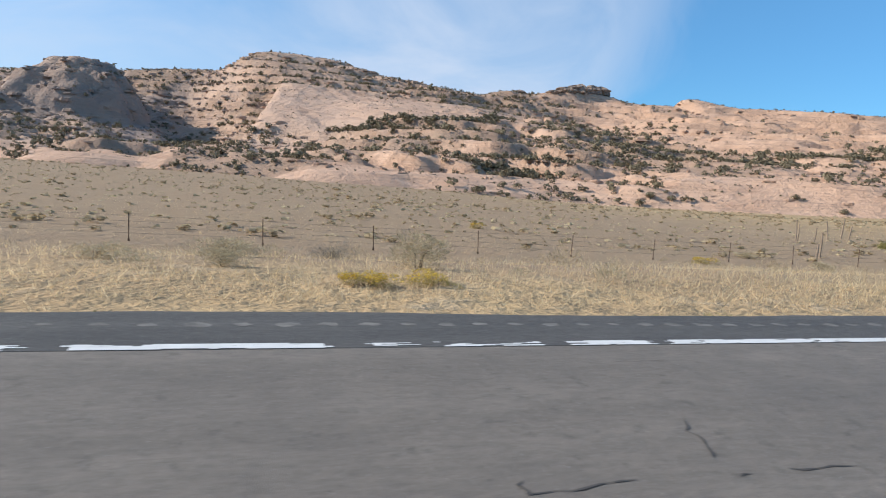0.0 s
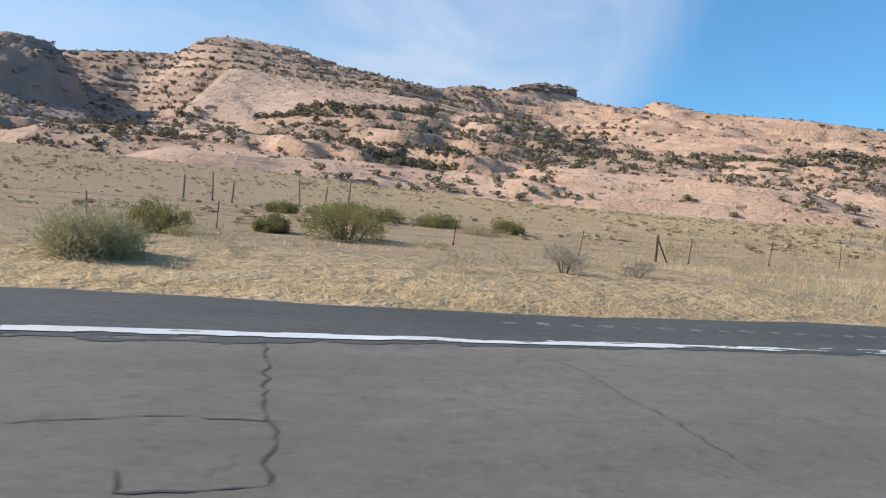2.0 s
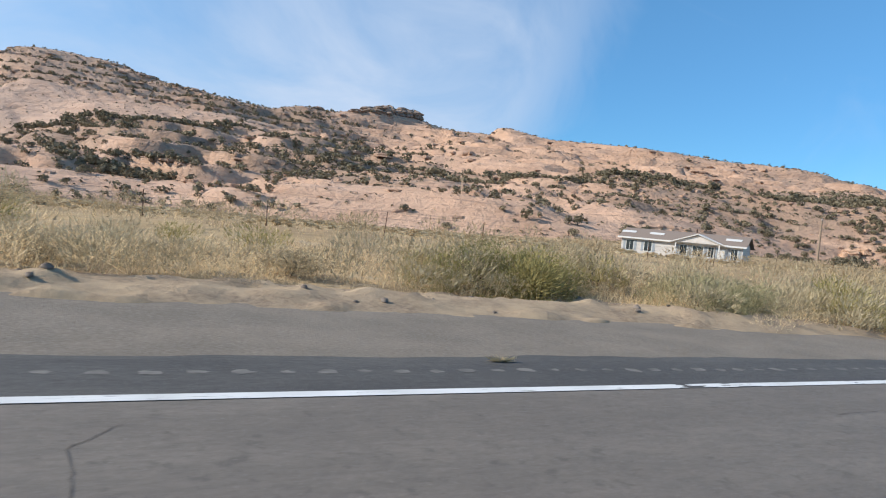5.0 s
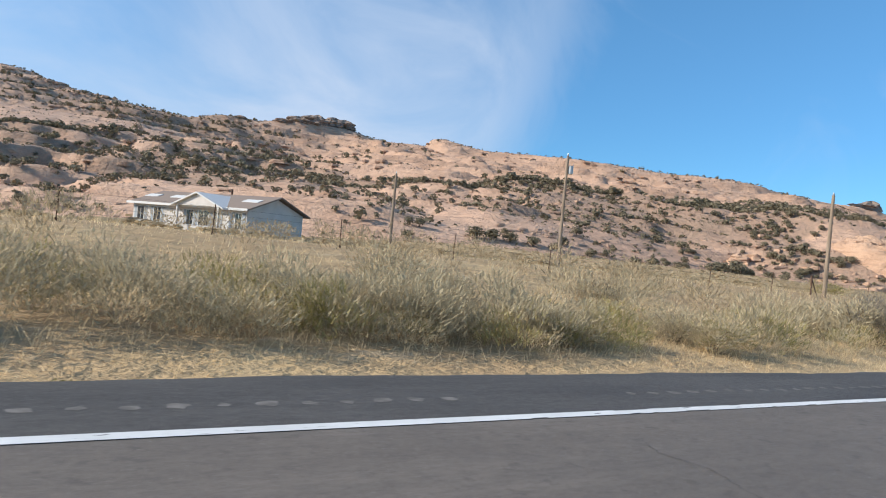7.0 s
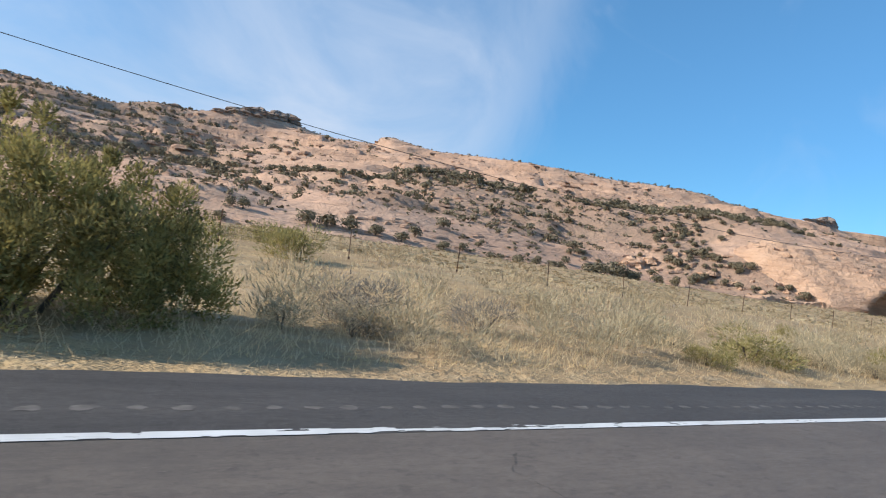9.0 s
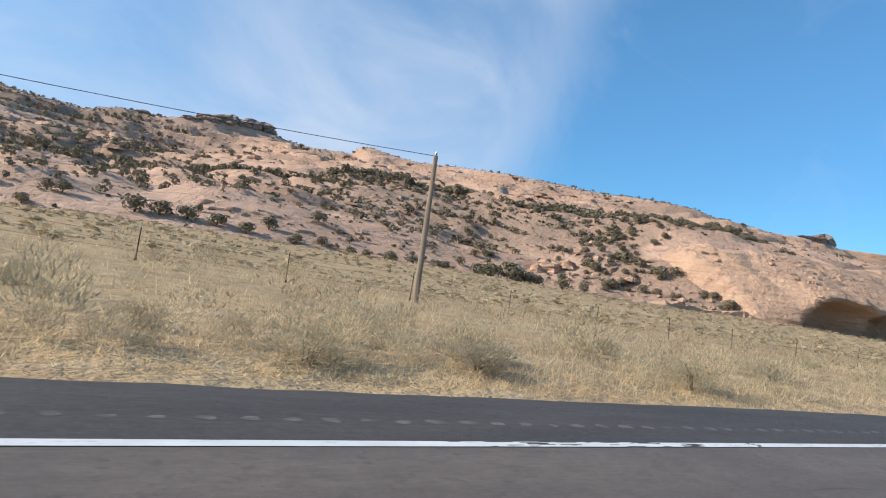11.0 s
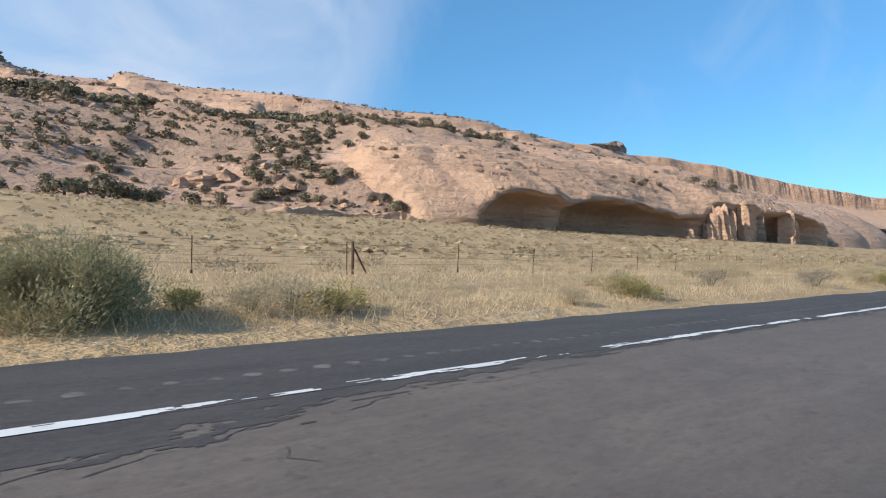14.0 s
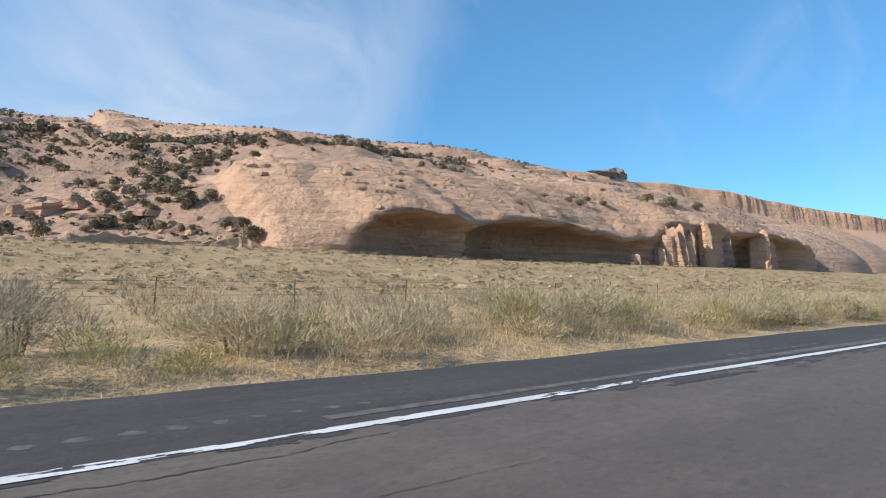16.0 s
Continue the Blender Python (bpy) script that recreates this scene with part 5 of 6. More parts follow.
SHRUBS += [
    (117.1, 9.4, 2.0, 0.95, "yellow"), (132.7, 29.8, 3.8, 1.4, "sage"), (119.9, 10.2, 2.4, 1.1, "yellow"), (133.1, 34.3, 5.0, 1.5, "sage"), (144.4, 18.6, 1.8, 2.0, "sage"),
    (129.1, 34.0, 5.0, 1.4, "sage"), (146.0, 13.3, 2.0, 0.8, "sage"), (150.4, 13.2, 2.0, 1.0, "sage"),
    (149.1, 10.9, 0.9, 0.45, "dry"), (228.3, 9.2, 2.0, 1.7, "green"), (230.9, 9.0, 2.0, 1.0, "dry"), (233.0, 9.8, 1.4, 0.9, "sage")]
SHRUBS += [
    (238.0, 9.7, 1.3, 0.7, "sage"), (261.2, 23.2, 3.2, 2.0, "green"), (244.0, 10.7, 2.2, 1.1, "green"), (245.9, 10.0, 1.5, 1.0, "sage"), (262.6, 35.1, 4.2, 1.8, "green"),
    (268.5, 9.5, 2.5, 1.15, "green"), (266.4, 15.4, 2.4, 1.1, "sage"), (261.2, 10.6, 1.9, 1.05, "dry"), (256.9, 9.7, 0.9, 0.8, "sage"), (258.0, 9.5, 1.0, 0.65, "dry"), (335.2, 9.0, 2.0, 1.15, "green"), (338.0, 9.9, 1.4, 1.1, "green"),
    (387.5, 8.9, 1.7, 0.85, "green"), (77.5, 9.4, 1.4, 0.55, "sage"), (92.0, 10.2, 1.3, 0.7, "sage"), (96.0, 9.6, 1.8, 0.7, "sage")]
SHRUBS += [
    (65.7, 40.1, 3.2, 1.0, "sage"), (73.5, 43.0, 3.0, 1.1, "sage"), (76.0, 38.5, 3.4, 1.2, "sage"),
    (70.0, 28.5, 1.4, 0.8, "sage"), (79.9, 8.3, 0.5, 0.4, "sage"), (84.2, 8.9, 1.1, 0.65, "yellow"), (85.2, 8.2, 0.7, 0.4, "sage"),
    (35.3, 30.2, 2.0, 0.8, "sage"), (27.4, 31.9, 1.8, 0.65, "yellow"), (378.0, 9.2, 1.6, 1.0, "sage"), (378.7, 9.0, 1.4, 0.75, "green"), (377.2, 9.0, 1.0, 0.8, "sage"), (366.8, 9.0, 1.4, 1.0, "green"), (231.5, 9.6, 2.2, 1.2, "sage"), (234.2, 9.8, 2.4, 1.3, "sage"), (237.0, 10.2, 2.2, 1.1, "sage"), (240.5, 10.0, 2.0, 1.0, "sage"), (350.7, 9.4, 2.4, 1.2, "sage")]
SHRUBS += [
    (246.0, 10.4, 2.2, 1.2, "green"), (258.6, 10.6, 2.2, 1.3, "dry"), (88.9, 8.3, 1.1, 0.86, "yellow"), (89.6, 8.3, 1.0, 0.76, "yellow"), (90.1, 8.4, 0.8, 0.5, "green"), (88.3, 8.0, 0.7, 0.42, "green"), (90.6, 7.8, 0.8, 0.56, "russet"), (91.0, 7.7, 0.7, 0.48, "russet"),
    (91.5, 7.9, 0.7, 0.46, "green"), (93.8, 8.1, 1.0, 0.7, "sage"), (89.9, 7.6, 0.4, 0.2, "russet")]
rng = random.Random(21)


def on_track(x, d, w):
    return (248 < x < 257 and d < 12) or (118.5 < x < 131 and 10.8 < d < 40 and w < 4) or (119 < x < 150 and d < 14.5) or (119 < x < 163 and d < 11.5)


BELTS = ((-8, 40, 7, 0.6), (40, 74, 9, 0.6), (74, 103, 20, 0.75), (103, 119, 14, 0.9), (132, 160, 32, 1.25), (156, 200, 36, 1.35), (200, 229, 28, 1.4), (229, 250, 12, 0.9), (256, 300, 30, 1.1), (300, 345, 34, 0.8), (345, 400, 18, 0.75), (400, 480, 60, 1.05))
for x0, x1, count, tall in BELTS:
    for i in range(count):
        x = rng.uniform(x0, x1)
        d = 8.3 + abs(rng.gauss(0, 2.6))
        kind = rng.choices(("sage", "green", "dry", "yellow"), (6, 1.0, 1.2, 0.2))[0]
        w = rng.uniform(0.7, 1.7) * tall * (1 + 0.02 * d)
        if kind == "yellow" and x > 200:
            kind = "sage"
        if not on_track(x, d, w):
            SHRUBS.append((x, d, w, w * rng.uniform(0.5, 0.8), kind))
for x, d, w, h, kind in SHRUBS:
    y = float(road_y(x)) + d
    label, category, group = LABEL[kind]
    if kind == "green" and h > 1.6:
        label = "tall spreading olive-green greasewood thicket in the dry field"
    place(rng.choice(KINDS[kind]), x, y, surface(x, y) - 0.04, w, h, label, category, group, rng.uniform(0, 360))

# the large tamarisk thicket by the shoulder
def thicket(x, d, width, height, masses, sprays, seed, name="tamarisk", label="", mat=TAMARISK):
    y = float(road_y(x)) + d
    r = np.random.default_rng(seed)
    root = thing(name, x, y, surface(x, y) - 0.05, label, "tree" if name == "tamarisk" else "shrub", {"tamarisk": "tamarisk thickets", "saltbush": "saltbushes"}.get(name, "greasewood thickets"))
    for i in range(16 if width > 3 else 8):
        a, o = r.uniform(0, 6.28), r.uniform(0.2, 0.9)
        ex, ey = 0.42 * width * o * math.cos(a), 1.0 * o * math.sin(a)
        part("stem", *tube([(ex * 0.35, ey * 0.3, -0.1), (ex * 0.6, ey * 0.6, height * 0.3), (ex, ey, height * r.uniform(0.5, 0.7))], (0.05, 0.035, 0.01), 6), BARK, root)
    a, o = r.uniform(0, 6.28, masses), np.sqrt(r.uniform(0, 1, masses))
    dome = 1 - 0.52 * o ** 2 + 0.12 * np.sin(5 * a + 1.0) * o + 0.16 * np.where(np.arange(masses) % 9 == 0, 1.0, -0.1)
    core = np.stack([width * 0.44 * o * np.cos(a), min(1.5, 0.4 * width) * o * np.sin(a), height * dome * np.where(np.arange(masses) < 0.4 * masses, r.uniform(0.60, 0.90, masses), r.uniform(0.10, 0.65, masses))], -1)
    girth = min(1.0, 0.3 + 0.2 * width) * r.uniform(0.20, 0.42, masses) * np.where(np.arange(masses) % 9 == 0, 0.6, 1.0)
    which, out = r.integers(0, masses, sprays), rand_dirs(r, sprays)
    p = core[which] + out * girth[which, None] * r.uniform(0.45, 1.08 if name == "tamarisk" else 1.5, (sprays, 1)) * np.array([1.0, 1.0, 1.15])
    p[:, 2] = np.maximum(p[:, 2], 0.05)
    aim = out + np.array([0, 0, 0.9]) + 0.6 * rand_dirs(r, sprays)
    aim /= np.linalg.norm(aim, axis=1, keepdims=True)
    fine = 1.0 if name == "tamarisk" or d > 20 else 0.5
    fine = 1.5 if d > 20 else fine
    long = r.uniform(0.025, 0.06, (sprays, 1)) * (0.85 if fine < 1 else 1.0)
    v, f = blades(r, p - aim * long, p + aim * long, r.uniform(0.014, 0.030, sprays) * fine * 0.7)
    ob = new("crown", fast_mesh("crown", v, f, mat))
    ob.parent = root
    tagged(ob, kind="stuff")


thicket(252.9, 10.0, 7.2, 2.7, 320, 64000, 77, label="large dark olive tamarisk thicket overhanging the road verge")
thicket(249.3, 10.7, 3.2, 1.9, 110, 16000, 76, label="yellow-olive tamarisk growing against the large thicket")
thicket(245.6, 10.7, 2.8, 1.4, 110, 16000, 78, label="smaller yellow-olive tamarisk near the large thicket")
thicket(155.2, 13.0, 5.2, 1.25, 150, 24000, 86, "greasewood", "dark olive-green greasewood thicket behind the gravel turnout", BRUSH)
thicket(160.2, 10.9, 3.6, 0.9, 110, 20000, 87, "saltbush", "low pale grey-green saltbush at the end of the turnout", SALTBUSH)
thicket(140.4, 16.0, 2.3, 1.7, 70, 12000, 88, "greasewood", "upright olive greasewood standing alone in tall grass", BRUSH)
thicket(374.7, 9.3, 2.5, 1.15, 110, 30000, 79, "saltbush", "dense soft grey-green saltbush at the edge of the verge", SALTBUSH)
for k, (x, d, w, h) in enumerate(((59.3, 8.8, 1.2, 0.58), (74.7, 8.8, 1.1, 0.5), (46.3, 8.9, 1.1, 0.45), (77.4, 8.7, 0.7, 0.42))):
    thicket(x, d, w, h, 60, 9000, 82 + k, "saltbush", "low rounded grey-green saltbush on the bare verge", SALTBUSH)
for k, (x, d, w, h) in enumerate(((66.0, 30.6, 4.6, 2.0), (57.8, 29.5, 2.9, 1.4), (62.6, 32.5, 1.8, 0.9), (66.6, 42.0, 3.6, 1.0), (70.4, 44.0, 4.2, 1.15), (74.4, 42.5, 3.4, 0.95), (69.0, 48.5, 3.8, 1.1), (78.6, 40.0, 2.6, 1.0), (64.0, 47.0, 2.6, 0.8))):
    thicket(x, d, w, h, 80, 8000, 90 + k, "greasewood", "broad olive-green greasewood thicket standing in the dry field", BRUSH)

# ---- junipers and scrub on the hill ----
def hill_cover(x, y):
    """How thickly shrubs grow at a place on the hill, 0 to 1."""
    foot, bench, mid, upper, crest = (f(x)[0] for f in (FOOT, BENCH, MID, UPPER, CREST))
    c = 0.10 + 0.34 * soil_cover(x, y) + 0.42 * fbm(x, y, 38, 3, 71.0)
    c = c + 1.5 * np.exp(-((y - mid - 6) / 20) ** 2) * smooth(x, 200, 240) * (1 - smooth(x, 640, 720))
    c = c + 1.3 * np.exp(-(((x - 140) / 24) ** 2 + ((y - 316) / 22) ** 2))
    c = c + 0.30 * smooth(y, mid, mid + 40) * (1 - smooth(y, upper - 40, upper)) * smooth(x, 150, 220) * (1 - smooth(x, 330, 400))
    c = c + 0.8 * np.exp(-((y - slab_foot(x)) / 9) ** 2) * smooth(x, 66, 90) * (1 - smooth(x, 215, 235))
    c = c + 0.75 * (np.exp(-((y - upper - 30) / 10) ** 2) + np.exp(-((y - upper - 62) / 8) ** 2)) * (1 - smooth(x, 330, 380)) + 0.95 * np.exp(-((y - crest) / 9) ** 2)
    c = c + 0.22 * smooth(y, upper, upper + 20) * (1 - smooth(x, 300, 360)) + 0.22 * smooth(y, bench, bench + 30) * (1 - smooth(y, mid + 60, mid + 100)) * smooth(x, 60, 120) * (1 - smooth(x, 330, 400))
    tread = (hill_z(x, y) + 0.03 * x + 1.4 * fbm(x, y, 70, 4, 6.0)) / 11.0
    tread = tread - np.floor(tread)
    c = c + 0.55 * ((tread < 0.16) | (tread > 0.92)) * smooth(x, -6, 6) * (1 - smooth(x, 200, 270)) * smooth(y, upper - 6, upper + 10)
    side = x - (5 + (y - 544) * 0.209)
    c = c - 0.9 * smooth(side, -4, 6) * (1 - smooth(x, 240, 300)) * smooth(y, slab_foot(x) + 10, slab_foot(x) + 20) * (1 - smooth(y, upper - 14, upper - 4))
    lim = bench + 20 + (mid - 37 - bench) * smooth(x, 545, 620)
    c = c + 0.35 * blob(x, y, 456, 150, 13, 28) - 0.7 * smooth(x, 468, 480) * (1 - smooth(y, lim - 6, lim + 8)) + 0.5 * blob(x, y, 510, 212, 60, 32)
    c = c - 0.10 * smooth(x, 310, 345) * smooth(y, mid + 34, mid + 60) * (1 - smooth(y, crest - 14, crest - 6))
    c = c + 0.22 * smooth(x, 320, 360) * (1 - smooth(x, 462, 480)) * (1 - smooth(y, mid, mid + 30))
    c = np.where((x < -60) & (y > 540), c * 0.9, c)
    return np.clip(np.where((y < foot + 1) | (y > crest + 12), 0, c), 0, 1)


r = np.random.default_rng(8)
n = 42000
cx = r.uniform(-330, 900, n)
foot, crest = FOOT(cx)[0], CREST(cx)[0]
cy = foot + (crest + 12 - foot) * r.uniform(0, 1, n) ** 1.15
take = r.uniform(0, 1, n) < hill_cover(cx, cy) * 0.48
cx, cy = cx[take], cy[take]
bandx = r.uniform(228, 650, 1900)
bandy = MID(bandx)[0] + 4 + r.normal(0, 9, 1900) + 14 * fbm(bandx, bandx * 0, 70, 2, 72.0)
keep = fbm(bandx, bandy, 26, 2, 73.0) > -0.22
# extra junipers along the slab's foot, added in place of its shaded alcoves too
rimx = 70 + 150 * r.uniform(0, 1, 300)
rimy = slab_foot(rimx) + r.normal(0, 6, 300) + 7 * fbm(rimx, rimx * 0, 22, 3, 74.0)
grovex, grovey = 140 + r.normal(0, 13, 150), 316 + r.normal(0, 12, 150)
shelfx = r.uniform(462, 590, 230)
shelfy = BENCH(shelfx)[0] + np.interp(shelfx, [462, 545, 590], [34, 40, 60]) + r.normal(0, 11, 230)
cx = np.concatenate([cx, bandx[keep], rimx, grovex, shelfx])
cy = np.concatenate([cy, bandy[keep], rimy, grovey, shelfy])
cz = np.maximum(hill_z(cx, cy), plain_z(cx, cy))
size = r.uniform(1.6, 4.6, len(cx)) * np.where(r.uniform(0, 1, len(cx)) < 0.25, 1.45, 1.0) * np.where(cy > 420, 1.1, np.where(cx > 330, 0.85, 1.0)) * np.where(np.abs(cy - CREST(cx)[0]) < 16, 0.62, 1.0)
near = np.argsort(cy - 0.15 * size)[:230]
single = np.zeros(len(cx), bool)
single[near] = True
# large ones that stand out at the foot of the slope
STANDING = [(456, 158, 2.8, 2.2), (462, 156, 3.2, 2.4), (467, 153, 2.6, 2.0), (450, 165, 3, 2.4), (472, 151, 2.4, 1.8), (459, 166, 2.4, 1.8), (465, 163, 2.2, 1.7), (446, 170, 2.4, 1.8), (309, 182, 7, 4.5), (315, 181, 7, 4.6), (321, 179, 6.5, 4.2), (328, 176, 6, 4), (335, 172, 5.2, 3.6), (347, 168, 4.4, 3), (366, 166, 3.4, 2.4), (374, 167, 4, 2.6), (380, 166, 4.2, 2.8), (391, 167, 4, 3), (402, 160, 7, 4.6), (414, 163, 7, 5.0), (420, 162, 6, 4.4), (171, 241, 5.0, 3.6), (178, 243, 5.5, 3.8), (187, 240, 4.5, 3.0), (409, 160, 8.0, 6.2), (405, 164, 7.0, 5.4), (399, 162, 5.5, 4.0), (416, 160, 5.5, 4.2), (428, 159, 5.0, 4.2), (434, 156, 3.2, 4.6), (451, 158, 3.6, 3.2), (245.9, 203, 4.0, 3.0),
            (292.4, 190, 5.0, 4.0), (289, 191, 3.5, 3.4), (236, 219.5, 4.5, 3.2), (360, 162, 3.4, 2.6), (372, 164, 4.2, 3.0), (388, 168, 4.2, 3.0), (594, 113, 5.5, 3.2), (587, 116, 4.5, 3.0), (600, 116, 4.0, 2.6), (556, 121, 3.0, 2.0), (560, 120, 3.6, 2.2), (565, 122, 3.0, 2.0), (569, 119, 2.6, 1.8), (548, 123, 2.4, 1.6), (607, 112, 3.2, 2.2), (613, 114, 3.6, 2.4), (520, 126, 1.8, 1.4), (503, 128, 1.6, 1.2), (534, 129, 1.6, 1.2), (578, 126, 2.2, 1.5), (590, 128, 2.0, 1.5)]
place_list = [(float(x), float(y), float(z), float(s), float(s * q)) for x, y, z, s, q in zip(cx[single], cy[single], cz[single], size[single], r.uniform(0.6, 0.95, 230))]
place_list += [(x, y, surface(x, y) if y > 130 else bluff_z(x, y), w, h) for x, y, w, h in STANDING]
for x, y, z, w, h in place_list:
    place(JUNIPERS[int(x * 13) % 5], x, y, z - 0.15, w, h, "dark rounded juniper rooted in pink slickrock", "juniper", "junipers on the slope", (x * 37) % 360)


def scatter(name, kinds, xs, ys, zs, widths, heights, mat, label, category, sides=4, swing=math.pi):
    """Many small plants as one mesh: each kind is an array of quads of unit size."""
    rr = np.random.default_rng(len(xs))
    V, F, count = [], [], 0
    pick = rr.integers(0, len(kinds), len(xs))
    for k, base in enumerate(kinds):
        sel = np.where(pick == k)[0]
        a = rr.uniform(-swing, swing, len(sel))
        c, s = np.cos(a)[:, None], np.sin(a)[:, None]
        bx, by, bz = base[:, 0][None], base[:, 1][None], base[:, 2][None]
        v = np.stack([xs[sel, None] + (bx * c - by * s) * widths[sel, None], ys[sel, None] + (bx * s + by * c) * widths[sel, None], zs[sel, None] + bz * heights[sel, None]], -1)
        V.append(v.reshape(-1, 3))
        F.append(np.arange(v.shape[0] * v.shape[1]).reshape(-1, sides) + count)
        count += v.shape[0] * v.shape[1]
    return tagged(new(name, fast_mesh(name, np.concatenate(V), np.concatenate(F), mat)), label, category, kind="stuff")


def tuft_quads(seed, n, leaf, lumps=5):
    rr = np.random.default_rng(seed)
    return mound(rr, n, leaf, lumps)[0]


far_x, far_y, far_z, far_s = cx[~single], cy[~single], cz[~single], size[~single]
scatter("hill_junipers", [tuft_quads(900 + i, 34, 0.12, 6) for i in range(6)], far_x, far_y, far_z - 0.2, far_s, far_s * r.uniform(0.65, 1.0, len(far_s)), JUNIPER,
        "dark junipers dotted over the higher sandstone slopes", "junipers")
n = 34000
sx = r.uniform(-330, 900, n)
foot, crest = FOOT(sx)[0], CREST(sx)[0]
sy = foot + (crest + 10 - foot) * r.uniform(0, 1, n)
take = r.uniform(0, 1, n) < 0.16 + 0.8 * hill_cover(sx, sy)
sx, sy = sx[take], sy[take]
ss = r.uniform(0.6, 2.0, len(sx))
scatter("hill_scrub", [tuft_quads(950 + i, 11, 0.2, 3) for i in range(5)], sx, sy, np.maximum(hill_z(sx, sy), plain_z(sx, sy)) - 0.05, ss, ss * 0.6, SCRUB,
        "low grey-brown scrub between the junipers", "scrub")

# ---- broken ledges of rock on the slopes ----
def ledge_quads(seed):
    """A low angular slab with a sheer front and a split top, of unit length and height."""
    rr = np.random.default_rng(seed)
    n = 10
    a = np.sort(rr.uniform(0, 2 * math.pi, n) * 0.25 + np.arange(n) * 2 * math.pi / n * 0.95)
    k = rr.uniform(0.75, 1.15, n)
    ring = np.stack([0.5 * k * np.cos(a), 0.24 * k * np.sin(a)], -1)
    levels = [(-0.6, 1.05), (0.45, 1.0), (0.5, 0.88), (0.95, 0.80), (1.0, 0.55)]
    quads = []
    tops = rr.uniform(0.85, 1.12, n)
    for (z0, s0), (z1, s1) in zip(levels, levels[1:]):
        for i in range(n):
            j = (i + 1) % n
            quads.append([(*ring[i] * s0, z0 * tops[i]), (*ring[j] * s0, z0 * tops[j]), (*ring[j] * s1, z1 * tops[j]), (*ring[i] * s1, z1 * tops[i])])
    for i in range(0, n, 2):
        j, m = (i + 1) % n, (i + 2) % n
        quads.append([(*ring[i] * 0.55, tops[i]), (*ring[j] * 0.55, tops[j]), (*ring[m] * 0.55, tops[m]), (0, 0, 1.0)])
    return np.array(quads, float).reshape(-1, 3)


r = np.random.default_rng(41)
n = 90000
lx = r.uniform(-330, 900, n)
foot, bench, mid, upper, crest = (f(lx)[0] for f in (FOOT, BENCH, MID, UPPER, CREST))
ly = foot + 6 + (crest + 4 - foot) * r.uniform(0, 1, n)
lz = hill_z(lx, ly)
bed = (lz + 0.05 * lx + 6.0 * fbm(lx, ly, 90, 3, 44.0)) / 9.0
bed = bed - np.floor(bed)
side = lx - (5 + (ly - 544) * 0.209)
slab = smooth(side, -2, 8) * (1 - smooth(lx, 190, 240)) * smooth(ly, mid + 10, mid + 24) * (1 - smooth(ly, upper - 10, upper + 4))
chance = 0.10 + 0.34 * (fbm(lx, ly, 50, 3, 45.0) > -0.02) + 0.25 * np.exp(-((ly - crest) / 12) ** 2) + 0.2 * (lx < 0) * (ly > 520)
chance = chance + 0.5 * np.exp(-((ly - crest + 30) / 50) ** 2) * (lx > -60) * (lx < 190)
chance = chance + 0.8 * smooth(lx, 425, 440) * (1 - smooth(lx, 468, 474)) * (ly < bench + 12)
chance = chance * np.where(bed < 0.22, 1.0, 0.10) * (1 - slab) * (1 - 0.8 * smooth(lx, 470, 485) * (1 - smooth(ly, bench + 16, bench + 30))) * (lz > plain_z(lx, ly) + 0.5)
take = r.uniform(0, 1, n) < chance * np.where((lx > 300) & (ly > mid + 30), 0.26, np.where((lx > 320) & (lx < 468) & (ly < mid + 20), 0.9, 0.5))
lx, ly, lz = lx[take], ly[take], lz[take]
ls = r.uniform(3.0, 11.0, len(lx)) * np.where(ly > 420, 1.2, 0.8)
scatter("rock_ledges", [ledge_quads(60 + i) for i in range(9)], lx, ly, lz - 0.5, ls, r.uniform(0.5, 1.5, len(lx)) * np.where(ly > 420, 1.1, 0.8) * np.where(lx > 330, 0.85, 1.0), SANDSTONE,
        "broken ledges of pink sandstone stepping up the slopes", "rock ledges", swing=0.45)

# smaller broken beds on the bluff itself
n = 700
bx = r.uniform(472, 660, n)
cols = cliff_rows()
bbase, blip, btop, bhigh = (np.interp(bx, cols[0], cols[k]) for k in (1, 2, 4, 5))
by = bbase + 1.5 + (btop - bbase - 1) * r.uniform(0.02, 0.95, n)
bz = blip + (bhigh - blip) * np.sin(np.clip((by - bbase - 1) / (btop - bbase), 0, 1) * math.pi / 2) ** RISE
take = (fbm(bx, by, 16, 3, 46.0) > np.interp(bx, [452, 480, 560, 660], [0.0, 0.10, 0.20, 0.16])) & (bz > 4)
bx, by, bz = bx[take], by[take], bz[take]
scatter("bluff_ledges", [ledge_quads(80 + i) for i in range(6)], bx, by, bz - 0.25, r.uniform(1.5, 5.0, len(bx)), r.uniform(0.3, 0.55, len(bx)), CLIFF,
        "thin broken beds standing out from the bluff", "rock ledges", swing=0.5)

# ---- the dry field ----
def feather(seed, n, wide=0.012):
    """A feathery bush of upright twigs, of unit size."""
    rr = np.random.default_rng(seed)
    p = crown_points(rr, n, 0.5, 1.0, 16, 0.02)
    way = p * np.array([1.0, 1.0, 0.4]) + np.array([0, 0, 0.6]) + 0.35 * rand_dirs(rr, n)
    way /= np.linalg.norm(way, axis=1, keepdims=True)
    return blades(rr, p - way * 0.06, p + way * rr.uniform(0.03, 0.08, (n, 1)), rr.uniform(0.5, 1.3, n) * wide)[0]


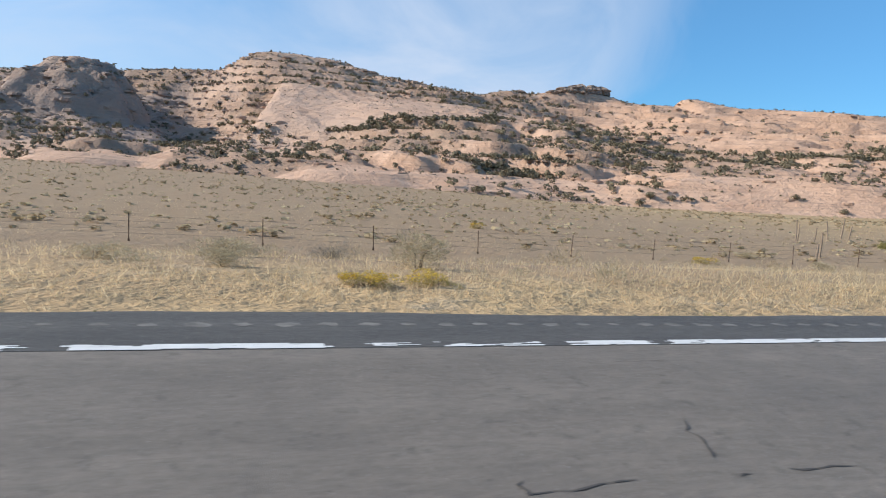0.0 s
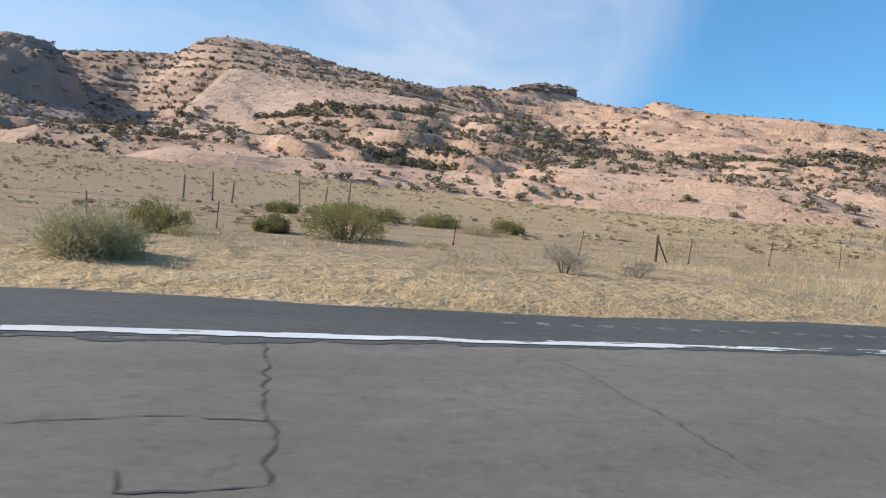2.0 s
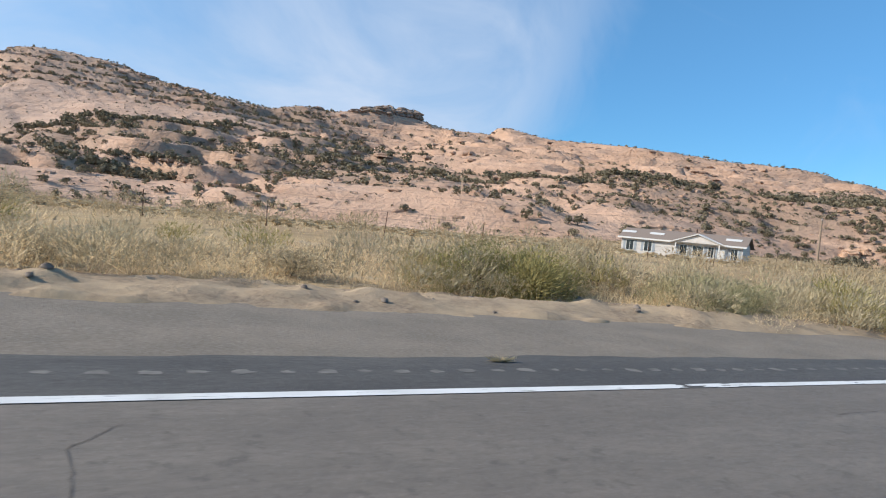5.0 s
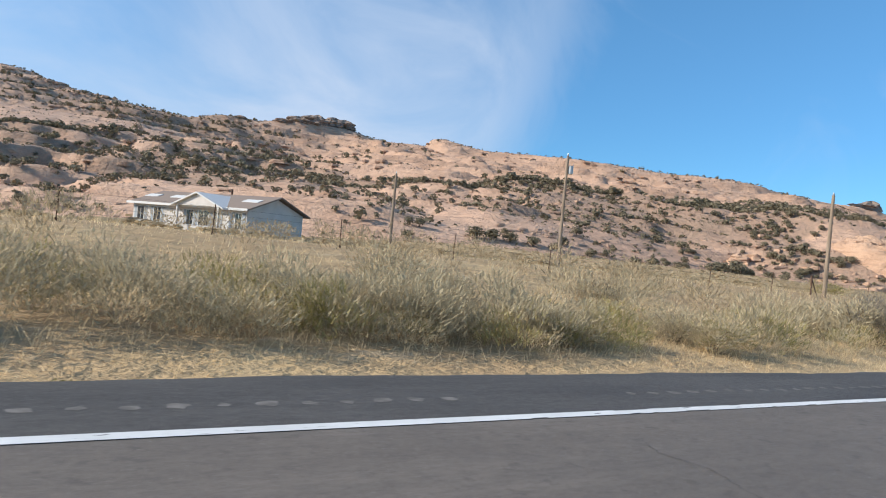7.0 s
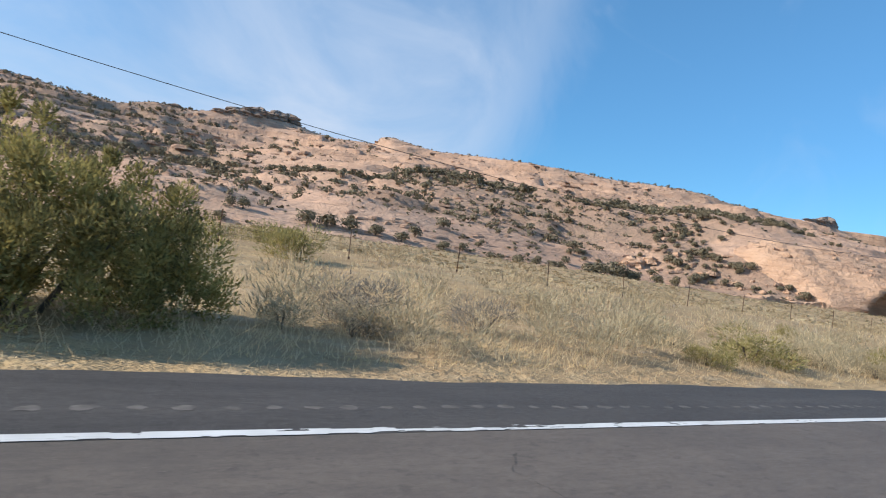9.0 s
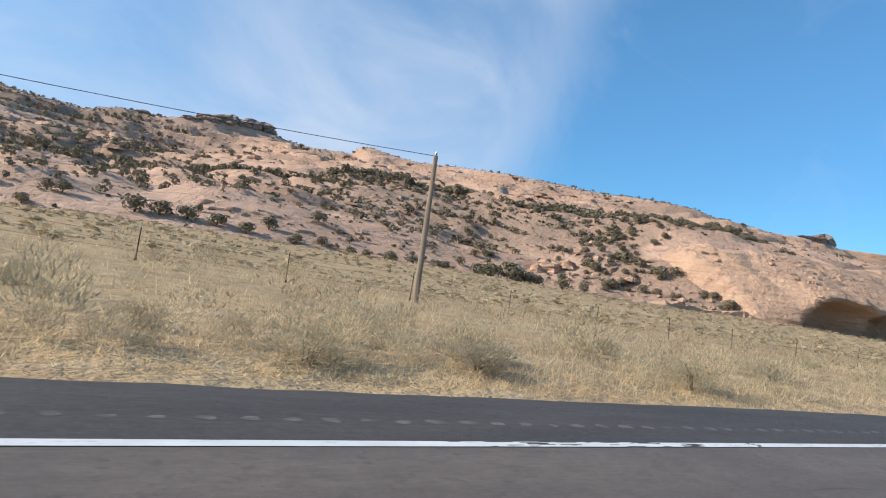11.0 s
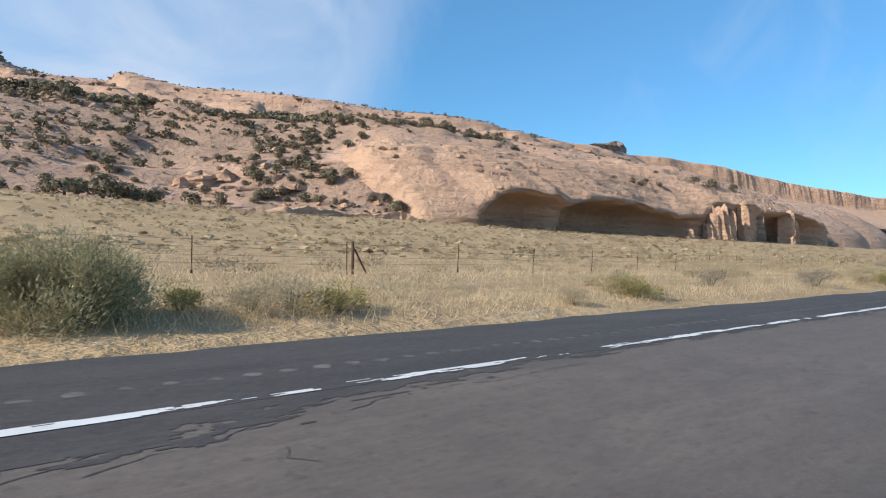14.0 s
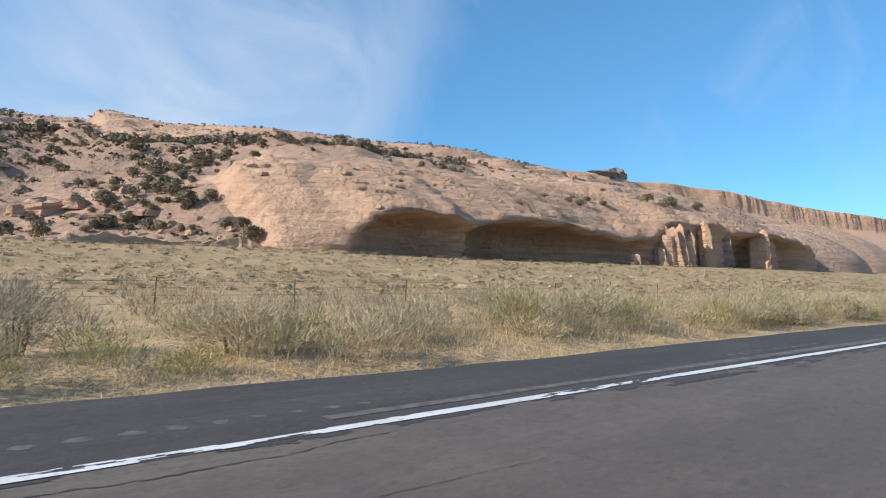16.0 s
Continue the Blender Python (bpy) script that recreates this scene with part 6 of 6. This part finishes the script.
def strewn(n, x0, x1, d0, d1, power, seed):
    rr = np.random.default_rng(seed)
    x = rr.uniform(x0, x1, n)
    d = d0 + (d1 - d0) * rr.uniform(0, 1, n) ** power
    foot = FOOT(x)[0] - road_y(x) + 4
    x, d = x[d < foot], d[d < foot]
    y = d + road_y(x)
    return x, y, plain_z(x, y), d, rr


x, y, z, d, rr = strewn(14000, -120, 640, 36, 330, 1.4, 3)
s = (0.35 + 1.5 * rr.uniform(0, 1, len(x)) ** 2.2) * (0.8 + 0.3 * (d > 90))
keep = fbm(x, y, 32, 3, 81.0) + rr.uniform(-0.35, 0.35, len(x)) > np.where(x < 140, 0.12, 0.0)
scatter("field_sage", [tuft_quads(970 + i, 24, 0.12, 5) for i in range(6)], x[keep], y[keep], z[keep] - 0.03, s[keep], s[keep] * 0.45, FIELD, "low grey-green sage tufts over the dry field", "sage")
x, y, z, d, rr = strewn(2000, 345, 640, 18, 125, 1.1, 13)
s = 0.8 + 1.3 * rr.uniform(0, 1, len(x)) ** 1.6
keep = fbm(x, y, 24, 3, 82.0) + rr.uniform(-0.4, 0.4, len(x)) > -0.05
scatter("flat_sagebrush", [feather(990 + i, 170, 0.02) for i in range(6)], x[keep], y[keep], z[keep] - 0.03, s[keep], s[keep] * 0.5, FLATSAGE, "dull grey-olive sagebrush mounds dotted over the flat below the bluff", "sage", 3)
x, y, z, d, rr = strewn(8000, -100, 560, 40, 200, 1.5, 5)
s = (0.5 + 0.9 * rr.uniform(0, 1, len(x)) ** 2) * np.where(x < 140, 0.75, 1.0)
scatter("bunch_grass", [tuft_quads(990 + i, 6, 0.25, 3) for i in range(5)], x, y, z - 0.05, s, s * 0.42, BUNCH, "low mounds of bleached bunch grass over the field", "grass")


def hedge(name, n, mat, label, seed, d0, spread, low, high, blades_each, wide, x0=-10, x1=490):
    """The belt of low brush behind the verge, thick here and thin there."""
    rr = np.random.default_rng(seed)
    x = rr.uniform(x0, x1, n)
    d = d0 + np.abs(rr.normal(0, spread, n))
    thick = np.interp(x, [-10, 40, 72, 76, 119, 131, 156, 160, 300, 346, 352, 405, 415, 490], [0.15, 0.2, 0.25, 0.6, 0.8, 0.8, 0.9, 1.0, 1.0, 1.0, 0.3, 0.3, 0.85, 1.0])
    keep = (rr.uniform(0, 1, n) < thick * np.clip(0.75 + 0.9 * fbm(x, d, 7, 2, 95.0 + seed), 0.1, 1)) & ~((x > 248) & (x < 256.8) & (d < 12))
    keep &= ~((x > 118.5) & (x < 131) & (d < 40)) & ~((x > 119) & (x < 158) & (d < 11.3))
    x, d = x[keep], d[keep]
    w = rr.uniform(low, high, len(x)) * np.interp(x, [0, 75, 80, 130, 145, 200, 228, 234, 250, 256, 300, 320, 346, 354, 405, 415, 490], [0.6, 0.65, 0.9, 1.0, 1.35, 1.4, 1.4, 1.0, 1.0, 1.25, 1.1, 1.1, 1.1, 0.8, 0.8, 1.1, 1.2]) * (1 + 0.015 * d)
    y = d + road_y(x)
    scatter(name, [feather(seed * 50 + i, blades_each, wide) for i in range(5)], x, y, plain_z(x, y) - 0.03, w, w * rr.uniform(0.5, 0.85, len(x)), mat, label, "brush", 3)


hedge("sage_belt", 1500, SAGE, "continuous belt of pale sage and brush behind the grass verge", 6, 8.7, 2.6, 0.5, 1.25, 520, 0.0068)
hedge("dry_grass_clumps", 1300, STRAW, "clumps of bleached bunch grass among the sage", 11, 8.2, 3.0, 0.4, 0.9, 260, 0.006)
hedge("far_sage", 2000, FIELD, "grey-green sage spread over the flat behind the verge", 7, 12.0, 16.0, 0.5, 1.3, 150, 0.012)


for k, (x0, x1, n, d0, spread) in enumerate(((160, 233, 210, 8.5, 1.5), (333, 352, 70, 8.3, 1.2), (410, 480, 230, 8.1, 1.3), (132, 160, 40, 11.6, 2.5))):
    hedge("roadside_sage", n, SAGE, "dense waist-high sage standing close behind the mown verge", 30 + k, d0, spread, 0.7, 1.2, 620, 0.0062, x0, x1)
    hedge("roadside_greasewood", n // 2, GREASE, "olive greasewood standing among the roadside sage", 40 + k, d0, spread, 0.6, 1.1, 620, 0.0062, x0, x1)


def near_tufts(name, n, seed, mat, label, low, high, each, wide):
    """Small feathery tufts between the verge and the fence."""
    rr = np.random.default_rng(seed)
    x = rr.uniform(-20, 500, n)
    d = 14 + 34 * rr.uniform(0, 1, n) ** 1.2
    keep = (fbm(x, d, 12, 3, 98.0 + seed) + rr.uniform(-0.4, 0.4, n) > 0.02) & ~((x > 118.5) & (x < 131)) & ~((x > 54) & (x < 71) & (d < 24))
    x, d = x[keep], d[keep]
    y, w = d + road_y(x), rr.uniform(low, high, len(x))
    scatter(name, [feather(seed * 50 + i, each, wide) for i in range(5)], x, y, plain_z(x, y) - 0.03, w, w * rr.uniform(0.4, 0.7, len(x)), mat, label, "brush", 3)


near_tufts("sage_tufts", 1500, 17, FIELD, "small grey-brown sage tufts scattered over the dry field", 0.3, 1.0, 90, 0.014)
near_tufts("grass_tufts", 1700, 18, STRAW, "small bleached grass tufts scattered over the dry field", 0.25, 0.7, 70, 0.012)


def verge(name, n, d0, d1, power, low, high, width, seed, mat, label, x0=-12, x1=520, patch=0.0, bare=True):
    rr = np.random.default_rng(seed)
    x = rr.uniform(x0, x1, n)
    widen = asphalt_edge(x) - 5.9
    d = d0 + widen + (d1 - d0) * rr.uniform(0, 1, n) ** power
    keep = fbm(x, d, 2.2, 3, 90.0 + seed) + rr.uniform(-0.45, 0.45, n) > patch
    if bare:
        keep &= ~((x > 97) & (x < 168) & (d < np.interp(x, [97, 103, 116, 121, 128, 150, 156, 163, 168], [5.6, 6.35, 6.8, 11.2, 11.9, 11.6, 10.8, 8.8, 6.4]) + 0.8 * fbm(x, x * 0, 3, 2, 5.0)))
        side = np.interp(d, [10, 11.5, 14, 20, 34, 56], [6.5, 4.2, 3.0, 2.6, 2.2, 1.9])
        keep &= ~((np.abs(x - 125.2) < side) & (d > 6) & (d < 56))
    keep &= ~((x > 54) & (x < 71) & (d > 7.6 + 0.8 * fbm(x, d, 3, 2, 6.0)) & (d < 24) & (rr.uniform(0, 1, n) < 0.88))
    if name == "tall_grass":
        keep &= ~((x > 156) & (rr.uniform(0, 1, n) < np.where(x > 318, 0.65, 0.45)))
    x, d = x[keep], d[keep]
    m = len(x)
    y = d + road_y(x)
    z = plain_z(x, y)
    high_here = (low + (high - low) * rr.uniform(0, 1, m) ** 1.6) * (0.75 + 0.6 * np.clip(fbm(x, d, 4.5, 2, 91.0 + seed) + 0.4, 0, 1))
    high_here = high_here * np.interp(x, [74, 90], [0.55, 1.0])
    high_here = high_here * np.where((x > 156) & (d < 8.1 + 0.5 * fbm(x, x * 0, 4, 2, 97.0)), 0.45, 1.0)
    base = np.stack([x, y, z - 0.02], -1)
    lean = rr.normal(0, 0.45, (m, 2)) * high_here[:, None]
    tip = base + np.concatenate([lean, high_here[:, None]], 1)
    v, f = blades(rr, base, tip, width * rr.uniform(0.6, 1.4, m))
    tagged(new(name, fast_mesh(name, v, f, mat)), label, "grass", kind="stuff")


verge("verge_grass", 220000, 5.95, 9.0, 1.0, 0.06, 0.28, 0.006, 1, STRAW, "short golden dry grass along the asphalt edge", patch=-0.16)
verge("mown_grass", 90000, 5.92, 7.7, 1.0, 0.03, 0.11, 0.009, 8, GOLD, "cropped golden grass strip beside the asphalt", x0=160, x1=318, patch=-0.3)
verge("mown_grass", 60000, 5.92, 6.8, 1.0, 0.03, 0.13, 0.009, 9, GOLD, "cropped golden grass strip beside the asphalt", x0=318, x1=500, patch=-0.2)
verge("tall_grass", 260000, 7.4, 16.0, 1.5, 0.16, 0.52, 0.0045, 2, STRAW, "knee-high bleached grass between the bushes", patch=-0.08)
verge("high_grass", 80000, 7.4, 14.0, 1.3, 0.30, 0.80, 0.005, 10, STRAW, "tall golden grass beside the turnout", x0=96, x1=122, patch=-0.05)
verge("field_grass_blades", 130000, 15.0, 75.0, 1.5, 0.10, 0.36, 0.015, 3, STRAW, "thin dry grass across the field", patch=0.0)
verge("verge_weeds", 22000, 5.8, 6.5, 1.2, 0.03, 0.12, 0.007, 4, FIELD, "low dull-green weeds along the asphalt edge", patch=0.05)
verge("russet_weeds", 14000, 5.9, 6.7, 1.0, 0.05, 0.16, 0.009, 5, RUSSET, "reddish-brown dry weeds at the asphalt edge", x0=-12, x1=74, patch=0.10)

verge("high_grass", 26000, 11.0, 19.0, 1.2, 0.25, 0.62, 0.005, 12, STRAW, "tall golden grass behind the gravel turnout", x0=130, x1=162, patch=-0.05)


def edge_weeds(x0, x1, n, seed):
    """Low dull weeds that lap over the broken rim of the asphalt."""
    rr = np.random.default_rng(seed)
    x = rr.uniform(x0, x1, n)
    x = x[fbm(x, x * 0, 2.5, 3, 99.0) + rr.uniform(-0.35, 0.35, n) > 0.0]
    d = asphalt_edge(x) + rr.uniform(-0.05, 0.28, len(x))
    y, w = d + road_y(x), rr.uniform(0.18, 0.6, len(x))
    scatter("edge_weeds", [feather(1200 + i, 150, 0.022) for i in range(4)], x, y, plain_z(x, y) - 0.01, w, w * rr.uniform(0.25, 0.42, len(x)), GREASE, "low dull-olive weeds lapping over the asphalt rim", "weeds", 3)


edge_weeds(-14, 118, 420, 21)
edge_weeds(160, 470, 260, 22)

# weeds in the joints of the shoulder
def weed(x, d, size):
    y, z = float(road_y(x)) + d, float(road_z(x)) + 0.004
    rr = np.random.default_rng(int(x * 10))
    k = 160
    a = rr.uniform(0, 2 * math.pi, k)
    o = rr.uniform(0.3, 1.0, k) * size
    tip = np.stack([o * np.cos(a) * 1.6, o * np.sin(a) * 0.6, rr.uniform(0.1, 0.5, k) * size], -1)
    base = tip * np.array([0.25, 0.25, 0.0])
    v, f = blades(rr, base, tip, np.full(k, 0.008))
    ob = new("weed", fast_mesh("weed", v, f, STRAW if x < 60 else SAGE))
    ob.matrix_basis = pose(x, y, z)
    tagged(ob, "flat straw-coloured weed growing from the shoulder's crack", "weed", "weeds on the shoulder")


for x, d, s in ((46.4, 5.7, 0.24), (133.3, 5.6, 0.14), (136.8, 5.6, 0.20), (137.9, 5.6, 0.12), (138.8, 5.6, 0.2), (140.6, 5.6, 0.16), (141.7, 5.6, 0.14), (143.4, 5.6, 0.16), (151.0, 5.55, 0.14)):
    weed(x, d, s)

# ---- fence ----
FENCE_D = ([-30, 40, 72, 81, 100, 112, 124, 131, 160, 240, 340, 370, 390, 420, 520], [32, 34, 31, 27, 29, 32, 35, 36, 32, 26, 27.5, 23.5, 21.5, 24, 30])


def fence_at(x):
    y = float(road_y(x)) + float(np.interp(x, *FENCE_D))
    return y, float(plain_z(x, y))


fence = thing("fence", 0, 0, 0, "rusty steel post and wire stock fence along the field", "fence")
post_v, post_f = merged(box(-0.022, 0.022, -0.003, 0.003, -0.3, 1.32), box(-0.003, 0.003, -0.032, 0.0, -0.3, 1.32), box(-0.05, 0.05, -0.006, -0.001, -0.02, 0.12))
post_me = bpy.data.meshes.new("post")
post_me.from_pydata(post_v, [], post_f)
post_me.materials.append(RUST)
posts, x = [], -28.0
rng = random.Random(5)
while x < 520:
    if not 121.5 < x < 130:
        y, z = fence_at(x)
        ob = new("post", post_me)
        ob.parent = fence
        ob.matrix_basis = pose(x, y, z, rng.uniform(-3, 3), rng.uniform(-3, 3), rng.uniform(-20, 20))
        posts.append((x, y, z))
    x += rng.uniform(5.6, 6.1)
for h in (0.38, 0.66, 0.94, 1.2):
    for run in ([p for p in posts if p[0] < 121.5], [p for p in posts if p[0] > 129]):
        part("wire", *tube([(px, py - 0.02, pz + h) for px, py, pz in run], [0.006] * len(run), 4), WIRE, fence)


def brace(x):
    """A corner brace: an upright with a slanted prop."""
    y, z = fence_at(x)
    root = thing("fence_brace", x, y + 0.1, z, "dark braced fence post with one slanted prop", "fence post", "braced fence posts")
    part("upright", *tube([(0, 0, -0.3), (-0.06, 0, 1.35)], (0.065, 0.06), 8), RUST, root)
    part("prop", *tube([(0.75, 0.02, -0.1), (0.03, 0, 1.05)], (0.042, 0.04), 6), RUST, root)


for x in (81.3, 387.5, 245.6):
    brace(x)


def old_post(x, d, h, lean):
    y = float(road_y(x)) + d
    ob = mesh_object("wooden_post", *tube([(0, 0, -0.3), (0.02, 0.01, h * 0.5), (0.0, 0.03, h)], (0.085, 0.08, 0.06), 8), WOOD, label="weathered grey wooden post of an old corral", category="post", group="old wooden posts")
    ob.matrix_basis = pose(x, y, surface(x, y), lean, lean * 0.6, 0)


for x, d, h, lean in ((44.9, 38.7, 2.1, 1), (44.2, 38.4, 1.2, 3), (57.0, 52, 2.0, 2), (59.0, 54, 2.3, -2), (60.5, 53, 1.6, 5), (66.0, 56, 2.2, -6), (68.0, 55, 1.8, 7), (70.5, 58, 2.4, 4), (129.8, 39, 1.7, 0), (130.2, 39.2, 1.6, 3), (124.9, 48, 1.6, 2), (125.1, 52, 1.5, 0), (122.0, 37, 1.7, -2)):
    old_post(x, d, h, lean)

# ---- power poles ----
def power_pole(x, y, top, gear=False):
    z = surface(x, y)
    h = top - z
    root = thing("power_pole", x, y, z, "weathered brown wooden power pole in the dry field", "power pole", "power poles")
    part("pole", *tube([(0, 0, -0.5), (0, 0, h * 0.5), (0, 0, h)], (0.15, 0.125, 0.10), 12), WOOD, root)
    part("insulator", *tube([(0, 0, h - 0.02), (0, 0, h + 0.07), (0, 0, h + 0.12), (0, 0, h + 0.2)], (0.03, 0.07, 0.05, 0.03), 8), METAL, root, "small pin insulator on the pole top")
    if gear:
        part("transformer", *tube([(0.32, -0.1, h - 1.5), (0.32, -0.1, h - 1.46), (0.32, -0.1, h - 0.85), (0.32, -0.1, h - 0.8)], (0.16, 0.2, 0.2, 0.15), 12), METAL, root, "grey can transformer")
        part("bracket", *box(0.05, 0.32, -0.13, -0.07, h - 1.2, h - 1.1), METAL, root)
        part("fuse", *tube([(0.5, -0.1, h - 1.0), (0.52, -0.1, h - 0.6)], (0.03, 0.02), 6), METAL, root)
    return Vector((x, y, top))


tops = [power_pole(223.4, 52.0, 5.9), power_pole(234.9, 43.8, 8.5, True), power_pole(244.9, 27.9, 6.0), power_pole(316.0, 29.5, 4.4)]


def wire(a, b, sag):
    pts = []
    for i in range(25):
        t = i / 24
        p = a.lerp(b, t)
        pts.append((p.x, p.y, p.z - sag * 4 * t * (1 - t)))
    mesh_object("power_line", *tube(pts, [0.014] * 25, 5), WIRE, label="single dark power line sagging between the poles", category="power line", group="power lines")


wire(tops[2] + Vector((0, 0, -0.55)), tops[3], 1.5)
# ---- house ----
def house(x, y, turn):
    z = surface(x, y) - 0.45
    root = thing("house", x, y, z, "single-storey pale manufactured house with grey shingle roof", "house", turn=turn)
    L, W, E, P = 14.4, 6.2, 2.55, 3.65     # length, depth, eaves, ridge above the ground
    v, f = box(-L / 2, L / 2, 0, W, 0.0, E)
    n = len(v)
    v = v + [(-L / 2, W / 2, P), (L / 2, W / 2, P)]
    f = f + [(4, n, 7), (5, 6, n + 1)]
    part("wall", v, f, SIDING, root, "pale lap siding")
    for k in range(11):
        part("siding_board", *box(-L / 2 - 0.012, L / 2 + 0.012, -0.03, -0.002, 0.25 + 0.22 * k, 0.25 + 0.22 * k + 0.205, 0.006), SIDING, root)
    o = 0.45
    for side in (-1, 1):
        y0 = W / 2 + side * (W / 2 + o)
        z0 = E - 0.12
        v = [(-L / 2 - o, y0, z0), (L / 2 + o, y0, z0), (L / 2 + o, W / 2, P + 0.12), (-L / 2 - o, W / 2, P + 0.12)]
        v += [(a, b, c + 0.12) for a, b, c in v]
        part("roof", v, [(0, 1, 2, 3), (7, 6, 5, 4), (0, 4, 5, 1), (1, 5, 6, 2), (2, 6, 7, 3), (3, 7, 4, 0)], SHINGLES, root, "grey-brown shingle roof")
    part("fascia", *box(-L / 2 - o, L / 2 + o, -o - 0.03, -o, E - 0.14, E + 0.06), TRIM, root, "white eaves board")
    # the front gable over the porch
    g0, g1, gz = -0.6, 5.0, 0.95
    gm = (g0 + g1) / 2
    part("gable", [(g0, -0.75, E), (g1, -0.75, E), (gm, -0.75, E + gz), (g0, 0.6, E), (g1, 0.6, E), (gm, 2.4, E + gz)], [(0, 1, 2), (0, 3, 4, 1), (1, 4, 5, 2), (0, 2, 5, 3)], SIDING, root, "pale front gable")
    for a, b in ((g0 - 0.5, gm), (g1 + 0.5, gm)):
        v = []
        for yy in (-1.0, 2.6):
            v += [(a, yy, E - 0.18), (b, yy, E + gz + 0.06), (b, yy, E + gz + 0.18), (a, yy, E - 0.06)]
        part("gable_roof", v, [(0, 1, 2, 3), (7, 6, 5, 4), (0, 4, 5, 1), (1, 5, 6, 2), (2, 6, 7, 3), (3, 7, 4, 0)], TRIM, root, "white gable trim")
    for px in (-0.3, 4.7):
        part("porch_post", *box(px - 0.08, px + 0.08, -0.78, -0.62, 0, E), TRIM, root)
    for wx, ww in ((-6.1, 0.9), (-3.8, 0.9), (0.5, 0.8), (2.2, 1.2), (3.7, 0.6), (6.3, 0.7)):
        win = part("window", *merged(box(wx - ww / 2 - 0.08, wx + ww / 2 + 0.08, -0.07, -0.03, 2.2, 2.28), box(wx - ww / 2 - 0.08, wx + ww / 2 + 0.08, -0.07, -0.03, 0.92, 1.0),
                                    box(wx - ww / 2 - 0.08, wx - ww / 2, -0.07, -0.03, 1.0, 2.2), box(wx + ww / 2, wx + ww / 2 + 0.08, -0.07, -0.03, 1.0, 2.2), box(wx - 0.02, wx + 0.02, -0.065, -0.03, 1.0, 2.2)), TRIM, root, "white window frame")
        part("pane", *box(wx - ww / 2, wx + ww / 2, -0.045, -0.031, 1.0, 2.2), GLASS, win, "dark glass")
        for s in (-1, 1):
            part("shutter", *box(wx + s * (ww / 2 + 0.26) - 0.15, wx + s * (ww / 2 + 0.26) + 0.15, -0.06, -0.03, 0.95, 2.25, 0.008), SHUTTER, root, "grey louvred shutter")
    part("door", *box(4.9, 5.75, -0.06, -0.03, 0.1, 2.15), TRIM, root, "white front door")
    for sx in (-6.8, -3.2, 5.9):
        a, b = sx - 0.9, sx + 0.9
        slope = (P - E + 0.24) / (W / 2 + o)
        q = [(a, 1.3), (b, 1.3), (b, 1.9), (a, 1.9)]
        v = [(px, py, E - 0.12 + 0.12 + (py + o) * slope + 0.005) for px, py in q] + [(px, py, E + (py + o) * slope + 0.06) for px, py in q]
        part("skylight", v, [(3, 2, 1, 0), (4, 5, 6, 7), (0, 1, 5, 4), (1, 2, 6, 5), (2, 3, 7, 6), (3, 0, 4, 7)], TRIM, root, "pale roof panel")
    part("flue", *tube([(1.2, W / 2 + 0.4, P - 0.2), (1.2, W / 2 + 0.4, P + 0.75)], (0.1, 0.1), 8), RUST, root, "dark stove pipe")


house(208.0, 59.5, math.degrees(math.atan2(-13, 8)))

# the patterns from which the plants were copied are no longer needed
for k in [*JUNIPERS, *[b for some in KINDS.values() for b in some]]:
    for o in [*k.children_recursive, k]:
        bpy.data.objects.remove(o)
# stone on the turnout, fallen bits on the apron
rng = random.Random(12)
stone_v, stone_f = lump(rng, 0.12, 0.08, 0.09, 10, 5, 0.3)
for x, d, s in [(124.9, 8.9, 1.0)] + [(rng.uniform(138, 168), rng.uniform(9.2, 11.4), rng.uniform(0.3, 0.8)) for i in range(40)] + [(rng.uniform(104, 150), rng.uniform(7.0, 10.4), rng.uniform(0.15, 0.4)) for i in range(26)]:
    ob = mesh_object("stone", stone_v, stone_f, STONE, flat=False, label="small dark stone lying on gravel", category="stone", group="loose stones")
    y = float(road_y(x)) + d
    ob.matrix_basis = pose(x, y, float(plain_z(x, y)) + 0.02 + max(0.0, float(berm(x, d))), 0, 0, rng.uniform(0, 360)) @ Matrix.Diagonal((s, s, s, 1))
